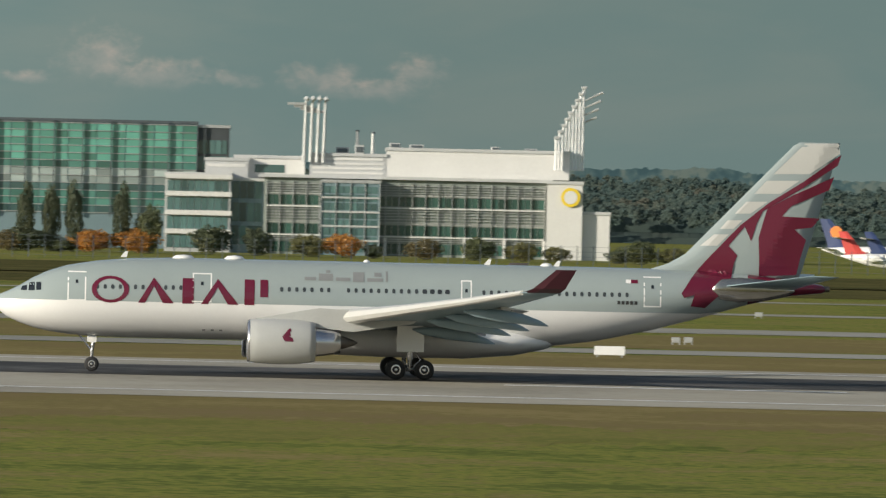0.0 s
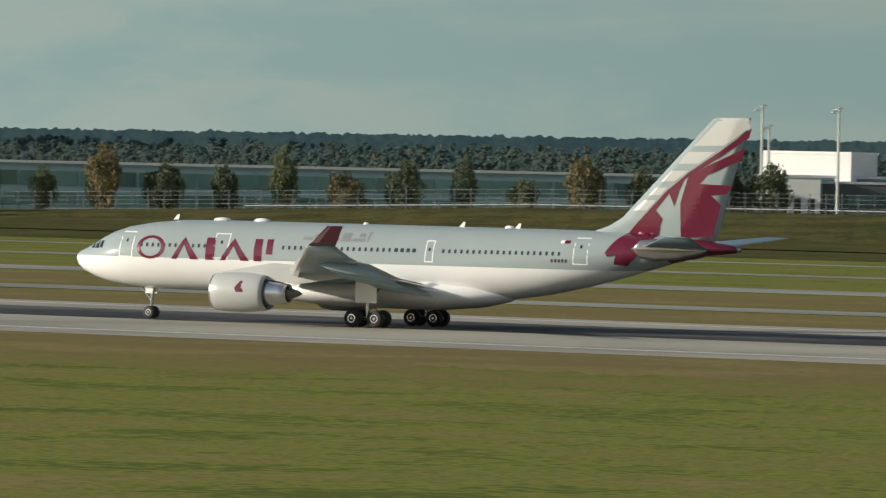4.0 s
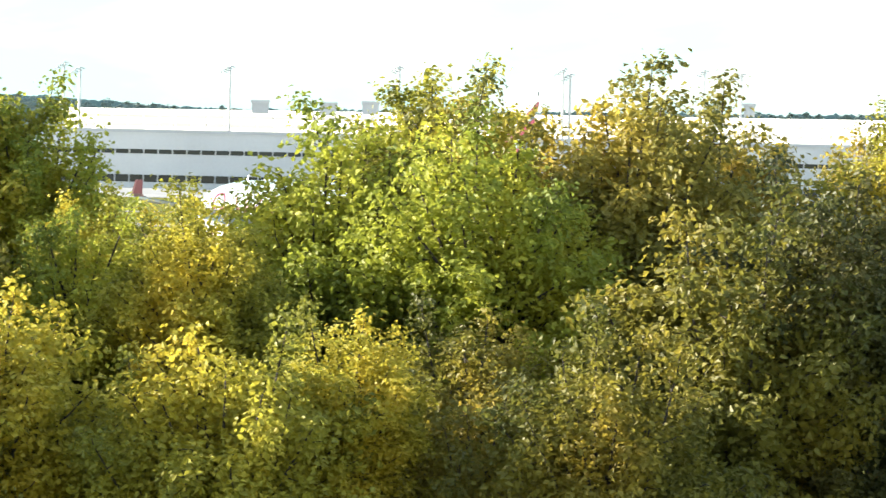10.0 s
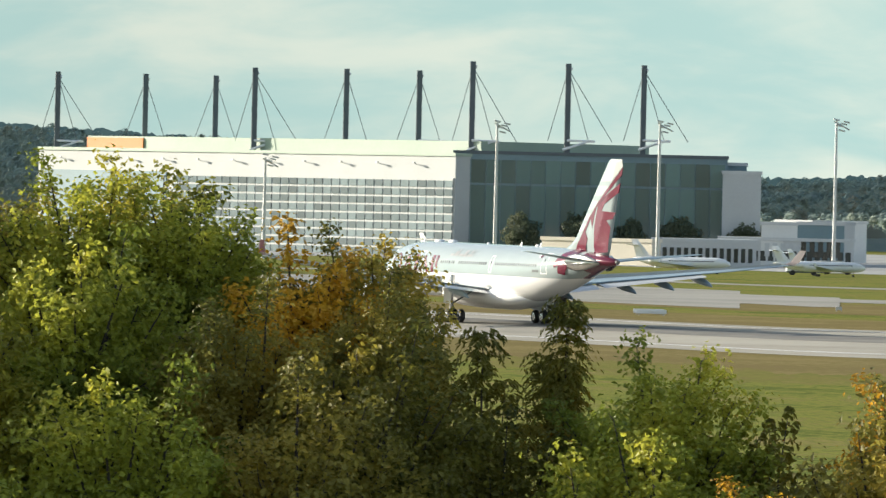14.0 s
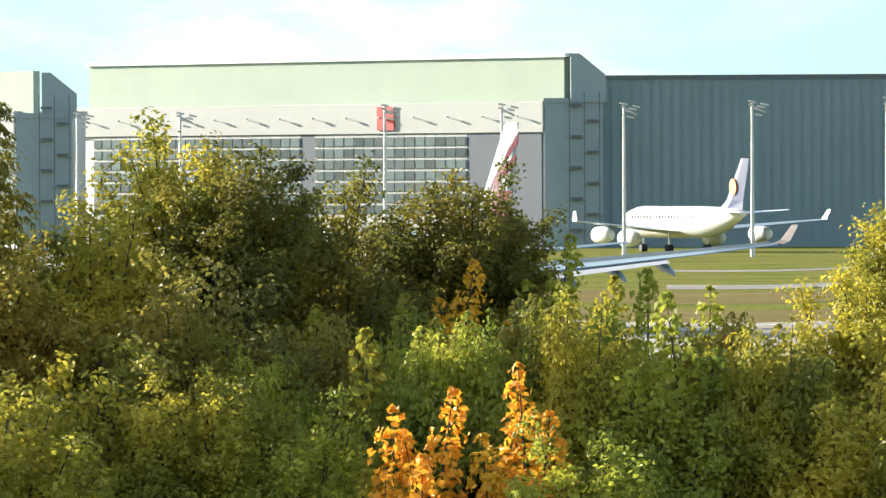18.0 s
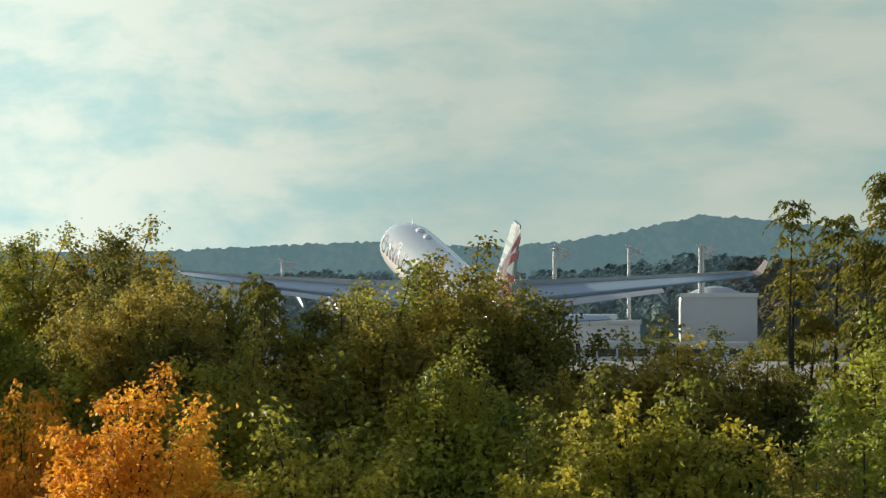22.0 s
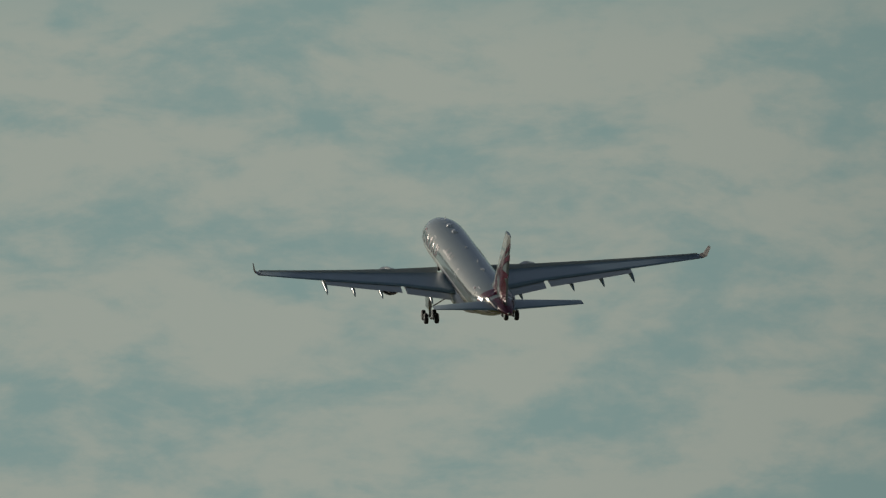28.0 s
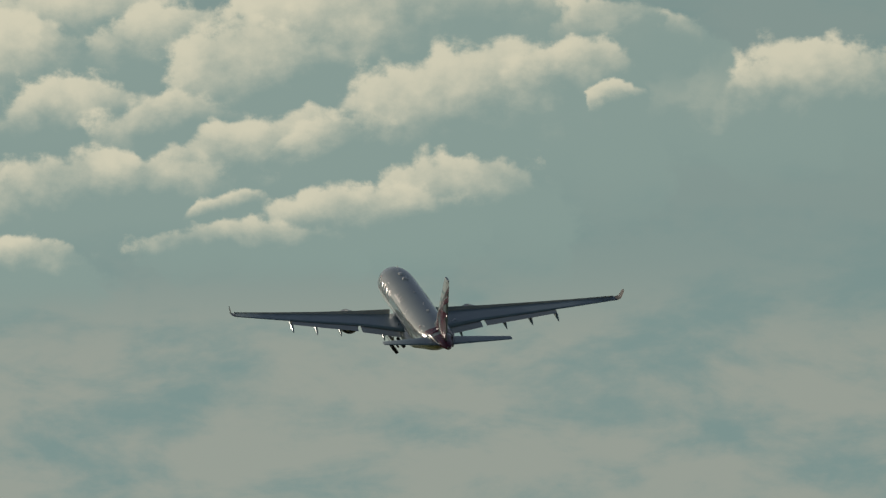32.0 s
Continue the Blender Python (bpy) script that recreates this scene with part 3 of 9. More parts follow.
def wing(side):
    bm = bmesh.new()
    loft(bm, [wing_ring(le, te, side * y, z, th) for y, le, te, z, th in WING])
    w = part("wing", bm, WINGGREY, airliner, "grey swept wing", smooth=True)
    wings.append(w)
    # bright leading edge
    bm = bmesh.new()
    rings = []
    for y in (3.2, 9.6, 16, 23, 29.0):
        le, te, z, th = wing_at(y)
        c = te - le
        rings.append([(le + 0.03, side * y, z), (le + c * 0.03, side * y, z + th * 0.48), (le + c * 0.09, side * y, z + th * 0.75), (le + c * 0.09, side * y, z - th * 0.48), (le + c * 0.03, side * y, z - th * 0.34)])
    loft(bm, rings)
    part("slat", bm, OFFWHITE, w, "off-white leading edge")
    for y0, y1, drop in ((3.3, 9.2, 0.22), (9.8, 20.2, 0.18)):
        bm = bmesh.new()
        rr = []
        for y in (y0, (y0 + y1) / 2, y1):
            le, te, z, th = wing_at(y)
            ch = 2.3 if y < 10 else 2.3 - (y - 10) * 0.08
            rr.append([(te + 0.7, side * y, z - 0.1), (te + 0.6, side * y, z + 0.02), (te - ch * 0.4, side * y, z - ch * drop * 0.5), (te - ch * 0.85, side * y, z - ch * drop), (te - ch * 0.2, side * y, z - ch * drop * 0.75), (te + 0.5, side * y, z - 0.3)])
        loft(bm, rr)
        part("flap", bm, OFFWHITE, w, "lowered pale grey flap")
    for y in (5.9, 12.6, 16.4, 20.2):
        le, te, z, th = wing_at(y)
        bm = bmesh.new()
        n = 12
        loft(bm, [[(te + dx, side * y + r * 0.62 * math.cos(2 * math.pi * j / n), z - 0.35 - sink + r * math.sin(2 * math.pi * j / n)) for j in range(n)] for dx, r, sink in
                  ((3.2, 0.05, 0.0), (2.4, 0.28, 0.1), (0.8, 0.42, 0.25), (-0.8, 0.36, 0.45), (-2.0, 0.2, 0.72), (-2.6, 0.03, 0.9))])
        part("flap_fairing", bm, WINGGREY, w, "grey flap track fairing", smooth=True)
    bm = bmesh.new()
    loft(bm, [[(x0, side * (y - t), z), (x0 - 0.3 * (x0 - x1), side * (y + t), z), (x1, side * y, z), (x0 - 0.3 * (x0 - x1), side * (y - t * 2), z)] for x0, x1, y, z, t in
              ((-6.5, -9.0, 29.3, 7.2, 0.1), (-7.2, -9.35, 29.75, 7.5, 0.08), (-8.7, -10.05, 30.15, 8.8, 0.04))])
    part("winglet", bm, SHADEMAROON if side > 0 else WINGTIP, w, "maroon winglet" if side > 0 else "dull dark winglet")
    bm = boxmesh(-8.8, -8.3, side * 29.1 - 0.1, side * 29.1 + 0.1, 7.15, 7.25)
    part("tip_light", bm, DARKGLASS, w)
    engine(side)


for s in (1, -1):
    wing(s)

# fin
FIN = [(7.5, -15.6, -27.5, 0.3), (8.0, -16.8, -27.7, 0.36), (8.5, -18.3, -27.85, 0.42), (9.2, -19.5, -28.05, 0.42), (17.0, -27.0, -30.25, 0.2), (17.25, -27.45, -30.3, 0.14)]


def fin_y(x, z):
    t = float(np.interp(z, [f[0] for f in FIN], [f[3] for f in FIN]))
    le = float(np.interp(z, [f[0] for f in FIN], [f[1] for f in FIN]))
    te = float(np.interp(z, [f[0] for f in FIN], [f[2] for f in FIN]))
    u = (le - x) / (le - te)
    if u < 0 or u > 1 or z < 7.5:
        return 0.0
    return t * min(1.0, (u / 0.12) ** 0.5 if u > 0 else 0, (1 - u) / 0.35 + 0.12)


def skin_y(x, z):
    zt, zb, w = hull(x)
    a = hull_y(x, z) if zb < z < zt else 0.0
    return max(a, fin_y(x, z))


bm = bmesh.new()
rows = []
for z, le, te, t in FIN:
    us = [0, 0.002, 0.008, 0.02, 0.04, 0.08, 0.12, 0.2, 0.4, 0.65, 0.85, 1.0]
    xs = [le + (te - le) * u for u in us]
    half = [t * min(1.0, (u / 0.12) ** 0.5, (1 - u) / 0.35 + 0.12) for u in us]
    rows.append([(x, h, z) for x, h in zip(xs, half)] + [(x, -h, z) for x, h in list(zip(xs, half))[:0:-1]])
loft(bm, rows)
fin = part("fin", bm, GREY, airliner, "light grey fin with maroon stripes", smooth=True)
for f_ in fin.data.polygons:
    f_.use_smooth = len(f_.vertices) == 4
hull_decal("fin_stripe", [[(-27.81, 17.17), (-30.16, 17.22), (-30.32, 16.5), (-28.17, 15.02), (-25.62, 14.96)], [(-25.14, 14.48), (-27.45, 14.53), (-26.1, 13.58), (-24.26, 13.54)], [(-23.71, 12.97), (-25.22, 13.0), (-24.02, 12.14), (-22.91, 12.11)],
                          [(-22.43, 11.62), (-23.47, 11.65), (-22.83, 11.04), (-21.87, 11.01)], [(-21.47, 10.61), (-22.51, 10.63), (-21.71, 9.82), (-20.52, 9.79)]], OFFWHITE, "pale stripe across the fin", cuts=5, lift=0.012, surf=skin_y, parent=fin)
hull_decal("fin_emblem", [[(-21.0, 8.84), (-23.31, 11.29), (-25.3, 12.92), (-27.69, 14.45), (-30.4, 16.43), (-30.16, 15.66), (-27.69, 14.01), (-24.9, 12.32), (-24.5, 11.47), (-24.1, 10.19), (-23.63, 11.21), (-22.51, 9.83), (-23.15, 9.17), (-22.75, 8.17), (-21.39, 8.53)],
                          [(-25.22, 12.52), (-26.89, 13.44), (-29.92, 14.86), (-29.56, 13.9), (-26.89, 12.72), (-26.25, 11.99), (-28.96, 11.89), (-28.41, 11.24), (-27.17, 11.09), (-28.01, 10.36), (-27.61, 8.99), (-24.7, 8.93), (-24.62, 10.44), (-24.9, 11.48)]], MAROON, "maroon emblem shape on the fin", cuts=5, lift=0.03, surf=skin_y, parent=fin)
hull_decal("tail_swoosh", [[(-19.12, 6.41), (-19.8, 7.46), (-21.0, 8.84), (-22.91, 8.57), (-22.75, 7.77), (-22.43, 7.16), (-21.71, 6.23), (-20.84, 5.41), (-19.8, 5.51), (-20.04, 6.31), (-19.32, 6.1)]], MAROON, "maroon swoosh on the tail", cuts=6, lift=0.07, surf=skin_y)
hull_decal("tail_band", [[(-24.7, 8.93), (-27.61, 8.99), (-27.37, 7.87), (-24.7, 7.73)]], MAROON, "maroon band on the tail", cuts=6, lift=0.03, surf=skin_y)
for s in (1, -1):
    bm = bmesh.new()
    loft(bm, [wing_ring(le, te, s * y, z, th) for y, le, te, z, th in ((0.4, -21.2, -27.2, 6.75, 0.7), (1.6, -22.0, -27.4, 6.95, 0.55), (9.6, -27.4, -29.6, 7.85, 0.2))])
    st = part("tailplane", bm, WINGGREY, airliner, "grey tailplane", smooth=True)
    bm = bmesh.new()
    n = 16
    loft(bm, [[(x, s * (yy + 0.16 * math.cos(a)), 6.75 + h * math.sin(a)) for a in [2 * math.pi * j / n for j in range(n)]] for x, yy, h in
              ((-21.3, 2.0, 0.1), (-21.9, 1.95, 0.7), (-23.2, 1.75, 0.88), (-25, 1.45, 0.75), (-26.6, 1.1, 0.4), (-27.2, 0.9, 0.1))])
    part("tailplane_root", bm, TAILMETAL, st, "bare metal tailplane fairing", smooth=True)


# doors, windows, titles
def frame_polys(x0, x1, z0, z1, t=0.09):
    return [[(x0, z0), (x1, z0), (x1, z0 + t), (x0, z0 + t)], [(x0, z1 - t), (x1, z1 - t), (x1, z1), (x0, z1)],
            [(x0, z0), (x0 + t, z0), (x0 + t, z1), (x0, z1)], [(x1 - t, z0), (x1, z0), (x1, z1), (x1 - t, z1)]]


for x0, x1, z0, z1 in ((22.7, 24.0, 4.98, 7.05), (13.9, 15.25, 5.05, 7.1), (-4.35, -3.6, 5.25, 7.0), (-17.7, -16.45, 5.4, 7.55)):
    hull_decal("door", frame_polys(x0, x1, z0, z1), WHITE, "door outlined in white", cuts=3, lift=0.015)
    xm = (x0 + x1) / 2
    hull_decal("door_window", [[(xm - 0.09, z1 - 0.85), (xm + 0.09, z1 - 0.85), (xm + 0.09, z1 - 0.6), (xm - 0.09, z1 - 0.6)]], DARKGLASS, lift=0.018)
wx = [21.9 - 0.53 * i for i in range(12)] + [9.0 - 0.53 * i for i in range(5)] + [6.2, 5.7] + [8.55 - 0.53 * i for i in range(8, 22)] + [-1.1 - 0.53 * i for i in range(4)] + [-5.2 - 0.53 * i for i in range(20)]
for x in sorted(set(round(q, 2) for q in wx)):
    z = 6.08 + 0.006 * (10 - x)
    hull_decal("cabin_window", [[(x - 0.11, z - 0.09), (x - 0.06, z - 0.16), (x + 0.06, z - 0.16), (x + 0.11, z - 0.09), (x + 0.11, z + 0.09), (x + 0.06, z + 0.16), (x - 0.06, z + 0.16), (x - 0.11, z + 0.09)]], CABINGLASS, lift=0.016)
for x0, x1, z0, z1, k in ((26.85, 27.3, 5.62, 6.0, 0.1), (26.3, 26.75, 5.62, 6.22, 0.06), (25.85, 26.2, 5.66, 6.22, 0.0)):
    hull_decal("cockpit_window", [[(x0, z0), (x1, z0), (x1 - k, z1 - k), (x0, z1)]], DARKGLASS, "dark cockpit window", cuts=1, lift=0.03)


def arc_ring(cx, cz, rx, rz, t, n=20):
    out = []
    for j in range(n):
        a, b = 2 * math.pi * j / n, 2 * math.pi * (j + 1) / n
        out.append([(cx + rx * math.cos(a), cz + rz * math.sin(a)), (cx + rx * math.cos(b), cz + rz * math.sin(b)), (cx + (rx - t) * math.cos(b), cz + (rz - t * 0.6) * math.sin(b)), (cx + (rx - t) * math.cos(a), cz + (rz - t * 0.6) * math.sin(a))])
    return out


# the title: plain maroon shapes in place of the lettering
TZ0, TZ1 = 4.93, 6.72


def slab(x0, x1, z0=TZ0, z1=TZ1):
    return [[(x0, z0), (x1, z0), (x1, z1), (x0, z1)]]


def wedge(x0, x1):
    """A hollow triangle."""
    xm = (x0 + x1) / 2 + 0.15
    return [[(x0, TZ0), (x0 - 0.5, TZ0), (xm, TZ1 - 0.6), (xm, TZ1)], [(xm, TZ1), (xm, TZ1 - 0.6), (x1 + 0.75, TZ0), (x1, TZ0)]]


TITLE = [arc_ring(21.0, 5.83, 1.32, 0.95, 0.36), wedge(19.05, 16.55), slab(15.95, 15.15), wedge(14.65, 12.0), slab(11.6, 10.9), slab(10.5, 9.95, 5.5, TZ1)]
for p in TITLE:
    hull_decal("title_shape", p, MAROON, "plain maroon shape of the title", cuts=3, lift=0.022)
for x0, x1, z0, z1 in ((7.4, 6.6, 6.75, 7.0), (6.4, 5.4, 6.75, 7.25), (5.2, 4.2, 6.75, 7.0), (4.0, 3.2, 6.7, 7.4), (3.0, 1.9, 6.75, 7.0), (2.5, 2.0, 7.1, 7.4), (5.9, 5.6, 7.3, 7.5), (1.7, 1.55, 6.75, 7.5)):
    hull_decal("title_bar", [[(x0, z0), (x1, z0), (x1, z1), (x0, z1)]], INKGREY, "grey bar of the second title", cuts=2, lift=0.022)
for i in range(5):
    hull_decal("mark_bar", [[(-14.6 - 0.3 * i, 5.55), (-14.8 - 0.3 * i, 5.55), (-14.8 - 0.3 * i, 5.8), (-14.6 - 0.3 * i, 5.8)]], INKDARK, lift=0.02)
hull_decal("flag", [[(-15.2, 7.05), (-15.55, 7.05), (-15.55, 7.3), (-15.2, 7.3)]], WHITE, "small white and maroon flag", lift=0.02)
hull_decal("flag", [[(-15.55, 7.05), (-16.05, 7.05), (-16.05, 7.3), (-15.55, 7.3)]], MAROON, "small white and maroon flag", lift=0.02)
# aerials and domes on the back
for x, l, w, h in ((15.9, 1.6, 0.5, 0.28), (12.3, 1.5, 0.45, 0.3), (3, 0.5, 0.15, 0.2), (-9.7, 0.9, 0.25, 0.25)):
    bm = bmesh.new()
    loft(bm, [[(x + l / 2 * q, w * s * math.cos(a), 8.08 + h * s * max(0.0, math.sin(a))) for a in [math.pi * j / 8 for j in range(9)]] for q, s in ((1, 0.1), (0.7, 0.8), (0, 1), (-0.7, 0.8), (-1, 0.1))])
    part("antenna_dome", bm, WHITE, airliner, "white antenna dome", smooth=True)
for x in (20, -5.6, -10.5):
    bm = bmesh.new()
    loft(bm, [[(x + 0.35, 0.03, 8.08), (x - 0.1, 0.03, 8.08), (x - 0.1, -0.03, 8.08), (x + 0.35, -0.03, 8.08)], [(x + 0.0, 0.015, 8.5), (x - 0.2, 0.015, 8.5), (x - 0.2, -0.015, 8.5), (x + 0.0, -0.015, 8.5)]])
    part("blade_antenna", bm, WHITE, airliner, "white blade antenna")


def wheel(name, x, y, z, r, w, parent):
    bm = bmesh.new()
    n = 22
    loft(bm, [[(x + q * math.cos(2 * math.pi * j / n), y + o, z + q * math.sin(2 * math.pi * j / n)) for j in range(n)] for o, q in
              ((-w / 2, r * 0.55), (-w / 2, r * 0.86), (-w * 0.36, r * 0.97), (0, r), (w * 0.36, r * 0.97), (w / 2, r * 0.86), (w / 2, r * 0.55))])
    t = part(name, bm, RUBBER, parent, "black tyre", smooth=True)
    bm = bmesh.new()
    for s in (-1, 1):
        loft(bm, [[(x + q * math.cos(2 * math.pi * j / 14), y + s * o, z + q * math.sin(2 * math.pi * j / 14)) for j in range(14)] for o, q in ((w * 0.3, r * 0.5), (w * 0.52, r * 0.5), (w * 0.53, r * 0.36), (w * 0.4, r * 0.3), (w * 0.55, r * 0.12))])
    part("rim", bm, ALLOY, t, "bare metal rim")
    return t


gears = []
for s in (1, -1):
    g = part("main_gear", tubemesh([(0, s * 5.2, 4.9), (0, s * 5.34, 2.2), (0, s * 5.34, 0.75)], [0.26, 0.22, 0.15], 12), ALLOY, airliner, "main landing gear leg with four wheels")
    # the gear turns about its hinge under the wing
    g.data.transform(Matrix.Translation((0, -s * 5.2, -4.2)))
    g.location = (0, s * 5.2, 4.2)
    hub = lambda bm: (bmesh.ops.translate(bm, verts=bm.verts, vec=(0, -s * 5.2, -4.2)), bm)[1]
    part("bogie_beam", hub(tubemesh([(1.0, s * 5.34, 0.72), (-1.0, s * 5.34, 0.68)], [0.15, 0.15], 10)), ALLOY, g)
    part("side_stay", hub(tubemesh([(0.1, s * 3.0, 3.2), (0, s * 5.3, 1.9)], [0.09, 0.09], 8)), ALLOY, g)
    part("torque_link", hub(tubemesh([(-0.3, s * 5.34, 2.0), (-0.75, s * 5.34, 1.4), (-0.3, s * 5.34, 0.9)], [0.06, 0.06, 0.06], 6)), ALLOY, g)
    part("gear_door", hub(boxmesh(-0.95, 0.95, s * 5.75 - 0.03, s * 5.75 + 0.03, 1.95, 4.2)), WHITE, g, "white gear door")
    for dx in (0.99, -0.99):
        for dy in (0.7, -0.7):
            t = wheel("wheel", dx, s * 5.34 + dy - s * 5.2, 0.7 - 4.2, 0.7, 0.5, g)
    gears.append(g)
ng = part("nose_gear", tubemesh([(22.0, 0, 3.0), (22.2, 0, 1.4), (22.2, 0, 0.55)], [0.16, 0.13, 0.1], 10), ALLOY, airliner, "nose landing gear leg with two wheels")
ng.data.transform(Matrix.Translation((-22.0, 0, -2.9)))
ng.location = (22.0, 0, 2.9)
for dy in (0.36, -0.36):
    wheel("wheel", 0.2, dy, 0.52 - 2.9, 0.52, 0.36, ng)
part("nose_gear_door", boxmesh(-0.1, 0.55, -0.45, -0.4, -0.85, -0.25), WHITE, ng, "white nose gear door")
part("nose_gear_door", boxmesh(-0.1, 0.55, 0.4, 0.45, -0.85, -0.25), WHITE, ng, "white nose gear door")
part("drag_stay", tubemesh([(1.3, 0, -0.1), (0.2, 0, -1.5)], [0.07, 0.07], 8), ALLOY, ng)
part("taxi_light", tubemesh([(0.2, 0, -1.15), (0.34, 0, -1.15)], [0.14, 0.16], 10), ALLOY, ng)
for x in (14.5, 13.9, 13.3):
    hull_decal("drain_panel", [[(x, 3.05), (x - 0.22, 3.05), (x - 0.22, 3.15), (x, 3.15)]], INKGREY, lift=0.02)


# ---------- trees before the viewpoint ----------
LEAF = {
    "green": leaf_paint("green leaves", [(0.105, 0.14, 0.024), (0.24, 0.28, 0.038), (0.395, 0.41, 0.052), (0.56, 0.5, 0.064)]),
    "olive": leaf_paint("olive autumn leaves", [(0.12, 0.138, 0.026), (0.285, 0.28, 0.04), (0.46, 0.405, 0.05), (0.62, 0.48, 0.058)]),
    # dark leaves; shade of the darker trees is partly put into this colour
    "dark": leaf_paint("dark green leaves", [(0.06, 0.07, 0.018), (0.135, 0.138, 0.026), (0.23, 0.205, 0.032), (0.34, 0.26, 0.038)]),
    "gold": leaf_paint("golden autumn leaves", [(0.22, 0.14, 0.023), (0.52, 0.3, 0.027), (0.72, 0.42, 0.033), (0.8, 0.53, 0.045)]),
    "orange": leaf_paint("orange autumn leaves", [(0.34, 0.15, 0.024), (0.7, 0.32, 0.03), (0.84, 0.43, 0.038), (0.85, 0.55, 0.055)]),
    "rust": leaf_paint("olive leaves turning brown", [(0.095, 0.1, 0.028), (0.215, 0.2, 0.042), (0.36, 0.295, 0.052), (0.52, 0.37, 0.058)]),
}
# the tree's unlit side is put into this leaf colour
LEAF["deep"] = leaf_paint("oak leaves darkened for shade", [(0.034, 0.044, 0.018), (0.06, 0.072, 0.024), (0.1, 0.105, 0.03), (0.17, 0.145, 0.036)])
BARK = paint("grey brown bark", (0.06, 0.05, 0.04), 0.9, 0.0, 0.3, 4.0, bump=0.6)
rs = np.random.RandomState(7)


def leaves_at(pos, nrm, size, slim, along=None):
    """Folded diamond leaves: arrays of vertices and faces. along: which way their tips point."""
    n = len(pos)
    a = np.cross(nrm, rs.normal(size=(n, 3))) if along is None else along - nrm * (along * nrm).sum(1)[:, None]
    a /= np.linalg.norm(a, axis=1)[:, None] + 1e-9
    b = np.cross(nrm, a)
    L = size * rs.uniform(0.65, 1.35, n)[:, None]
    W = L * slim
    v = np.stack([pos - a * L * 0.5, pos + b * W * 0.5 + nrm * L * 0.1 - a * L * 0.05, pos + a * L * 0.5 - nrm * L * 0.1, pos - b * W * 0.5 + nrm * L * 0.1 - a * L * 0.05], 1).reshape(-1, 3)
    i = np.arange(n)[:, None] * 4
    return v, np.concatenate([i + [0, 1, 2], i + [0, 2, 3]], 0)


def unit(v):
    return v / (np.linalg.norm(v, axis=-1, keepdims=True) + 1e-9)


def leaf_mesh(p, nm, size, slim, along):
    v, f = leaves_at(p, unit(nm), size, slim, along)
    me = bpy.data.meshes.new("crown")
    me.from_pydata(v.tolist(), [], f.tolist())
    me.materials.append(LEAF["green"])
    return me


def plume(r, tip, axis, length, radius, per, seed, blunt=0.42):
    """One leafy shoot: tiers of drooping leaves round a stem, narrow at the tip."""
    s = r.uniform(0.0, 1.0, per) ** 0.8
    tier = np.round(s * length / 0.2) * 0.2 + r.normal(size=per) * 0.055
    s = np.clip(tier / length, 0, 1.05)
    q = r.uniform(0, 2 * math.pi, per)
    lob = np.array([1 + 0.55 * noise.noise(Vector((math.cos(a) * 1.3, math.sin(a) * 1.3, b * 2.6 + seed * 3.7))) for a, b in zip(q, tier)])
    rr = radius * (0.12 + 0.88 * s ** blunt) * lob * r.uniform(0.12, 1.0, per) ** 0.5 * np.where(r.uniform(size=per) < 0.07, 1.3, 1.0)
    out = np.stack([np.cos(q), np.sin(q), np.zeros(per)], 1)
    p = tip - axis * (s * length)[:, None] + out * rr[:, None]
    p[:, 2] -= 0.45 * rr - 0.05
    nm = out * 0.85 + np.array([0, 0, 0.6]) + r.normal(size=p.shape) * 0.6
    along = out * 0.7 + np.array([0, 0, -0.25]) + r.normal(size=p.shape) * 1.0
    return p, nm, along


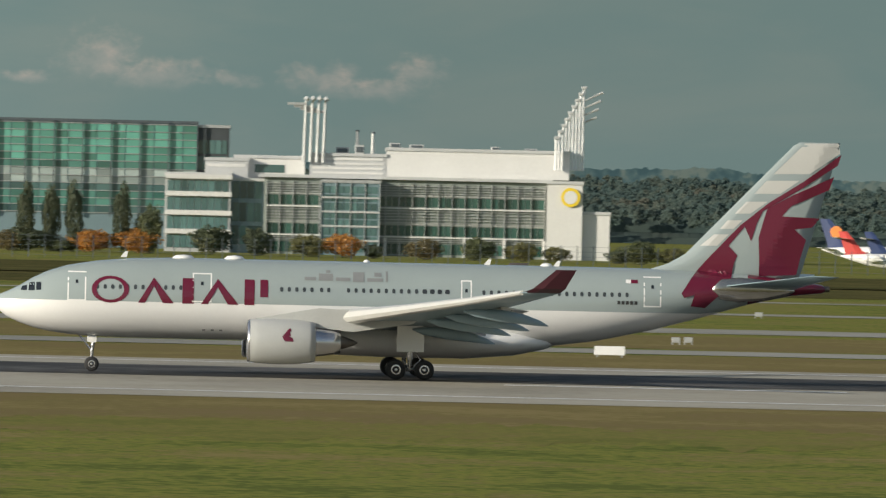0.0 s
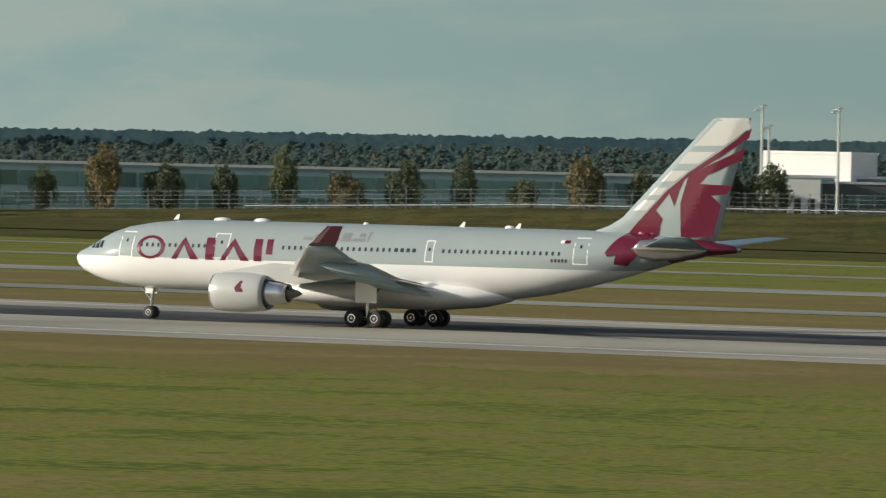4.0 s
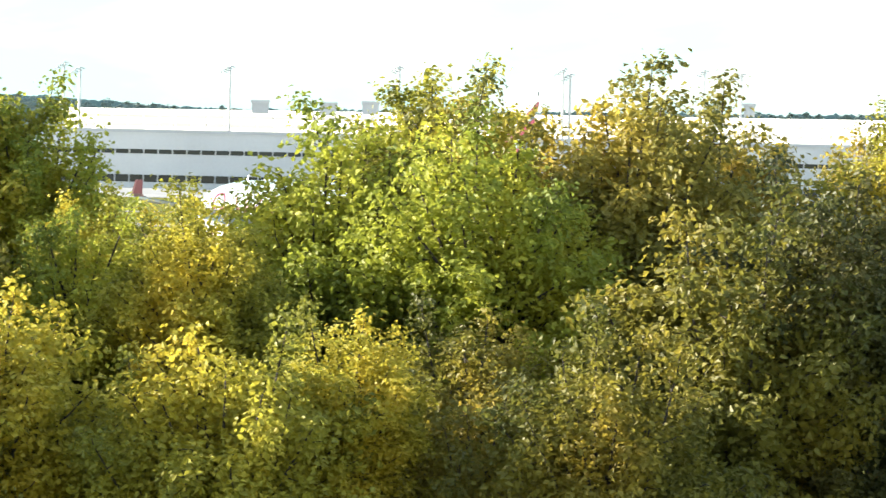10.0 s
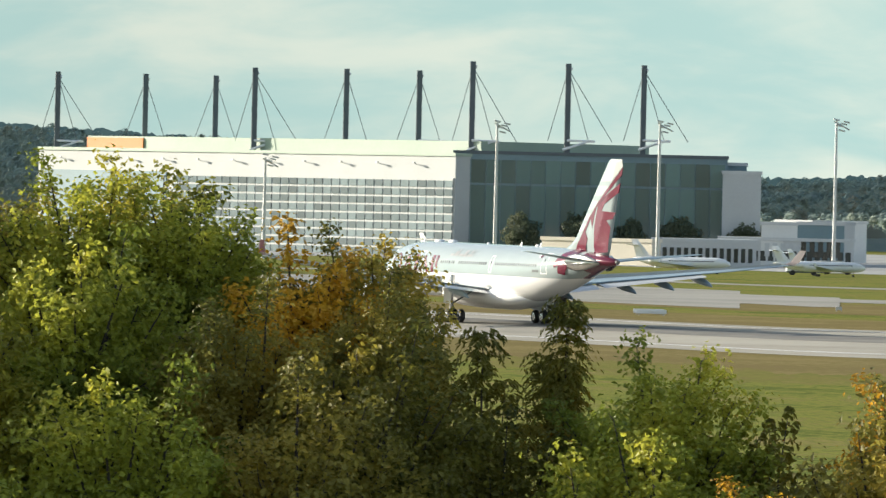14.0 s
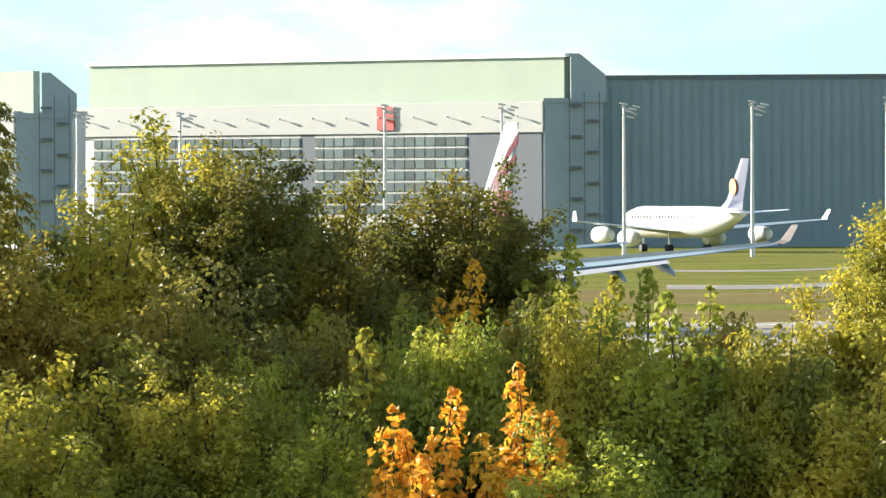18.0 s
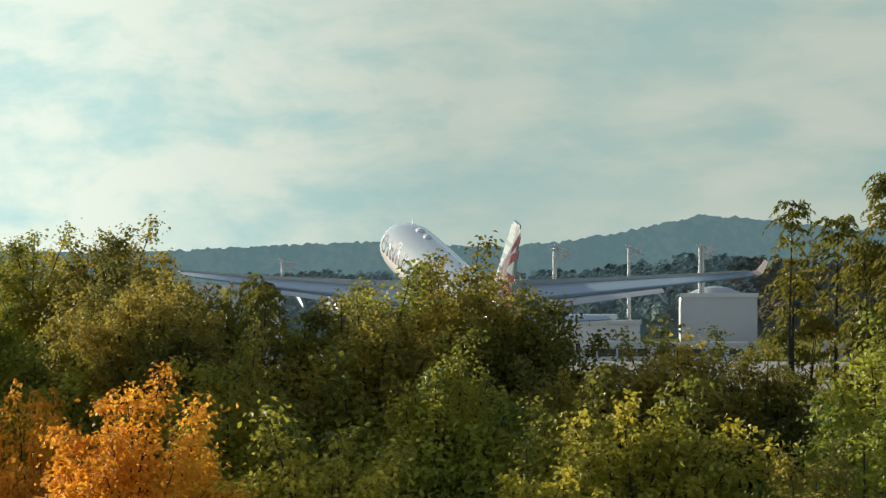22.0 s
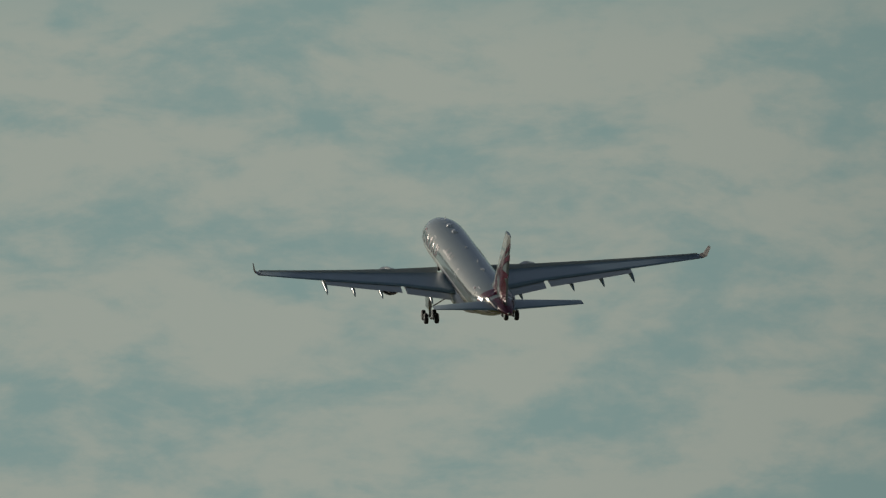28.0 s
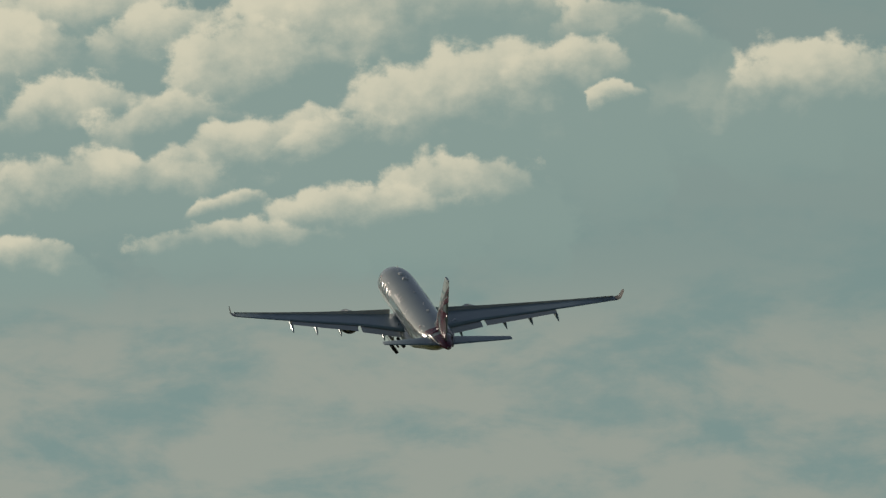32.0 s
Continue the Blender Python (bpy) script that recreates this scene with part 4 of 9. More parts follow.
def plume_meshes(seed, plumes, per, size, slim, radius, length):
    """A crown four metres wide and six high, its top at z = 0: a dome of upright leafy shoots."""
    r = np.random.RandomState(seed)
    k = np.arange(plumes) + 0.5
    rad = np.sqrt(k / plumes) * 1.55 * r.uniform(0.85, 1.12, plumes)
    ang = k * 2.39996 + r.uniform(-0.4, 0.4, plumes)
    hump = np.array([noise.noise(Vector((x * 0.9, y * 0.9, seed * 2.3))) for x, y in zip(rad * np.cos(ang), rad * np.sin(ang))])
    top = -0.2 - 2.5 * (rad / 1.6) ** 2.4 + 1.3 * hump + r.normal(size=plumes) * 0.4
    low = plumes // 2
    rad = np.concatenate([rad, r.uniform(1.1, 1.65, low)])
    ang = np.concatenate([ang, r.uniform(0, 6.283, low)])
    top = np.concatenate([top, r.uniform(-5.0, -2.2, low)])
    P, N, A, stems = [], [], [], []
    for i, (d, a, z) in enumerate(zip(rad, ang, top)):
        tip = np.array([d * math.cos(a), d * math.sin(a), z])
        reach = 0.25 + 0.5 * (d / 1.6) ** 2
        axis = unit(np.array([reach * tip[0], reach * tip[1], 1.0]) + r.normal(size=3) * 0.14)
        big = r.uniform(0.72, 1.3)
        p, n_, al = plume(r, tip, axis, length * r.uniform(0.75, 1.3), radius * big, int(per * big * big), seed * 100 + i)
        P.append(p), N.append(n_ + 0.4 * unit(tip * np.array([1, 1, 0.4]) + np.array([0, 0, 1.5]))), A.append(al), stems.append((tip, axis))
    p, nm, al = np.concatenate(P), np.concatenate(N), np.concatenate(A)
    kx = 2.0 / np.percentile(np.abs(p[:, :2]), 97.5)
    dz = -0.06 - np.percentile(p[:, 2], 99.9)
    p[:, :2] *= kx
    p[:, 2] += dz
    bm = bmesh.new()
    for tip, axis in stems:
        t = Vector((tip[0] * kx, tip[1] * kx, tip[2] + dz))
        mid = Vector((t.x * 0.85, t.y * 0.85, t.z - length))
        tube(bm, [Vector((0, 0, -5.4)), Vector((mid.x * 0.5, mid.y * 0.5, mid.z * 0.5 - 2.4)), mid, t], [0.06, 0.035, 0.02, 0.005], 5, cap=False)
    return leaf_mesh(p, nm, size, slim, al), mesh_of("branching", bm, BARK)


def spire_meshes(seed, per, size, slim):
    """A young tree in true size: one leading shoot 0.7 m across with shorter ones round it, its top at z = 0."""
    r = np.random.RandomState(seed)
    P, N, A = [], [], []
    bm = bmesh.new()
    for i in range(8):
        a = i * 2.4 + r.uniform(-0.3, 0.3)
        d = 0 if i == 0 else r.uniform(0.25, 0.5)
        tip = np.array([d * math.cos(a), d * math.sin(a), 0 if i == 0 else -r.uniform(0.35, 0.8) * (1 + 0.35 * i)])
        axis = unit(np.array([0.25 * tip[0], 0.25 * tip[1], 1.0]) + r.normal(size=3) * 0.06)
        p, n_, al = plume(r, tip, axis, r.uniform(1.3, 2.0), r.uniform(0.34, 0.48), per, seed * 50 + i, 0.5)
        P.append(p), N.append(n_), A.append(al)
        tube(bm, [Vector((0, 0, tip[2] - 2.2)), Vector(tip - axis * 0.9), Vector(tip)], [0.025, 0.014, 0.004], 5, cap=False)
    return leaf_mesh(np.concatenate(P), np.concatenate(N), size, slim, np.concatenate(A)), mesh_of("branching", bm, BARK)


def feather_meshes(seed):
    """A slender tree in true size, its top at z = 0: stems with whorls of arching fronds, open to the sky between them."""
    r = np.random.RandomState(seed)
    P, N, A = [], [], []
    bm = bmesh.new()
    for i in range(5):
        a, d = r.uniform(0, 6.283), 0 if i == 0 else r.uniform(0.25, 0.6)
        tip = np.array([d * math.cos(a), d * math.sin(a), 0 if i == 0 else -r.uniform(0.5, 2.2)])
        foot = np.array([tip[0] * 0.3, tip[1] * 0.3, tip[2] - 3.2])
        tube(bm, [Vector(foot), Vector((tip + foot) / 2 + np.array([0.04, 0.03, 0])), Vector(tip)], [0.035, 0.02, 0.006], 5, cap=False)
        for w, dz in enumerate((0.0, 0.1, 0.26, 0.48, 0.75, 1.05, 1.4, 1.8, 2.2)):
            if r.uniform() < 0.12 and w > 1:
                continue
            at = tip + (foot - tip) * dz / 3.2
            for j in range(6):
                q = 6.283 * j / 6 + r.uniform(-0.5, 0.5)
                fl = r.uniform(0.26, 0.42) * (0.75 + 0.25 * min(1.0, dz * 2))
                o, side = np.array([math.cos(q), math.sin(q), 0]), np.array([-math.sin(q), math.cos(q), 0])
                rise = r.uniform(0.25, 0.7)
                for t in np.linspace(0.3, 1.0, 8):
                    c = at + o * fl * t + np.array([0, 0, fl * (rise * math.sin(2.2 * t) - 0.55 * t * t)])
                    for s in (1, -1):
                        P.append(c + side * s * 0.045 + r.normal(size=3) * 0.012)
                        N.append(o * 0.5 + side * s * 0.25 + np.array([0, 0, 0.75]) + r.normal(size=3) * 0.25)
                        A.append(side * s * 0.8 + o * 0.45 + np.array([0, 0, -0.55]))
    return leaf_mesh(np.array(P), np.array(N), 0.1, 0.34, np.array(A)), mesh_of("branching", bm, BARK)


def bough_meshes(seed, boughs, size, slim, tuft, per, skirt=0):
    """A spreading crown 2.5 m wide, its top at z = 0: boughs fanning out from the stem, with tufts of leaves on their side twigs."""
    r = np.random.RandomState(seed)
    P, N = [], []
    bm = bmesh.new()
    for i in range(boughs + skirt):
        tilt, a = math.radians(82) * math.sqrt((i + 0.5) / boughs), i * 2.39996 + r.uniform(-0.4, 0.4)
        foot = np.array([0, 0, -2.7])
        if i >= boughs:
            tilt, foot = math.radians(r.uniform(48, 95)), np.array([0, 0, r.uniform(-4.8, -3.4)])
        out = np.array([math.cos(a), math.sin(a), 0])
        reach = r.uniform(0.78, 1.1) * (1 + 0.25 * noise.noise(Vector((out[0], out[1], seed + tilt))))
        tip = foot + np.array([0, 0, 1]) * (0.5 + 2.1 * math.cos(tilt)) * reach + out * 1.35 * math.sin(tilt) * reach
        bend = foot + (tip - foot) * 0.5 + np.array([0, 0, 0.15]) + r.normal(size=3) * 0.08
        tube(bm, [Vector(foot), Vector(bend), Vector(tip)], [0.045, 0.022, 0.006], 5, cap=False)
        for t in np.linspace(0.4, 1.0, 9):
            at = (1 - t) ** 2 * foot + 2 * t * (1 - t) * bend + t * t * tip
            twig = unit(out * 0.6 + np.array([0, 0, 0.45]) + r.normal(size=3) * 0.75) * r.uniform(0.14, 0.44) * (1.15 - 0.75 * t)
            tube(bm, [Vector(at), Vector(at + twig)], [0.008, 0.003], 3, cap=False)
            for g in (0.45, 1.0):
                n_ = r.randint(per // 2, per + 1)
                d = r.normal(size=(n_, 3)) * tuft * np.array([1, 1, 0.8])
                P.append(at + twig * g + d)
                N.append(unit(d) * 0.6 + np.array([0, 0, 0.5]) + r.normal(size=(n_, 3)) * 0.5)
    p = np.concatenate(P)
    dz = -np.percentile(p[:, 2], 99.8)
    p[:, 2] += dz
    bmesh.ops.translate(bm, verts=bm.verts, vec=(0, 0, dz))
    return leaf_mesh(p, np.concatenate(N), size, slim, None), mesh_of("branching", bm, BARK)


CROWN = {"bough": [bough_meshes(s, 46, 0.085, 0.6, 0.07, 16) for s in (41, 42)], "oak": [bough_meshes(s, 44, 0.074, 0.7, 0.105, 42, 34) for s in (43, 44, 45, 46)], "full": [plume_meshes(s, 56, 370, 0.112, 0.62, 0.37, 1.2) for s in (1, 2, 3, 4, 5)],
         "spire": [spire_meshes(s, 430, 0.092, 0.75) for s in (31, 32, 33, 34)], "feather": [feather_meshes(s) for s in (11, 12, 13, 14)]}


def tree(bearing, dist, top, width, colour, shape="", label="", name="tree"):
    top += 0.25
    shape = shape or ("spire" if width < 1.5 and 50 < bearing < 63 else "oak" if width > (1.2 if bearing > 68 else 1.6) else "full")
    k = rs.randint(len(CROWN[shape]))
    cr, lm = CROWN[shape][k]
    ob = thing(name, label or {"green": "leafy green tree with a dense crown", "olive": "tree with yellowing olive leaves", "dark": "dark green leafy tree, shade partly in its leaf colour", "deep": "broad oak with shade put into its leaf colour", "gold": "maple tree with golden orange autumn leaves",
                               "orange": "small tree with bright orange autumn leaves", "rust": "tree with brownish olive autumn leaves"}[colour], "tree", Matrix.Translation(spot(bearing, dist)), "trees before the runway")
    if shape in ("spire", "feather"):
        s = min(1.35, max(0.95, width / (1.25 if shape == "spire" else 1.1)))
        sz = s
    elif shape in ("bough", "oak"):
        s = sz = max(0.62, width / 2.4)
    else:
        s = max(0.48, width / 4.0)
        sz = max(0.7, 0.5 + 0.45 * s)
    m = Matrix.Translation((0, 0, top)) @ Matrix.Rotation(rs.uniform(0, 6.28), 4, "Z") @ Matrix.Diagonal((s, s, sz, 1))
    c = part("crown", cr, None, ob, m=m)
    c.material_slots[0].link = "OBJECT"
    c.material_slots[0].material = LEAF[colour]
    part("branching", lm, BARK, ob, m=m)
    h = top - (4.4 if shape in ("full", "oak") else 2.6) * sz
    lean = rs.normal(size=2) * 0.15
    part("trunk", tubemesh([(lean[0], lean[1], 0), (lean[0] * 0.6, lean[1] * 0.4, h * 0.5), (0, 0, max(h, 1.5)), (0, 0, top - (2.2 if shape == "full" else 1.2) * sz)], [0.2, 0.15, 0.1, 0.02] if shape == "full" else [0.09, 0.07, 0.045, 0.01], 8), BARK, ob, smooth=True)
    return ob


# bearing, distance, top, width, colour, shape
def row(*a):
    for q in a:
        tree(*q)


row((30.24, 105, 9.0, 2.3, 'dark', 'oak'), (30.5, 106, 8.7, 1.9, 'dark', 'oak'), (29.85, 104, 8.72, 1.9, 'dark', 'oak'), (34.36, 98, 9.12, 2.5, 'olive', 'bough'), (34.2, 97, 8.85, 2.1, 'olive', 'bough'), (34.75, 99, 8.75, 1.9, 'green', 'bough'),
    (36.08, 100, 9.98, 1.8, 'dark', 'oak'), (35.75, 99, 9.3, 1.55, 'rust', 'oak'), (35.5, 98, 8.95, 1.5, 'dark', 'bough'), (35.95, 96.5, 8.7, 1.5, 'rust', 'bough'),
    (37.3, 97, 11.55, 2.8, 'rust', 'oak'), (36.89, 95, 9.86, 1.71, 'dark'), (38.12, 102, 11.95, 2.4, 'gold'), (38.75, 103, 12.38, 2.13, 'olive'),
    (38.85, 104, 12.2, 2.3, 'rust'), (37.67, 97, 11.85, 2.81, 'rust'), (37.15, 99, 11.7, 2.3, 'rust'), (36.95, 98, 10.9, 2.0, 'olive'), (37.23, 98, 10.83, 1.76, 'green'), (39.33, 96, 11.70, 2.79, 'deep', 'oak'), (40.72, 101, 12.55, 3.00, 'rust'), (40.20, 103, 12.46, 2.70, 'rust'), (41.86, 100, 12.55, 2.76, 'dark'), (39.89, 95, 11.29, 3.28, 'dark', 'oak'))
row((40.73, 100, 12.86, 2.97, 'rust'), (40.21, 102, 12.67, 2.68, 'rust'), (41.99, 103, 12.86, 2.35, 'olive'), (41.67, 98, 12.25, 2.71, 'green'), (42.74, 99, 12.04, 2.94, 'green'), (42.62, 92, 10.04, 1.91, 'olive'), (43.69, 97, 11.30, 1.74, 'olive'),
    (44.37, 99, 11.26, 1.78, 'olive'), (44.92, 101, 12.48, 2.30, 'green'), (40.80, 91, 10.00, 2.64, 'dark'), (43.77, 91, 9.39, 2.51, 'olive'), (41.83, 94, 10.03, 2.14, 'dark'), (41.67, 92, 9.12, 2.42, 'rust'),
    (45.45, 101, 13.05, 2.51, 'olive'), (46.37, 102, 12.95, 2.11, 'green'), (45.89, 97, 11.69, 3.08, 'rust'), (46.96, 98, 11.91, 2.17, 'olive'), (47.31, 95, 11.05, 2.49, 'green'), (42.65, 100, 12.22, 2.76, 'green'), (43.67, 96, 11.31, 1.99, 'olive'), (44.51, 97, 11.07, 2.14, 'green'), (45.18, 92, 10.27, 2.67, 'olive'), (43.40, 91, 9.85, 2.77, 'olive'))
row((48.86, 100, 11.50, 2.76, 'gold'), (48.15, 101, 11.38, 1.81, 'gold'), (49.49, 98, 10.60, 2.17, 'gold'), (49.85, 95, 9.78, 2.76, 'rust'), (47.60, 96, 10.97, 2.85, 'green'), (48.39, 93, 10.01, 2.70, 'green'), (46.80, 92, 10.21, 2.67, 'rust'), (50.64, 97, 9.63, 1.07, 'dark'), (50.92, 94, 8.79, 0.97, 'rust'), (45.81, 91, 10.02, 2.89, 'dark'),
    (51.53, 97, 10.29, 2.41, 'green'), (51.68, 94, 9.40, 2.73, 'green'), (50.77, 98, 9.46, 1.22, 'dark'), (52.20, 99, 10.76, 0.89, 'dark', 'feather'), (52.79, 98, 10.39, 1.15, 'dark', 'feather'), (53.62, 100, 11.54, 2.00, 'rust'), (53.66, 96, 10.33, 2.79, 'dark'), (52.59, 97, 9.41, 2.14, 'dark'), (50.85, 91, 8.82, 1.63, 'gold'))
row((52.19, 99, 10.61, 0.96, 'dark', 'feather'), (52.82, 98, 10.27, 1.02, 'dark'), (53.97, 99, 11.54, 2.60, 'gold'), (53.58, 98, 11.05, 1.76, 'rust'), (54.45, 97, 10.90, 2.21, 'rust'), (55.24, 101, 12.32, 2.65, 'olive'), (54.88, 100, 12.02, 2.07, 'green'), (55.67, 98, 11.38, 2.71, 'green'), (56.11, 102, 11.97, 1.83, 'rust'), (55.28, 94, 9.92, 2.73, 'green'), (53.97, 94, 9.91, 2.73, 'rust'), (56.77, 101, 12.22, 2.65, 'rust'), (57.13, 97, 11.05, 2.81, 'dark'), (55.66, 100, 12.26, 2.28, 'green'))
row((56.92, 101, 12.83, 2.30, 'olive'), (57.55, 100, 12.59, 2.07, 'olive'), (58.23, 99, 11.78, 1.78, 'olive'), (58.62, 97, 10.86, 2.21, 'olive'), (57.83, 95, 10.89, 2.76, 'olive'), (56.84, 96, 11.08, 2.79, 'olive'), (58.78, 93, 9.69, 2.44, 'olive'), (56.96, 92, 9.34, 2.67, 'green'), (57.83, 92, 9.59, 2.67, 'olive'),
    (59.69, 98, 10.64, 1.15, 'green'), (60.13, 99, 10.83, 1.37, 'green'), (60.68, 100, 11.23, 1.45, 'green'), (60.36, 98, 10.77, 1.15, 'olive'), (59.22, 97, 10.19, 1.07, 'rust'), (60.05, 94, 9.72, 2.73, 'green'), (61.31, 101, 12.05, 1.81, 'dark'), (62.19, 102, 11.98, 2.25, 'dark'), (61.63, 101, 11.70, 2.09, 'dark'), (61.35, 97, 10.98, 0.87, 'gold'),
    (61.83, 98, 10.56, 1.35, 'olive'), (62.42, 98, 10.35, 1.22, 'olive'), (61.04, 92, 9.85, 1.4, 'orange'), (61.5, 91, 9.6, 1.4, 'orange'), (61.91, 91, 9.4, 1.45, 'orange'), (61.3, 90.5, 9.1, 1.45, 'gold'), (61.72, 90, 8.9, 1.45, 'orange'), (62.11, 91, 8.71, 0.88, 'olive'), (60.92, 96, 10.26, 1.99, 'olive'), (61.63, 97, 9.97, 2.21, 'green'), (60.52, 91, 9.10, 2.51, 'green'))
row((63.36, 100, 12.57, 2.49, 'olive'), (62.97, 99, 12.34, 2.05, 'dark'), (63.88, 98, 11.53, 2.23, 'olive'), (64.43, 98, 11.20, 1.76, 'olive'), (63.36, 96, 10.94, 2.79, 'rust'), (64.19, 94, 9.93, 2.73, 'olive'), (62.45, 97, 10.45, 1.27, 'olive'), (62.92, 95, 10.03, 1.71, 'olive'), (62.45, 92, 9.45, 2.03, 'green'), (63.28, 93, 9.81, 2.06, 'olive'), (61.58, 97, 10.24, 2.01, 'green'), (62.21, 100, 11.16, 2.07, 'dark'), (61.66, 101, 11.29, 1.81, 'dark'),
    (65.48, 98, 11.84, 2.84, 'green'), (64.85, 97, 11.47, 2.28, 'rust'), (66.27, 97, 11.48, 2.55, 'green'), (65.64, 94, 10.45, 2.99, 'rust'), (66.67, 93, 10.47, 2.70, 'green'), (66.43, 101, 13.29, 1.19, 'dark', 'feather'), (65.76, 101, 13.13, 1.12, 'dark', 'feather'), (65.36, 102, 13.14, 0.99, 'dark', 'feather'), (64.73, 102, 12.84, 0.92, 'dark', 'feather'), (66.08, 103, 12.14, 1.85, 'dark', 'feather'), (64.69, 91, 9.74, 2.64, 'olive'))
row((66.40, 101, 13.31, 1.40, 'dark', 'feather'), (67.12, 102, 13.00, 1.06, 'dark', 'feather'), (66.80, 103, 12.76, 1.71, 'dark', 'feather'), (65.73, 101, 13.11, 1.26, 'dark', 'feather'), (65.42, 102, 13.18, 1.06, 'dark', 'feather'), (64.70, 102, 12.86, 0.92, 'dark', 'feather'), (68.15, 98, 11.42, 2.44, 'rust'), (67.47, 99, 11.38, 1.64, 'dark'), (67.83, 94, 10.50, 2.99, 'olive'), (68.70, 95, 10.88, 2.36, 'olive'), (66.92, 92, 10.15, 1.91, 'rust'), (66.09, 95, 11.01, 2.10, 'green'),
    (69.51, 101, 12.39, 2.30, 'rust'), (69.98, 99, 12.06, 2.46, 'green'), (69.03, 99, 12.02, 2.05, 'dark'), (70.54, 98, 11.55, 2.23, 'olive'), (69.59, 96, 11.36, 1.99, 'olive'), (69.51, 95, 10.84, 2.76, 'green'), (70.42, 93, 10.48, 2.70, 'olive'), (68.80, 97, 11.08, 1.34, 'rust'), (68.00, 98, 11.38, 1.76, 'rust'), (68.24, 94, 10.79, 2.47, 'olive'), (68.95, 92, 10.18, 2.03, 'olive'))
row((71.84, 101, 12.78, 1.53, 'rust'), (72.08, 99, 12.21, 1.78, 'rust'), (71.48, 99, 12.21, 1.37, 'rust'), (72.43, 102, 12.71, 1.41, 'olive'), (71.01, 97, 11.60, 0.87, 'rust'), (70.81, 98, 11.92, 0.74, 'dark', 'feather'), (71.68, 90, 10.95, 2.1, 'orange'), (72.27, 95, 10.89, 0.85, 'orange'), (71.36, 97, 11.06, 1.47, 'gold'), (72.43, 97, 11.20, 2.21, 'green'), (71.17, 93, 10.33, 1.93, 'olive'), (69.90, 97, 11.06, 2.81, 'olive'),
    (73.79, 99, 12.28, 1.78, 'green'), (73.20, 98, 12.04, 2.03, 'rust'), (74.11, 99, 11.97, 1.37, 'olive'), (73.48, 94, 11.58, 0.78, 'orange'), (74.11, 94, 11.00, 1.17, 'orange'), (71.42, 99, 12.04, 1.09, 'rust'), (70.86, 99, 11.97, 0.75, 'dark', 'feather'), (73.54, 100, 12.07, 1.52, 'olive'), (74.85, 100, 11.79, 1.24, 'rust'), (74.25, 100, 11.86, 1.38, 'rust'), (71.07, 99, 12.04, 0.82, 'olive'), (70.85, 100, 12.07, 0.62, 'dark', 'feather'), (71.15, 96, 11.23, 1.99, 'olive'), (70.10, 98, 11.93, 2.03, 'rust'), (69.50, 99, 12.31, 1.78, 'rust'), (74.13, 98, 12.04, 1.76, 'rust'), (72.99, 97, 12.24, 1.47, 'green'), (71.64, 97, 12.20, 1.47, 'rust'))


# young growth below the taller trees
for i, (b_, t_) in enumerate([(58.9, 9.8), (59.3, 10.3), (59.65, 10.4), (60.0, 10.6), (60.35, 10.5), (60.7, 10.7), (61.05, 10.5), (61.4, 10.4), (61.75, 10.3), (62.1, 10.2), (62.45, 10.4), (62.8, 10.0)]):
    tree(b_, 95.5 - 1.5 * (i % 2), t_, 1.75, ("green", "olive", "rust", "green")[i % 4], "full" if i % 3 else "spire")


# ---------- the airport ----------
PLASTER = paint("white rendered wall", (0.64, 0.64, 0.61), 0.75, 0.0, 0.07, 0.08, island=0.04)
PANEL = paint("pale grey metal panel", (0.5, 0.51, 0.5), 0.5, 0.2, 0.08, 0.1, island=0.06)
BLUEGREY = paint("blue grey profiled metal", (0.165, 0.24, 0.262), 0.55, 0.1, 0.1, 0.1, island=0.05)
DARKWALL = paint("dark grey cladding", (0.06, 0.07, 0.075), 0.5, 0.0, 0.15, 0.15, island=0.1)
CREAM = paint("cream concrete", (0.6, 0.55, 0.44), 0.8, 0.0, 0.08, 0.1)
BAYSHADE = paint("dark blue for bay shade", (0.05, 0.08, 0.115), 0.5, 0.0, 0.1, 0.15)
GREENROOF = paint("pale green metal roof", (0.3, 0.37, 0.29), 0.5, 0.1, 0.08, 0.1)
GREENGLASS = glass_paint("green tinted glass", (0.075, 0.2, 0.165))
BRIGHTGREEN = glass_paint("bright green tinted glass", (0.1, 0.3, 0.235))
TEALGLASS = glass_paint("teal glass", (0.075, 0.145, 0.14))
DARKPANE = glass_paint("dark window glass", (0.02, 0.03, 0.032))
GREYPANE = glass_paint("grey hangar glazing", (0.15, 0.19, 0.19), 0.25)
# haze over the far offices is put into the next two colours
HAZEGLASS = glass_paint("teal curtain glass paled by haze", (0.165, 0.285, 0.27), 0.15)
HAZEFRAME = paint("facade frame paled by haze", (0.19, 0.25, 0.245), 0.5, 0.2, 0.1, 0.3)
BLUEGLASS = glass_paint("deep blue terminal glass", (0.03, 0.082, 0.105))
OFFICEPANE = glass_paint("green office glass", (0.035, 0.085, 0.07))
SCREEN = paint("grey green perforated screen", (0.23, 0.26, 0.235), 0.6, 0.2, 0.1, 0.3)
PALEPANE = glass_paint("pale glazed door", (0.3, 0.36, 0.34), 0.25)
STEEL = paint("galvanised steel", (0.48, 0.49, 0.48), 0.45, 0.5, 0.1, 0.5)
WHITESTEEL = paint("white painted steel", (0.8, 0.8, 0.78), 0.4, 0.0, 0.05, 0.4)
DARKSTEEL = paint("dark grey painted steel", (0.09, 0.11, 0.12), 0.5, 0.2, 0.1, 0.4)
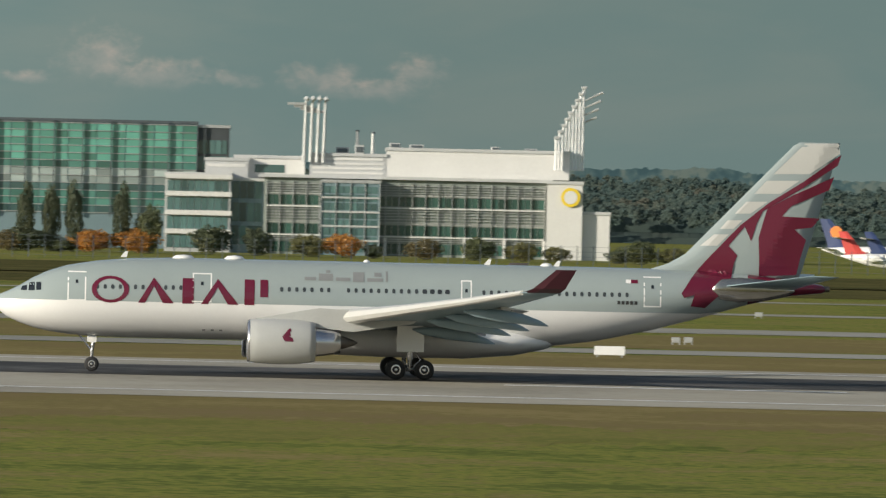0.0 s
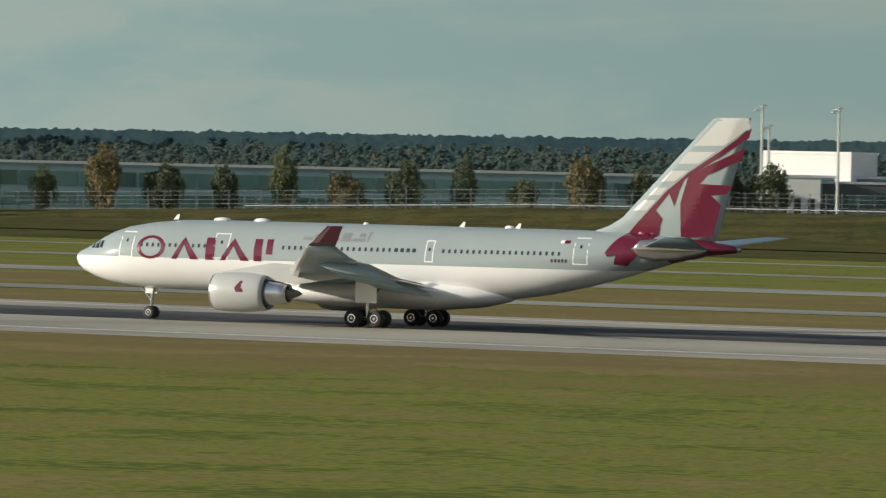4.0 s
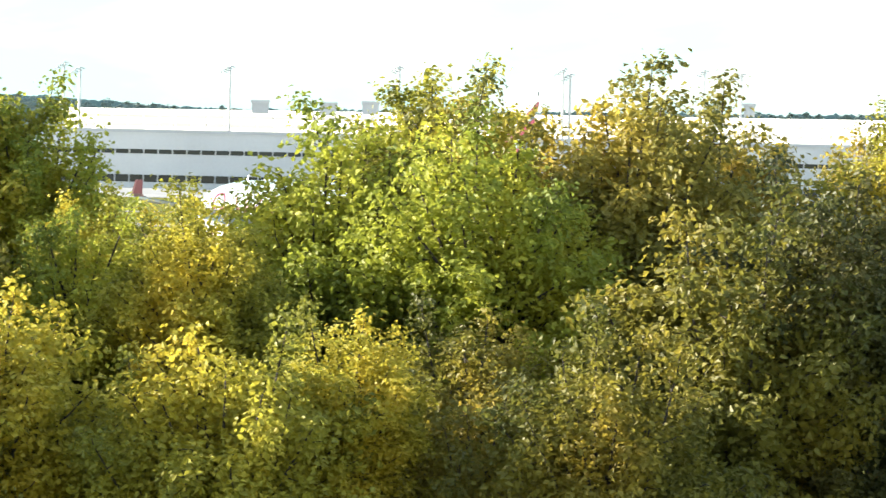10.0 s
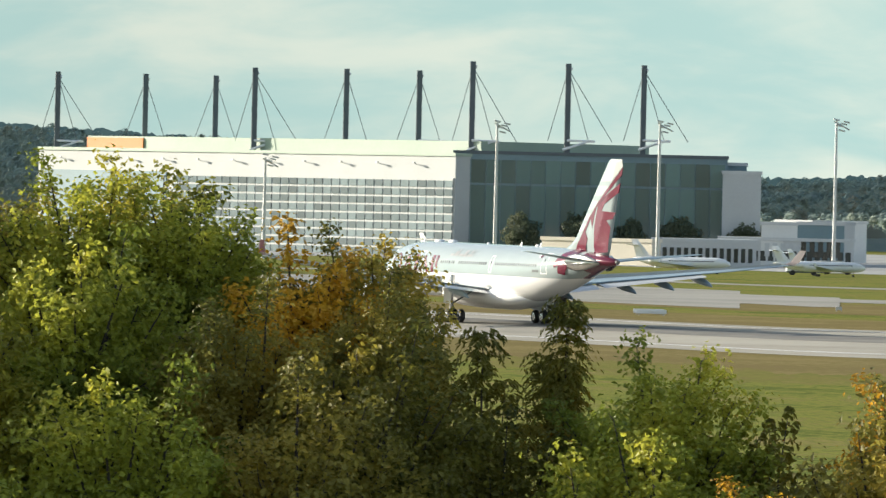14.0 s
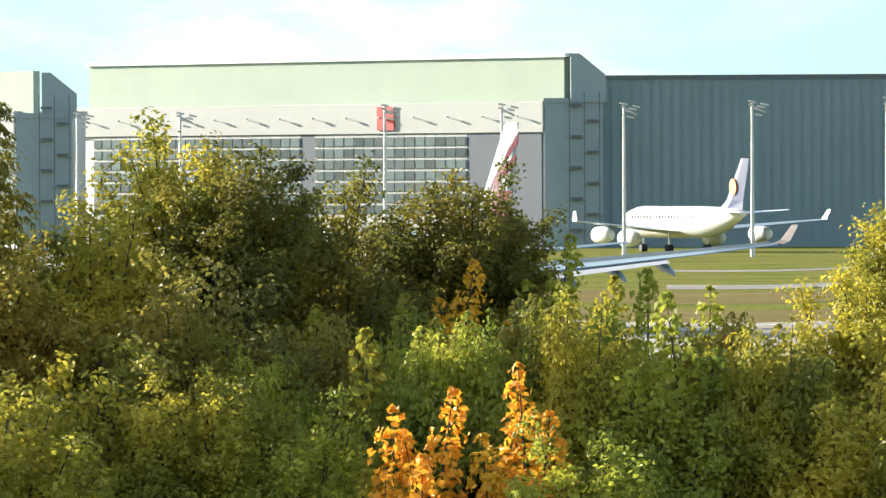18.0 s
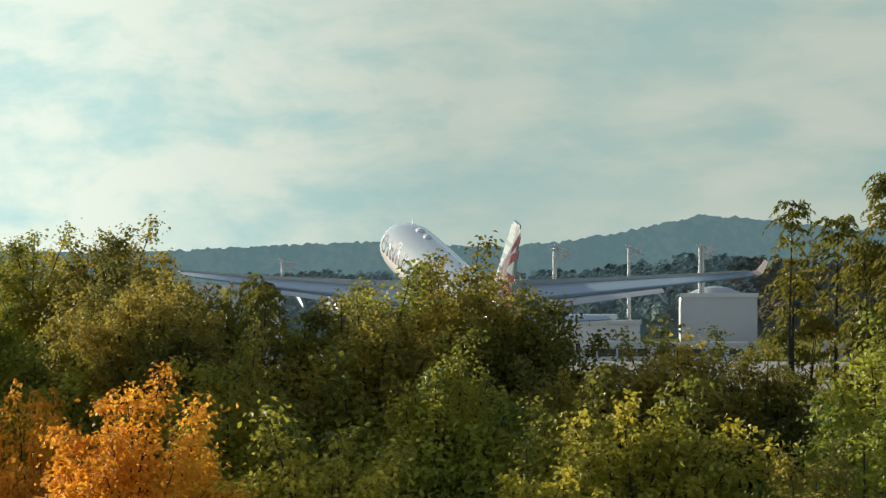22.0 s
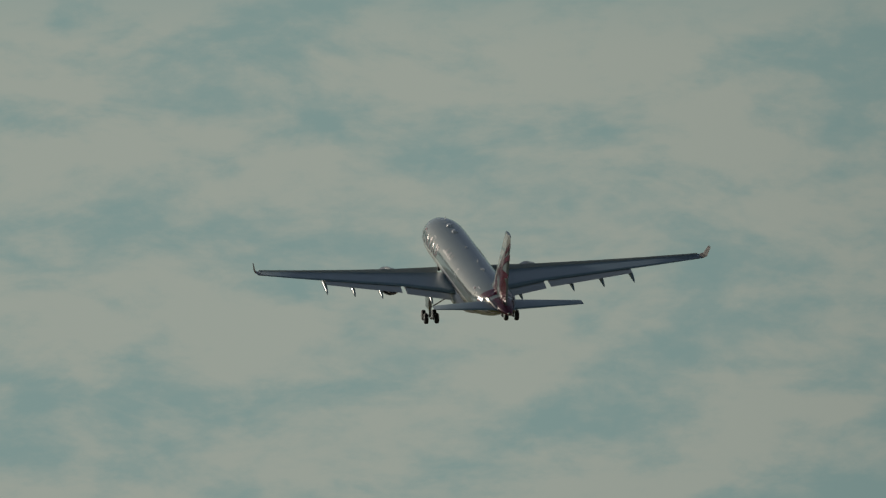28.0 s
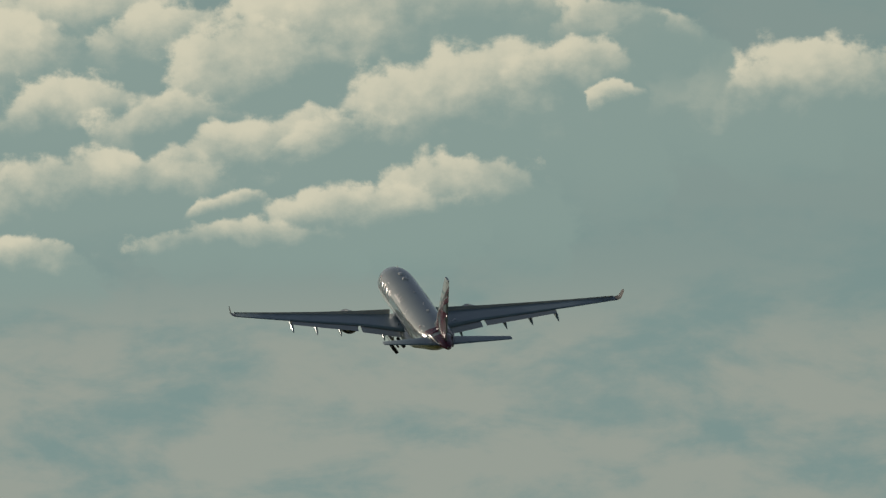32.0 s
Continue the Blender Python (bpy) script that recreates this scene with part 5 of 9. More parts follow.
ORANGE = paint("orange paint", (0.65, 0.2, 0.03), 0.5, 0.0, 0.08, 0.5)
YELLOW = paint("yellow paint", (0.75, 0.55, 0.03), 0.45, 0.0, 0.05, 0.5)
# red and orange of the tugs, muted to carry the haze
DULLRED = paint("red paint muted for haze", (0.2, 0.045, 0.04), 0.6, 0.0, 0.1, 0.5)
DULLORANGE = paint("orange paint muted for haze", (0.27, 0.12, 0.06), 0.6, 0.0, 0.1, 0.5)
RED = paint("red paint", (0.5, 0.05, 0.04), 0.5, 0.0, 0.08, 0.5)
NAVY = paint("dark blue paint", (0.02, 0.04, 0.12), 0.4, 0.0, 0.05, 0.5)
SKYBLUE = paint("light blue cloth", (0.25, 0.5, 0.55), 0.8, 0.0, 0.08, 0.5)
CLOTHWHITE = paint("white cloth", (0.75, 0.76, 0.75), 0.8, 0.0, 0.08, 0.5)
APRON = ground_paint("apron concrete", [(0.26, 0.26, 0.25), (0.33, 0.33, 0.31), (0.38, 0.38, 0.36)], 0.02, 0.4, rough=0.85, bump=0.05)
CORNER = paint("pale blue grey metal", (0.235, 0.305, 0.325), 0.55, 0.1, 0.08, 0.1)
CONCGREY = paint("light grey concrete facade", (0.37, 0.38, 0.365), 0.8, 0.0, 0.06, 0.08)
COATED = paint("off-white coated metal", (0.4, 0.415, 0.395), 0.55, 0.0, 0.07, 0.1, island=0.04)
PANE_CACHE = {}


def pane_mesh(w, h, mat, t=0.12):
    key = (round(w, 2), round(h, 2), mat.name, t)
    if key not in PANE_CACHE:
        PANE_CACHE[key] = mesh_of("pane", boxmesh(-w / 2, w / 2, -t, 0.3, 0, h), mat)
    return PANE_CACHE[key]


def front(bl, br, dl, dr):
    """The pose and width of a front whose left end stands at bearing bl and distance dl, its right end at br and dr."""
    p, q = spot(bl, dl), spot(br, dr)
    x = (q - p).normalized()
    m = Matrix((x, Vector((-x.y, x.x, 0)), Vector((0, 0, 1)))).transposed().to_4x4()
    m.translation = (p + q) / 2
    return m, (q - p).length


def block(name, label, category, bl, br, d, h, depth=18.0, wall=PLASTER, rows=(), bays=0, pane=DARKPANE, cover=0.8, base=0.0, turn=0.0, roof=PANEL, parent=None, eaves=0.0, side_bays=0, inset=0.5, wname="window", dl=None):
    """A box-shaped building between two bearings: wall, roof edge and each window. bl is the left bearing."""
    bc = (bl + br) / 2
    w = 2 * d * math.tan(radians((bl - br) / 2)) / max(0.3, math.cos(radians(turn)))
    at = facing(bc, d, 0, turn)
    if dl:
        at, w = front(bl, br, dl, d)
    if parent is None:
        ob = thing(name, label, category, at)
        rel = Matrix.Identity(4)
    else:
        ob, rel = parent, parent.matrix_world.inverted() @ at
    part("wall", boxmesh(-w / 2, w / 2, 0, depth, base, base + h - 0.4), wall, ob, m=rel)
    part("roof", boxmesh(-w / 2 - 0.25 - eaves, w / 2 + 0.25 + eaves, -0.3 - eaves, depth + 0.3, base + h - 0.4, base + h + 0.35), roof, ob, m=rel)
    for z0, z1 in rows:
        if bays:
            p = (w - 2 * inset) / bays
            me = pane_mesh(p * cover, z1 - z0, pane)
            for i in range(bays):
                part(wname, me, pane, ob, m=rel @ Matrix.Translation((-w / 2 + inset + p * (i + 0.5), 0, base + z0)))
        if side_bays:
            for sx, a in ((w / 2, 90), (-w / 2, -90)):
                p = (depth - 1) / side_bays
                me = pane_mesh(p * cover, z1 - z0, pane)
                for i in range(side_bays):
                    part(wname, me, pane, ob, m=rel @ Matrix.Translation((sx, 0.5 + p * (i + 0.5), base + z0)) @ Matrix.Rotation(radians(a), 4, "Z"))
    return ob


def bands(ob, bl, br, d, zs, mat, t=0.5, h=0.5, name="band", turn=0.0, depth=0.0):
    """Long horizontal bars along a front."""
    w = 2 * d * math.tan(radians((bl - br) / 2)) / max(0.3, math.cos(radians(turn)))
    rel = ob.matrix_world.inverted() @ facing((bl + br) / 2, d, 0, turn)
    for z in zs:
        part(name, boxmesh(-w / 2, w / 2, -t, 0.1 + depth, z, z + h), mat, ob, m=rel)


def mullions(ob, bl, br, d, n, z0, z1, mat, t=0.35, w0=0.18, name="mullion", turn=0.0):
    w = 2 * d * math.tan(radians((bl - br) / 2)) / max(0.3, math.cos(radians(turn)))
    rel = ob.matrix_world.inverted() @ facing((bl + br) / 2, d, 0, turn)
    me = mesh_of(name, boxmesh(-w0, w0, -t, 0.1, z0, z1), mat)
    for i in range(n + 1):
        part(name, me, mat, ob, m=rel @ Matrix.Translation((-w / 2 + w * i / n, 0, 0)))


LAMP_MESH = {}


def mast(bearing, d, top, kind="fan", side=1):
    """A tall floodlight mast: tapered pole, crosspiece and lamps."""
    key = (round(top), kind, side, d > 2000, d < 1400)
    ob = thing("light_mast", "tall grey floodlight mast on the apron" if kind == "fan" else "tall floodlight mast with a bracket of lamps", "light mast", facing(bearing, d), "floodlight masts")
    if key not in LAMP_MESH:
        r = 0.3 if d < 1600 else 0.4 if d < 2000 else 0.5
        ms = {"pole": mesh_of("pole", tubemesh([(0, 0, 0), (0, 0, 3), (0, 0, top)], [r * 1.3, r, r * 0.6], 8), STEEL),
              "bar": mesh_of("crosspiece", tubemesh([(-0.5, 0, top - 0.2), (side * (2.0 if d < 1400 else 2.7), 0, top - (1.5 if d < 1400 else 1.9))], [0.16, 0.16], 6), STEEL),
              "lamp": mesh_of("floodlight", boxmesh(-1.0, 1.0, -0.4, 0.4, -0.25, 0.25, bevel=0.08), STEEL)}
        LAMP_MESH[key] = ms
    ms = LAMP_MESH[key]
    part("pole", ms["pole"], STEEL, ob)
    part("crosspiece", ms["bar"], STEEL, ob)
    spots = [(0, 0.1), (1.0, -0.6), (2.0, -1.3), (3.0, -2.0)] if kind == "fan" else [(0, 0.3), (1.3, -1.6), (2.2, -1.0), (3.1, -0.4), (1.6, -3.0)]
    fs = 0.62 if d < 1400 else 0.68
    for x, z in spots:
        part("floodlight", ms["lamp"], STEEL, ob, m=Matrix.Translation((fs * side * (x - (1.0 if kind == "fan" else 0)), 0, top + z * fs)) @ Matrix.Scale(fs, 4) @ Matrix.Rotation(radians(12), 4, "Y"))
    return ob


for q in [(18.383, 33.81), (17.848, 33.5), (17.334, 33.18), (16.859, 32.02), (15.779, 30.94), (15.375, 30.67), (14.988, 30.55), (18.671, 28.78), (18.6, 29.64), (18.335, 28.29), (16.978, 28.74)]:
    mast(q[0], 2300, q[1], "fan", -1)
for q in [(14.485, 30.93), (13.793, 29.89), (13.049, 28.9), (12.724, 28.88)] + [(12.843, 30.01), (12.538, 29.45), (13.583, 31.0)]:
    mast(q[0], 2500, q[1], "fan", -1)
for q in [(30.103, 30.88), (29.561, 30.53), (28.658, 29.6), (27.887, 30.72), (27.748, 28.91), (26.945, 28.04), (26.185, 27.37), (24.702, 27.54), (24.523, 25.88), (24.444, 31.64), (24.148, 25.9)]:
    mast(q[0], 1720, q[1], "fan", -1)
for q in [(29.826, 23.82), (29.173, 23.26), (28.472, 23.09), (27.056, 22.76), (26.395, 22.04), (25.295, 21.05), (24.919, 20.91), (27.8, 22.55)] + [(30.391, 23.19), (29.857, 22.37), (29.204, 22.33)]:
    mast(q[0], 2500, q[1], "fan", 1)
for q in [(34.313, 21.01), (32.857, 20.93), (31.345, 20.39)] + [(36.165, 22.34)]:
    mast(q[0], 1800, q[1], "bracket", 1)
for q in [(41.112, 31.76), (40.174, 33.57), (39.913, 32.86), (38.758, 33.59)] + [(44.544, 30.55), (43.495, 31.83), (42.308, 32.59), (41.161, 33.32)] + [(46.891, 30.75), (44.655, 31.94)]:
    mast(q[0], 2250, q[1], "fan", -1)
for q in [(47.584, 33.43), (46.081, 34.44)] + [(52.725, 29.44), (51.585, 30.19), (50.351, 31.34), (48.966, 32.58)] + [(54.344, 21.42)]:
    mast(q[0], 1700, q[1], "bracket", 1)
for q in [(61.967, 23.23), (61.148, 23.3), (60.293, 23.28), (59.395, 23.52), (58.453, 23.93), (57.661, 25.03)] + [(64.12, 22.27), (63.4, 22.19)]:
    mast(q[0], 1250, q[1], "bracket", 1)
for q in [(68.779, 20.53), (68.264, 20.63), (67.746, 20.84), (66.032, 24.36)] + [(70.694, 18.14), (68.787, 19.91), (67.766, 20.63)]:
    mast(q[0], 1500, q[1], "bracket", 1)

# --- office building with roof masts (seen first) ---
D0 = 1950.0
office = block("office_building", "white office building with glazed storeys and roof masts", "building", 1.262, -0.72, D0, 18.65, 30, SCREEN,
               [(11.9, 14.1), (5.0, 7.3), (0.6, 3.0)], 42, OFFICEPANE, 0.86, eaves=1.0)
bands(office, 1.242, -0.704, D0, [11.35, 4.5], PLASTER, 0.7, 0.3, "sill_band")
bands(office, 1.242, -0.704, D0, [8.0, 8.7, 9.4, 10.1, 10.8, 15.0, 15.6, 16.2, 16.8, 3.5, 4.0], STEEL, 0.55, 0.12, "screen_rail")
bands(office, 1.242, -0.704, D0, [14.35, 7.55], CONCGREY, 0.3, 0.35, "lintel_band")
mullions(office, 1.242, -0.704, D0, 21, 0, 17.4, STEEL, 0.6, 0.07, "screen_post")
mullions(office, 1.242, -0.704, D0, 7, 0, 4.4, PLASTER, 1.2, 0.35, "pier")
# glazed stair bay before the offices
bay = block("stair_bay", "glazed stair bay with a fine steel grid before the offices", "building", 0.86, 0.45, D0 - 4, 17.6, 5, BLUEGREY, [(0.8 + 2.0 * r_, 2.4 + 2.0 * r_) for r_ in range(8)], 8, TEALGLASS, 0.88, roof=STEEL)
bands(bay, 0.86, 0.45, D0 - 4, [3.3, 6.7, 10.1, 13.5], PANEL, 0.4, 0.45, "landing")
mullions(bay, 0.86, 0.45, D0 - 4.2, 4, 0, 17.4, STEEL, 0.2, 0.08)
for b_, z_, w_, h_ in ((0.72, 24.2, 3.2, 1.6), (0.6, 24.2, 2.2, 2.2), (0.35, 25.8, 2.6, 1.3), (0.2, 25.8, 3.4, 1.0), (-0.35, 25.8, 2.0, 0.9), (-0.6, 25.6, 3.0, 0.8)):
    ob = thing("roof_unit", "grey ventilation unit on the office roof", "roof unit", facing(b_, D0 + 8, z_), "roof units")
    part("housing", boxmesh(-w_ / 2, w_ / 2, 0, 2.5, 0, h_, bevel=0.1), PANEL, ob)
    part("grille", boxmesh(-w_ * 0.4, w_ * 0.4, -0.1, 0.02, h_ * 0.2, h_ * 0.8), DARKSTEEL, ob)
for b_, z_ in ((0.618, 29.6), (0.508, 29.2)):
    ob = thing("roof_flue", "slim steel flue on the office roof", "chimney", facing(b_, D0 + 9, 24), "roof flues")
    part("pipe", tubemesh([(0, 0, 0), (0, 0, z_ - 24)], [0.42, 0.36], 10), STEEL, ob)
    part("cap", tubemesh([(0, 0, z_ - 24), (0, 0, z_ - 23.6)], [0.5, 0.5], 10), DARKSTEEL, ob)
block("", "", "", 0.412, -0.871, D0 + 6, 6.6, 20, PLASTER, base=19.03, parent=office)
block("", "", "", 0.946, 0.412, D0 + 6, 5.4, 20, PANEL, [(0.8, 1.3), (1.9, 2.4), (3.0, 3.5), (4.1, 4.6)], 1, PLASTER, 0.98, base=18.6, parent=office, wname="louvre")
block("", "", "", -0.72, -0.969, D0 - 3, 18.44, 30, PLASTER, parent=office)
block("", "", "", -0.969, -1.163, D0 - 1, 11.32, 24, PLASTER, parent=office)
rel = office.matrix_world.inverted() @ facing(-0.886, D0 - 3.3, 14.96)
part("round_sign", tubemesh([(0, 0.1, 0), (0, -0.25, 0)], [2.3, 2.3], 20), YELLOW, office, "round golden sign", m=rel)
part("round_sign", tubemesh([(0, 0.1, 0), (0, -0.3, 0)], [1.6, 1.6], 20), PLASTER, office, m=rel)
block("stair_tower", "dark glazed stair tower beside the offices", "building", 1.5, 1.262, D0 + 4, 17.52, 20, BLUEGREY, [(2, 6.5), (7.5, 12), (13, 17)], 4, TEALGLASS, 0.9)
annex = block("office_annex", "glazed office annex with white floor bands", "building", 1.955, 1.496, D0, 18.61, 24, PANEL, [(1, 4), (5.5, 8.5), (10, 13), (14.5, 17)], 9, TEALGLASS, 0.9)
bands(annex, 1.955, 1.488, D0, [4.3, 8.8, 13.3, 17.4], PLASTER, 0.9, 1.1, "balcony")
block("roof_house", "white roof house with louvres", "building", 1.678, 1.377, D0 + 12, 22.33, 12, PANEL, [(20.5, 21.2), (22, 22.7)], 1, PLASTER, 0.96, wname="louvre")
block("roof_house", "white roof house with a dark window", "building", 1.472, 0.981, D0 + 14, 23.13, 12, PLASTER, [(19.33, 21.23)], 1, TEALGLASS, 0.45)


def roof_fan(bl, d, z0, z1, n, step, lean):
    """A row of tall white poles with lamps at their heads."""
    ob = thing("roof_mast_row", "row of tall white roof masts with lamps", "mast row", facing(bl, d))
    for i in range(n):
        x = i * step
        part("pole", tubemesh([(x, 0, z0), (x + lean * 0.3, 0, z1 - 1.2 * i * 0)], [0.42, 0.3], 8), STEEL, ob)
        part("lamp_head", tubemesh([(x + lean * 0.3 - 0.2, -0.6, z1 + 0.1), (x + lean * 0.3 + 0.5, -0.6, z1 + 0.7)], [0.62, 0.62], 8), PANEL, ob)
        part("lamp_arm", boxmesh(x - 4.2, x + 0.3, -0.3 + 0.4 * i, 0.1 + 0.4 * i, z1 - 1.1 - 0.6 * i, z1 - 0.5 - 0.6 * i), STEEL, ob)
    return ob


roof_fan(0.989, D0 + 5, 22.02, 36.71, 4, 1.55, 0.8)
ob = thing("roof_mast_row", "stepped row of white roof masts with lamps", "mast row", facing(-0.776, D0 + 4))
for i in range(9):
    x, zt = i * 0.8, 28.75 + (41.03 - 28.75) * i / 8
    part("pole", tubemesh([(x, i * 1.0, 21.41), (x, i * 1.0, zt)], [0.32, 0.28], 8), WHITESTEEL, ob)
    part("lamp_head", boxmesh(x - 0.5, x + 0.8, i - 0.5, i + 0.5, zt, zt + 0.7, bevel=0.1), PANEL, ob)
for i in range(4):
    part("arm", tubemesh([(6.3, 7, 32.95 + 1.7 * i), (9.5 + 0.5 * i, 6, 34.3 + 2.0 * i)], [0.15, 0.3], 6), STEEL, ob)

# --- long green glass hall ---
D1 = 2050.0
hall = block("glass_hall", "long hall with green glass front", "building", 5.742, 1.737, D1, 31.68, 40, BLUEGREY, roof=DARKSTEEL)
zb, zt = 8.74, 31.12
W = 2 * D1 * math.tan(radians((5.742 - 1.737) / 2))
cols = 40
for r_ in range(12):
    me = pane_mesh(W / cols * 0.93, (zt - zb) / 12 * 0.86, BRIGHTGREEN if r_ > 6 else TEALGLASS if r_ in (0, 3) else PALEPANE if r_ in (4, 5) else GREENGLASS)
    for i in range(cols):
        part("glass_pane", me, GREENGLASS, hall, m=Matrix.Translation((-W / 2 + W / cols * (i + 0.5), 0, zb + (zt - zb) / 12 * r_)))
mullions(hall, 5.742, 1.737, D1 - 0.5, 20, zb - 1, zt + 0.5, DARKSTEEL, 0.4, 0.16)
bands(hall, 5.742, 1.737, D1, [zb + (zt - zb) / 12 * r_ - 0.22 for r_ in range(13)], STEEL, 0.3, 0.2, "transom")
block("hall_end", "dark glazed end block of the hall", "building", 1.749, 1.512, D1 + 2, 30.91, 36, DARKWALL, [(z0, z0 + 3.4) for z0 in (8, 12, 16, 20, 24)], 5, TEALGLASS, 0.88, roof=STEEL)
ramp = thing("ramp_wall", "long white curved ramp wall", "wall", facing(4.713, D1 - 40))
bm = bmesh.new()
loft(bm, [[(x, 0, 0), (x, 1, 0), (x, 1, h_), (x, 0, h_)] for x, h_ in ((-41.65, 7.2), (-20.83, 7.0), (0, 6.2), (20.83, 4.6), (40.27, 2.4))])
part("wall", bm, PLASTER, ramp)

# --- forum hall with tent roofs ---
DM = 2090.0
mb = lambda x: 8.268 - math.degrees((x - 784) / 14476.1)
forum = block("forum_hall", "glazed forum building with white tent roofs", "building", mb(240), mb(1385), DM, 27.21, 40, BLUEGREY, roof=DARKSTEEL)
fz = lambda y, x=784: 12 + DM * math.tan(radians(-0.490772585142744) + (441 - y + 0.0227 * (x - 784)) / 14476.1)


def forum_bay(x0, x1, y0, y1, rows, cols, pane, back=None, out=0.5):
    w = (x1 - x0) / 14476.1 * DM
    xm = (x0 + x1) / 2
    rel = forum.matrix_world.inverted() @ facing(mb(xm), DM - out)
    za, zb_ = fz(y1, xm), fz(y0, xm)
    if back:
        part("facade_bay", boxmesh(-w / 2, w / 2, 0, out + 0.2, za, zb_), back, forum, m=rel)
    for r_ in range(rows):
        me = pane_mesh(w / cols * 0.94, (zb_ - za) / rows * 0.6, pane)
        for c in range(cols):
            part("louvre" if pane in (PANEL, PLASTER, WHITESTEEL) else "glass_pane", me, pane, forum, m=rel @ Matrix.Translation((-w / 2 + w / cols * (c + 0.5), 0, za + (zb_ - za) / rows * (r_ + 0.25))))


forum_bay(240, 292, 215, 320, 7, 5, TEALGLASS, STEEL)
forum_bay(292, 375, 215, 320, 5, 3, PANEL, BLUEGREY)
forum_bay(375, 473, 208, 320, 6, 4, TEALGLASS, STEEL)
forum_bay(632, 772, 235, 338, 13, 2, WHITESTEEL, DARKWALL)
forum_bay(896, 1038, 238, 338, 13, 2, WHITESTEEL, DARKWALL)
forum_bay(1200, 1268, 225, 338, 6, 3, TEALGLASS, STEEL)
forum_bay(1268, 1385, 232, 338, 5, 6, TEALGLASS, CONCGREY)
forum_bay(480, 632, 206, 228, 2, 3, PLASTER, PANEL)
forum_bay(1040, 1196, 210, 240, 2, 3, PLASTER, PANEL)


def forum_box(name, x0, x1, y0, y1, t, mat, label="", out=0.0):
    w = (x1 - x0) / 14476.1 * DM
    xm = (x0 + x1) / 2
    rel = forum.matrix_world.inverted() @ facing(mb(xm), DM - out)
    return part(name, boxmesh(-w / 2, w / 2, -t, 0.4, fz(y1, xm), fz(y0, xm), bevel=0.15), mat, forum, label, m=rel)


forum_box("portal_post", 780, 815, 192, 345, 6, PLASTER, "white portal post")
forum_box("portal_post", 882, 918, 192, 345, 6, PLASTER, "white portal post")
forum_box("portal_lintel", 780, 918, 190, 218, 6, PLASTER, "white portal lintel")
forum_bay(815, 882, 220, 338, 6, 3, TEALGLASS, STEEL, 0.6)
forum_bay(250, 700, 345, 378, 2, 14, DARKPANE, PANEL)
forum_bay(930, 1380, 345, 378, 2, 14, DARKPANE, CONCGREY)
forum_box("roof_sign", 978, 1118, 205, 219, 1, PLASTER, "white roof sign", 2)
for x0 in (474, 1040):
    forum_box("billboard", x0, x0 + 156, 228, 322, 0.7, DARKSTEEL, "dark billboard", 1.2)
    forum_box("billboard_picture", x0 + 40, x0 + 112, 262, 282, 0.2, PLASTER, "plain pale shape on the billboard", 2.0)
    forum_box("billboard_picture", x0 + 60, x0 + 98, 250, 262, 0.2, PLASTER, "plain pale shape on the billboard", 2.0)
    forum_box("billboard_bar", x0 + 6, x0 + 146, 294, 303, 0.2, ORANGE, "orange bar of lettering", 2.0)
    forum_box("billboard_bar", x0 + 6, x0 + 40, 236, 242, 0.2, SKYBLUE, "pale bar of lettering", 2.0)
    forum_box("billboard_bar", x0 + 124, x0 + 146, 238, 246, 0.2, PLASTER, "white bar of lettering", 2.0)
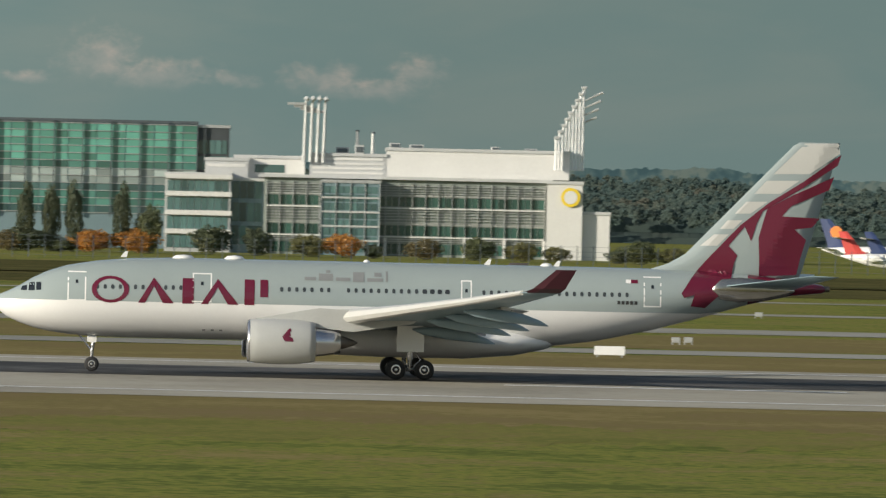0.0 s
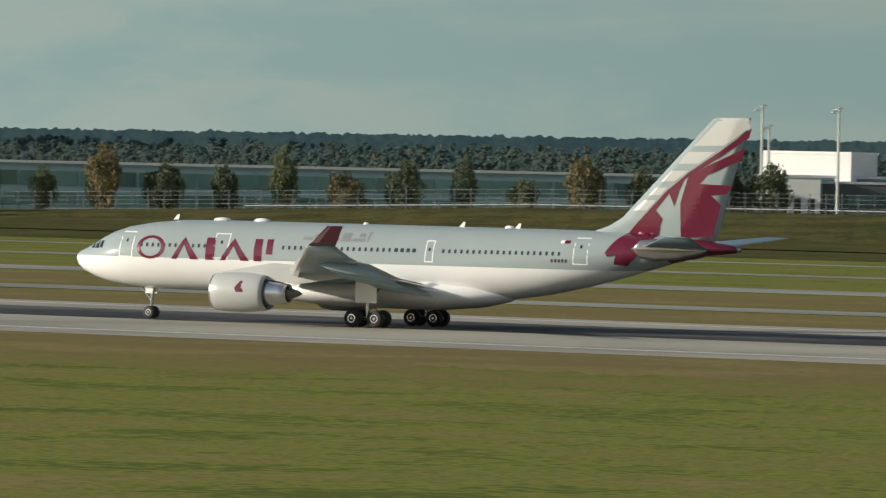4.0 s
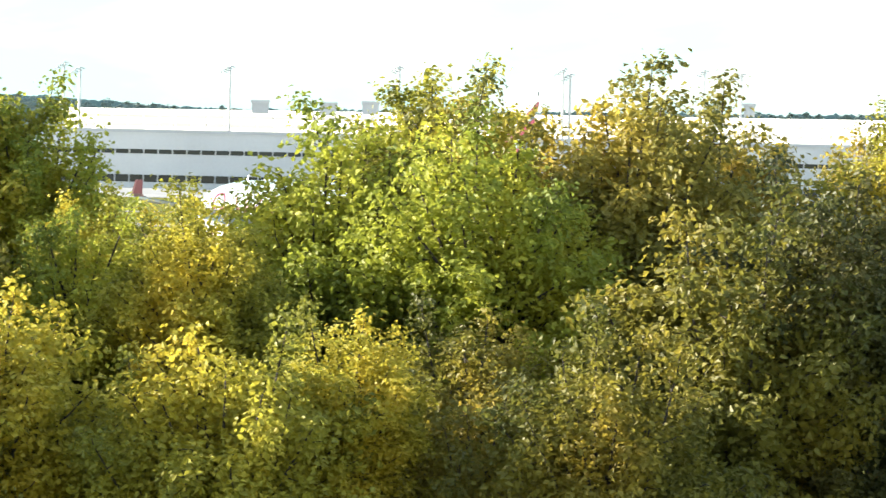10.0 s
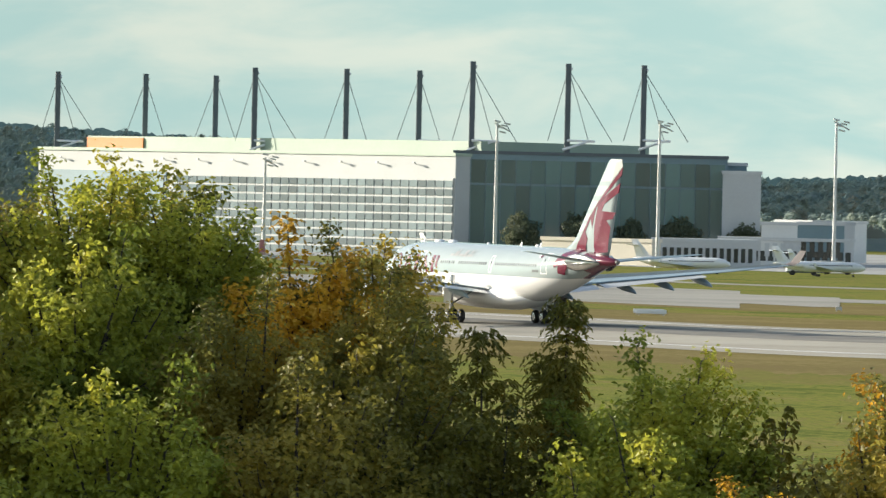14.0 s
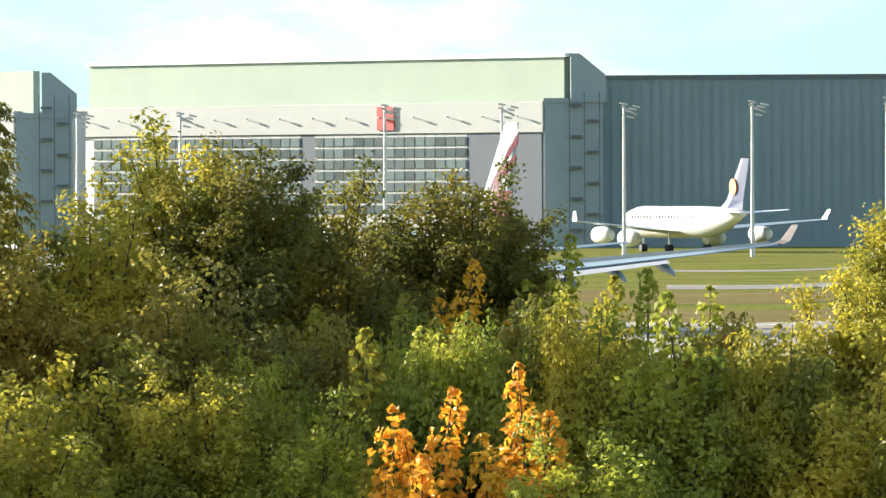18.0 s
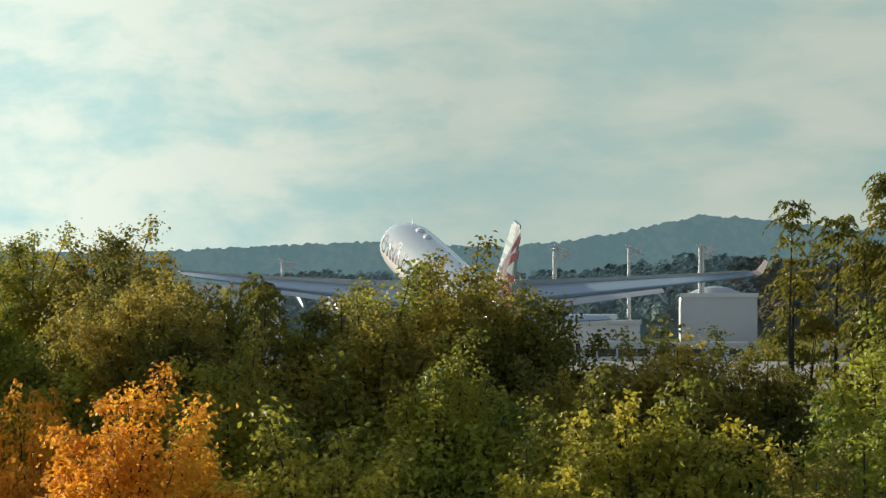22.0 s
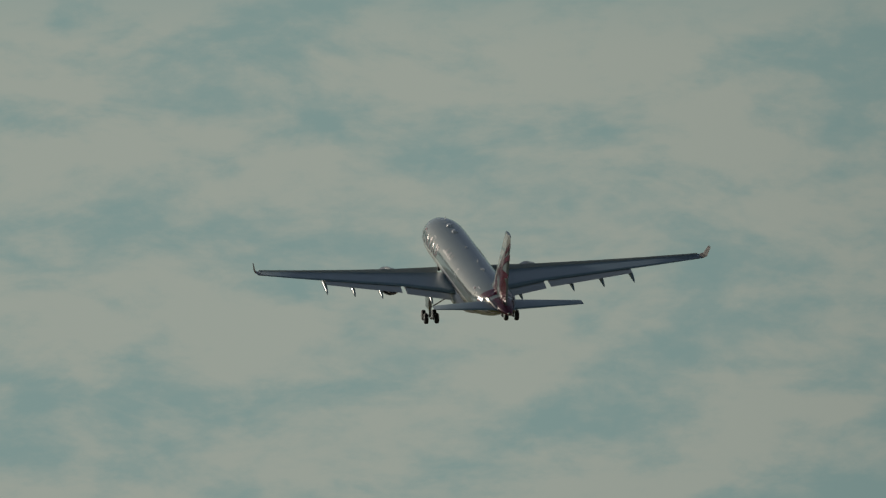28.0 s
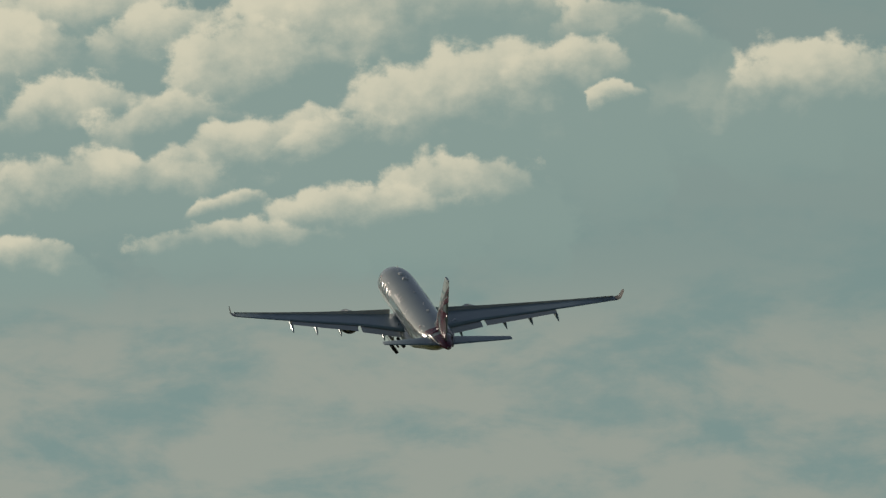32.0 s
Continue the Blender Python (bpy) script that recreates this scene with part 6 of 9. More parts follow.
# the big roof and its tents
forum_box("roof_truss", 158, 1285, 181, 190, 10, DARKWALL, "dark steel roof truss", 4)
forum_box("roof_truss", 190, 1285, 190, 197, 8, DARKWALL, "dark steel roof truss", 4)
forum_bay(285, 1285, 197, 214, 1, 40, DARKPANE, DARKWALL, 0.3)
for i in range(34):
    forum_box("truss_bar", 200 + 32 * i, 202 + 32 * i, 181, 198, 0.4, DARKSTEEL, "", 14.2)
slab = forum_box("roof_slab", 135, 1285, 173, 181, 12, DARKSTEEL, "dark steel roof edge", 4)
for i in range(7):
    xr = 332 + 167.5 * i
    xl = xr - 150
    zl, zh = fz(172, xr), fz(112 + 2.0 * i, xr)
    w = (xr - xl) / 14476.1 * DM
    rel = forum.matrix_world.inverted() @ facing(mb(xr), DM - 12)
    # glazed half dome under a white rib
    bm = bmesh.new()
    rings = []
    for k in range(9):
        a = math.pi / 2 * k / 8
        rings.append((-w * 0.12 - w * 0.88 * math.cos(a), zl + (zh - zl) * math.sin(a)))
    rings += [(-w * 0.06, zl + (zh - zl) * 0.86), (-w * 0.02, zl + (zh - zl) * 0.5), (0, zl)]
    for (xa_, za_), (xb_, zb_) in zip(rings, rings[1:]):
        for dy0, dy1 in ((0, 14),):
            bm.faces.new([bm.verts.new(p) for p in ((xa_, dy0, za_), (xb_, dy0, zb_), (xb_ * 0.9, dy1, zb_), (xa_ * 0.9, dy1, za_))])
            bm.faces.new([bm.verts.new(p) for p in ((xa_, dy0, za_), (xb_, dy0, zb_), (xb_, dy0, zl), (xa_, dy0, zl))])
    part("glass_shell", bm, TEALGLASS, forum, "dark glazed roof shell", m=rel)
    for c in range(1, 7):
        a = math.pi / 2 * c / 8
        part("shell_rib", boxmesh(-w * math.cos(a) - 0.12, -w * math.cos(a) + 0.12, -0.35, 0.1, zl, zl + (zh - zl) * math.sin(a)), STEEL, forum, m=rel)
    part("tent_sail", loft(bmesh.new(), [[(-w * 1.1, -2, zl), (-w * 0.96, -2, zl), (-w * 0.96, -1.2, zl)], [(-w * 1.02, -2, zl + (zh - zl) * 0.42), (-w * 0.88, -2, zl + (zh - zl) * 0.4), (-w * 0.88, -1.2, zl + (zh - zl) * 0.4)], [(-w * 0.78, -2, zl + (zh - zl) * 0.76), (-w * 0.7, -2, zl + (zh - zl) * 0.7), (-w * 0.7, -1.2, zl + (zh - zl) * 0.7)], [(-w * 0.45, -2, zl + (zh - zl) * 0.96), (-w * 0.42, -2, zl + (zh - zl) * 0.93), (-w * 0.42, -1.2, zl + (zh - zl) * 0.93)]]), WHITESTEEL, forum, "white tent sail", m=rel)
    part("tent_rim", tubemesh([(-w * 0.4, -0.8, zl + (zh - zl) * 0.97), (-w * 0.13, -0.8, zh + 0.3), (-w * 0.05, -0.8, zl + (zh - zl) * 0.86), (0.1, -0.8, zl + (zh - zl) * 0.5), (0.6, -0.8, zl)], [0.25, 0.5, 0.75, 0.85, 0.9], 8), WHITESTEEL, forum, "white rim of the roof shell", m=rel)
    part("mast", tubemesh([(1.2, -2, zl - 2), (0.5, -2, zh + 3.2)], [0.5, 0.3], 8), WHITESTEEL, forum, "white roof mast", m=rel)
    part("stay_bar", tubemesh([(-w * 1.1, -2, zh + 0.6), (0.3, -2, zh + 0.2)], [0.3, 0.3], 6), WHITESTEEL, forum, m=rel)
    part("stay_bar", tubemesh([(-w * 1.1, -2, zh - 2.2), (-w * 0.62, -2, zh - 2.4)], [0.22, 0.22], 6), WHITESTEEL, forum, m=rel)
w_ = 60 / 14476.1 * DM
rel = forum.matrix_world.inverted() @ facing(mb(1330), DM - 14)
part("end_sail", loft(bmesh.new(), [[(w_ * 0.15, 0, fz(118, 1330)), (w_ * 0.2, 0.5, fz(118, 1330)), (w_ * 0.1, 1.0, fz(120, 1330))], [(-w_ * 0.25, 0, fz(140, 1330)), (w_ * 0.1, 0.5, fz(142, 1330)), (-w_ * 0.25, 1.0, fz(140, 1330))], [(-w_ * 0.75, 0, fz(165, 1330)), (-w_ * 0.05, 0.5, fz(168, 1330)), (-w_ * 0.75, 1.0, fz(165, 1330))], [(-w_ * 1.0, 0, fz(195, 1330)), (-w_ * 0.35, 0.5, fz(196, 1330)), (-w_ * 1.0, 1.0, fz(195, 1330))]]), TEALGLASS, forum, "dark curved end sail of the roof", m=rel)
forum_box("mast", 162, 170, 108, 170, 0.6, WHITESTEEL, "white roof mast", 14)
for x in (165, 180, 300, 460):
    forum_box("column", x, x + 4, 186, 330, 0.5, STEEL, "slender steel column", 8)

# --- control tower ---
tb, td = 13.318, 2300.0
tower = thing("control_tower", "white concrete control tower with a glazed flared head", "tower", facing(tb, td))
tz = lambda y: 12 + td * math.tan(radians(-0.3945457234796573) + (441 - y) / 14476.1)
n = 28


def ringz(prof, name, mat, label=""):
    bm = bmesh.new()
    loft(bm, [[(r * math.cos(2 * math.pi * j / n), r * math.sin(2 * math.pi * j / n), z) for j in range(n)] for z, r in prof])
    part(name, bm, mat, tower, label, smooth=True)


k = td / 14476.1
ringz([(0, 30 * k), (tz(200), 29.5 * k), (tz(150), 31 * k), (tz(118), 36 * k), (tz(100), 43 * k)], "shaft", PLASTER, "white concrete shaft")
ringz([(tz(100), 52 * k), (tz(98), 56 * k), (tz(64), 62 * k), (tz(62), 58 * k)], "lower_gallery", DARKPANE, "dark glazed gallery")
ringz([(tz(62), 62 * k), (tz(8), 78 * k), (tz(-40), 90 * k), (tz(-42), 84 * k)], "cab", TEALGLASS, "glazed tower head")
for y in (98, 82, 62, 45, 30, 14, -2, -18, -34):
    r = float(np.interp(y, [-42, 62, 63, 100], [91, 63, 64, 57])) * k
    ringz([(tz(y), r), (tz(y) + 0.02, r + 0.35), (tz(y) + 0.5, r + 0.35), (tz(y) + 0.52, r)], "ring_rail", STEEL)
for a in range(0, 360, 15):
    c, s_ = math.cos(radians(a)), math.sin(radians(a))
    part("fin_bar", tubemesh([(63 * k * c, 63 * k * s_, tz(62)), (91 * k * c, 91 * k * s_, tz(-40))], [0.18, 0.18], 5), STEEL, tower)
for dx in (-22, 14):
    part("dark_slot", boxmesh(dx * k, dx * k + 0.35, -30.8 * k, -29 * k, tz(175), tz(112)), DARKWALL, tower)

# --- terminal one: low blue glass and white roof boxes ---
DT = 2350.0
term = block("terminal_building", "low terminal with blue glass front and white roof boxes", "building", 18.422, 11.834, DT, 14.3, 60, BLUEGREY, [(8.0, 13.4)], 60, BLUEGLASS, 0.95, roof=PANEL)
# dark strip stands in for the shade below the terminal glass
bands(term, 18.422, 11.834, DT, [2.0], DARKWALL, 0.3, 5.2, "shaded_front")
mullions(term, 18.422, 11.834, DT, 24, 0, 7.6, PANEL, 0.8, 0.3, "column")
for x0, x1, y0, y1 in [(110, 268, 258, 302), (380, 475, 268, 300), (540, 710, 242, 300), (565, 665, 215, 245), (548, 690, 272, 290), (785, 850, 262, 296), (908, 1000, 288, 312), (1020, 1160, 262, 305), (1030, 1100, 252, 264), (1200, 1240, 278, 308), (1420, 1568, 322, 335)]:
    q = lambda x: 15.716 - math.degrees((x - 784) / 14476.1)
    zz = lambda y, x: 12 + (DT + 8) * math.tan(radians(-0.4489616191920384) + (441 - y + 0.0227 * (x - 784)) / 14476.1)
    xm = (x0 + x1) / 2
    block("roof_box", "white plant room on the terminal roof", "building", q(x0), q(x1), DT + 8, zz(y0, xm) - zz(y1, xm) + 3, 14, PLASTER, base=zz(y1, xm) - 3, roof=PLASTER, turn=-33)
cab = thing("apron_tower", "white apron control room with dark windows", "tower", facing(16.392, DT + 14, 0, -33))
part("window_band", boxmesh(-7.2, 7.2, -1, 12, 29.59, 32.04), DARKPANE, cab, "dark band of windows")
part("roof", boxmesh(-8.2, 8.2, -2, 13, 32.04, 33.34, bevel=0.2), PLASTER, cab)
part("gallery", boxmesh(-7.6, 7.6, -1.6, 12, 25.99, 29.59, bevel=0.2), PLASTER, cab)
block("terminal_shed", "white service building beside the terminal", "building", 18.284, 17.967, DT - 30, 14.19, 20, PLASTER, [(1, 8)], 3, DARKPANE, 0.5)
block("terminal_shed", "dark glazed hall with a pitched roof", "building", 17.955, 17.504, DT - 20, 12.67, 24, DARKWALL, [(1.5, 5), (6, 9)], 10, TEALGLASS, 0.85, roof=STEEL)
block("terminal_shed", "green glazed roof pavilion", "building", 14.406, 14.01, DT + 60, 26.69, 30, DARKWALL, [(16, 20), (21, 25)], 12, GREENGLASS, 0.9, roof=DARKSTEEL)
block("terminal_wing", "long low white terminal wing", "building", 12.75, 10.1, DT + 40, 19.4, 40, PLASTER, [(9.5, 14.2)], 44, BLUEGLASS, 0.92, roof=PLASTER)
for b0, b1, h0 in ((13.2, 13.05, 2.6), (12.58, 12.28, 2.4), (12.3, 12.1, 1.2), (11.5, 11.42, 1.6), (10.9, 10.75, 1.2)):
    block("roof_box", "white plant room on the terminal roof", "building", b0, b1, DT + 46, h0 + (1.0 if b0 > 13 else 0), 8, PLASTER, base=18.6, roof=PLASTER, turn=-33)
block("terminal_wing", "long low terminal wing with blue glass", "building", 28.995, 18.58, 2300, 13.5, 50, BLUEGREY, [(1.5, 5), (7, 11)], 50, TEALGLASS, 0.9, roof=PANEL)



def flag(bearing, d, z0, z1, mat, w=1.9):
    ob = thing("flag", "tall banner flag on a pole", "flag", facing(bearing, d), "banner flags")
    part("pole", tubemesh([(0, 0, 0), (0, 0, z1 + 0.4)], [0.12, 0.08], 6), WHITESTEEL, ob)
    bm = bmesh.new()
    loft(bm, [[(0.1 + w * u, 0.25 * math.sin(5 * u + v_), z0 + (z1 - z0) * v_ + 0.3 * u) for u in (0, 0.25, 0.5, 0.75, 1.0)] + [(0.1 + w * u, 0.05 + 0.25 * math.sin(5 * u + v_), z0 + (z1 - z0) * v_ + 0.3 * u) for u in (1.0, 0.75, 0.5, 0.25, 0)] for v_ in (0, 0.33, 0.66, 1.0)])
    part("cloth", bm, mat, ob, smooth=True)


for i, x in enumerate((655, 672, 695, 716, 737)):
    flag(15.716 - math.degrees((x - 784) / 14476.1), 2200, 8.91, 17.42, (NAVY, CLOTHWHITE, ORANGE, SKYBLUE, SKYBLUE)[i])
for i, x in enumerate((518, 530, 545, 555)):
    flag(5.568 - math.degrees((x - 784) / 14476.1), 1990, 10.81, 18.78, (SKYBLUE, CLOTHWHITE, SKYBLUE, ORANGE)[i])
for i, x in enumerate((652, 664, 676, 750, 765)):
    flag(5.568 - math.degrees((x - 784) / 14476.1), 1990, 11.58, 18.18, (YELLOW, YELLOW, YELLOW, CLOTHWHITE, CLOTHWHITE)[i])
for i, x in enumerate((1048, 1085, 1118, 1155)):
    flag(5.568 - math.degrees((x - 784) / 14476.1), 2000, 10.35, 15.88, YELLOW, 0.9)

# --- fence and service road this side of the terminal ---
strip("service_road", 560, 575, 0.05, ASPHALT, b0=-8, b1=30, label="pale service road by the fence")


def bank_top(b):
    return float(np.interp(b, [5.5, 8, 10.9, 14, 17, 20, 25], [0, 2.2, 4.6, 5.3, 5.4, 5.0, 0]))


bm = bmesh.new()
prev = None
for i in range(391):
    b_ = 5.5 + 0.05 * i
    row_ = [bm.verts.new(spot(b_, centre(b_) * (428 + s_) / 428, 0.03 + bank_top(b_) * g + (0.35 * noise.noise(Vector((b_ * 9, s_ * 0.1, 4))) if 0 < g < 1 else 0))) for s_, g in ((738, 0), (752, 0.25), (768, 0.5), (786, 0.78), (803, 1), (842, 1), (870, 0))]
    if prev:
        for k in range(6):
            bm.faces.new((prev[k], row_[k], row_[k + 1], prev[k + 1]))
    prev = row_
for f in bm.faces:
    if f.normal.z < 0:
        f.normal_flip()
tagged(new("bank", mesh_of("bank", bm, ROUGHGRASS, smooth=True)), "rough dry grass bank under the airport fence", kind="structure")
fence = thing("airfield_fence", "steel mesh fence along the airfield", "fence", kind="")
at_fence = lambda b, h=0.0, s_=808: spot(b, centre(b) * (428 + s_) / 428, bank_top(b) + h)
post_me = mesh_of("post", boxmesh(-0.09, 0.09, -0.09, 0.09, 0, 4.8), DARKSTEEL)
for i in range(240):
    part("post", post_me, DARKSTEEL, fence, m=Matrix.Translation(at_fence(-3.2 + 27 * i / 239)))
for hgt in (0.5, 1.5, 2.5, 3.5, 4.5):
    bm = bmesh.new()
    tube(bm, [at_fence(-3.2 + 27 * i / 180, hgt) for i in range(181)], [0.03] * 181, 4)
    part("rail", bm, DARKSTEEL, fence)
guard = thing("guard_rail", "pale steel guard rail on top of the bank", "guard rail")
part("rail", tubemesh([at_fence(8 + 14 * i / 120, 0.95, 814) for i in range(121)], [0.13] * 121, 6), CONCGREY, guard)
me = mesh_of("post", boxmesh(-0.08, 0.08, -0.08, 0.08, 0, 1.0), DARKSTEEL)
for i in range(90):
    part("post", me, DARKSTEEL, guard, m=Matrix.Translation(at_fence(8.02 + 13.9 * i / 89, 0, 814.5)))
low_wall = thing("road_wall", "long low pale concrete wall behind the fence", "wall")
for i in range(26):
    b_ = 12.2 - 0.09 * i
    if i % 9 == 8:
        continue
    part("wall_panel", boxmesh(-1.32, 1.32, 0, 0.3, 0, 1.5 + 0.4 * (i < 2), bevel=0.04), CONCGREY, low_wall, m=facing(b_, centre(b_) * (428 + 836) / 428, bank_top(b_)))

# --- pier with skylights ---
DP = 1640.0
pier = block("pier_building", "low terminal pier with sloping grey roof and skylights", "building", 30.549, 26.225, DP, 10.47, 35, CORNER, [(1.5, 3.0), (3.6, 5.4)], 44, GREYPANE, 0.8, roof=WHITESTEEL)
for zz in (10.95, 11.7):
    part("roof_rail", boxmesh(-60, 60, 12, 12.4, zz, zz + 0.13), STEEL, pier, "grey rail along the pier roof")
for i in range(31):
    part("rail_post", boxmesh(-60.1 + 4 * i, -59.8 + 4 * i, 12, 12.4, 10.4, 11.8), STEEL, pier)
wp = 2 * DP * math.tan(radians((30.549 - 26.225) / 2))
for i in range(26):
    x = -wp / 2 + wp * (i + 0.5) / 26
    z0_, z1_ = 6.84, 9.79
    bm = bmesh.new()
    loft(bm, [[(x - 1.6, -0.75, z0_), (x - 1.25, -0.75, z0_), (x - 1.25, -0.5, z0_), (x - 1.6, -0.5, z0_)], [(x + 0.6, -0.75, z1_), (x + 0.95, -0.75, z1_), (x + 0.95, -0.5, z1_), (x + 0.6, -0.5, z1_)]])
    part("skylight_pane", loft(bmesh.new(), [[(x - 1.1, -0.55, z0_), (x + wp / 26 - 1.8, -0.55, z0_), (x + wp / 26 - 1.8, -0.3, z0_), (x - 1.1, -0.3, z0_)], [(x + 1.1, -0.55, z1_), (x + wp / 26 + 0.4, -0.55, z1_), (x + wp / 26 + 0.4, -0.3, z1_), (x + 1.1, -0.3, z1_)]]), TEALGLASS, pier, "teal sloping skylight pane")
    part("skylight_rib", bm, WHITESTEEL, pier, "white sloping skylight rib")
pier2 = block("pier_hall", "grey pier hall with tall frames", "building", 29.185, 28.322, DP - 25, 8.05, 30, PANEL, [(0.5, 4.6), (4.9, 6.9)], 10, DARKPANE, 0.86, roof=WHITESTEEL)
mullions(pier2, 29.185, 28.322, DP - 26, 5, 0, 7.82, WHITESTEEL, 0.6, 0.35, "column")
wall_w = thing("noise_wall", "long pale panel wall by the apron", "wall", facing(26.146, DP - 60))
ww = 98.23
me = mesh_of("panel", boxmesh(-1.9, 1.9, 0, 0.3, 0, 4.4, bevel=0.05), PANEL)
for i in range(int(ww / 4)):
    part("panel", me, PANEL, wall_w, m=Matrix.Translation((-ww / 2 + 4 * i, 0, 0)))
canopy = thing("apron_canopy", "white flat canopy on columns", "canopy", facing(30.154, DP + 30))
part("roof", boxmesh(-9, 9, 0, 12, 7.83, 8.64, bevel=0.1), WHITESTEEL, canopy)
for x in (-8, -3, 3, 8):
    part("column", boxmesh(x - 0.25, x + 0.25, 0.5, 1.0, 0, 7.83), WHITESTEEL, canopy)
block("apron_building", "pale apron building with a white roof edge", "building", 30.301, 29.865, DP + 40, 8.88, 20, BLUEGREY, [(1, 5)], 12, TEALGLASS, 0.9, roof=WHITESTEEL)
block("apron_building", "small apron building with a flat white roof", "building", 25.307, 24.872, 1900, 11.93, 18, DARKWALL, [(4, 8)], 8, TEALGLASS, 0.9, roof=WHITESTEEL)
block("apron_building", "low grey apron building", "building", 25.651, 24.096, 1950, 8.02, 30, PANEL, [(1, 4)], 30, DARKPANE, 0.8)
block("apron_building", "low white apron building", "building", 26.64, 26.304, 2000, 12.48, 18, PLASTER, [(2, 4)], 6, DARKPANE, 0.8)
tank = thing("radome", "small white radome on the apron", "radome", facing(30.284, 1500))
bm = bmesh.new()
bmesh.ops.create_uvsphere(bm, u_segments=16, v_segments=10, radius=0.95)
bmesh.ops.translate(bm, verts=bm.verts, vec=(0, 0, 5.28))
part("dome", bm, WHITESTEEL, tank, smooth=True)
part("stand", tubemesh([(0, 0, 0), (0, 0, 5.28)], [0.5, 0.45], 10), PANEL, tank)
# the green mound with its look-out box
MOUND = ground_paint("rough green slope", [(0.05, 0.06, 0.032), (0.066, 0.076, 0.036), (0.088, 0.092, 0.042)], 0.03, 0.4)
mound = thing("grass_mound", "steep green mound behind the pier", "mound", facing(27.531, 2100))
bm = bmesh.new()
ends = [((-58, 62), (-9.5, 62)), ((1, -2), (0.5, 52)), ((52, 62), (5.5, 62)), ((0, 124), (0, 78))]
loft(bm, [[tuple(Vector(a).lerp(Vector(c), g)) + (20.6 * g,) for (a, c) in ends] for g in (0, 0.5, 1.0)])
bmesh.ops.subdivide_edges(bm, edges=bm.edges, cuts=5, use_grid_fill=True)
for v in bm.verts:
    v.co += 0.5 * noise.noise_vector(v.co * 0.15) * (1 if v.co.z > 0.5 else 0)
part("slope", bm, MOUND, mound)
part("path_rail", tubemesh([(-20, 44, 16.6), (-9, 42, 16.8), (0.5, 40.5, 16.9)], [0.14] * 3, 6), STEEL, mound, "pale rail across the slope")
# chimneys
for t_ in [(30.992, 17.22), (30.917, 17.3), (30.842, 17.19), (30.312, 17.02), (30.256, 16.72), (30.201, 17.14), (29.928, 16.7)]:
    ob = thing("chimney", "slim white chimney pipe", "chimney", facing(t_[0], 2600), "chimneys")
    part("pipe", tubemesh([(0, 0, 0), (0, 0, t_[1])], [0.5, 0.45], 10), PLASTER, ob)
    part("cap", tubemesh([(0, 0, t_[1]), (0, 0, t_[1] + 0.6)], [0.6, 0.6], 10), STEEL, ob)
block("long_shed", "long low white shed before the woods", "building", 32.686, 31.182, 2500, 12.07, 40, PANEL, [(1, 4)], 24, TEALGLASS, 0.8, roof=PLASTER)
block("long_shed", "long low white shed before the woods", "building", 32.817, 31.472, 2500, 11.08, 40, PANEL, [(1, 4)], 24, TEALGLASS, 0.8, roof=PLASTER)
block("metal_hangar", "plain blue grey metal hangar", "building", 34.392, 33.434, 2000, 13.5, 50, BLUEGREY, [(2, 7)], 6, DARKWALL, 0.5)

# --- glazed offices by the second terminal ---
DG = 1800.0
for nm, xl, xr, yt, cols_, rws in (("a", 505, 602, 178, 12, 5), ("b", 602, 655, 208, 4, 5), ("c", 655, 716, 206, 5, 5), ("d", 716, 935, 192, 24, 5), ("e", 935, 1118, 190, 20, 5), ("f", 1118, 1198, 200, 9, 5)):
    q = lambda x: 36.007 - math.degrees((x - 784) / 14476.1)
    zq = lambda y, x: 12 + DG * math.tan(radians(-0.646743898309358) + (441 - y + 0.0227 * (x - 784)) / 14476.1)
    top = zq(yt + 14, (xl + xr) / 2)
    step = (top - 6) / rws
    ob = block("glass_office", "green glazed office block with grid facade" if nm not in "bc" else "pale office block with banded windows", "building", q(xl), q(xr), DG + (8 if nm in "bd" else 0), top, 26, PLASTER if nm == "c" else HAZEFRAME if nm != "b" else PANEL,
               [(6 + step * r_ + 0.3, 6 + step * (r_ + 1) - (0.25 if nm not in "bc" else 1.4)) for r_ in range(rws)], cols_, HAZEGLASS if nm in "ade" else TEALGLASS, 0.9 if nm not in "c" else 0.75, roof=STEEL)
    if nm in "adef":
        bands(ob, q(xl), q(xr), DG + (8 if nm in "bd" else 0), [6 + step * r_ - 0.1 for r_ in range(rws + 1)], PANEL, 0.9, 0.28, "floor_edge")
        mullions(ob, q(xl), q(xr), DG + (8 if nm in "bd" else 0) - 0.2, max(3, cols_ // 4), 0, top - 0.5, STEEL, 0.5, 0.14)
        bands(ob, q(xl), q(xr), DG + (8 if nm in "bd" else 0) - 0.3, [0.8, 2.6, 4.4], TEALGLASS, 0.3, 1.3, "podium_glass")
    if nm in "ade":
        block("", "", "", q(xl + 22), q(xr - 22), DG + 4, zq(yt, xl) - top, 14, DARKWALL, [(0.4, 1.6)], 8, TEALGLASS, 0.8, base=top, parent=ob, roof=WHITESTEEL, eaves=1.2)
for x, y in ((957, 138), (972, 138), (1005, 138), (636, 184), (646, 184)):
    ob = thing("antenna_mast", "thin roof antenna mast", "antenna", facing(q(x), DG + 8))
    part("pole", tubemesh([(0, 0, zq(200, x)), (0, 0, zq(y, x))], [0.16, 0.1], 6), DARKSTEEL, ob)
    part("bracket", boxmesh(-0.35, 0.35, -0.2, 0.2, zq(y + 18, x), zq(y + 10, x)), STEEL, ob)
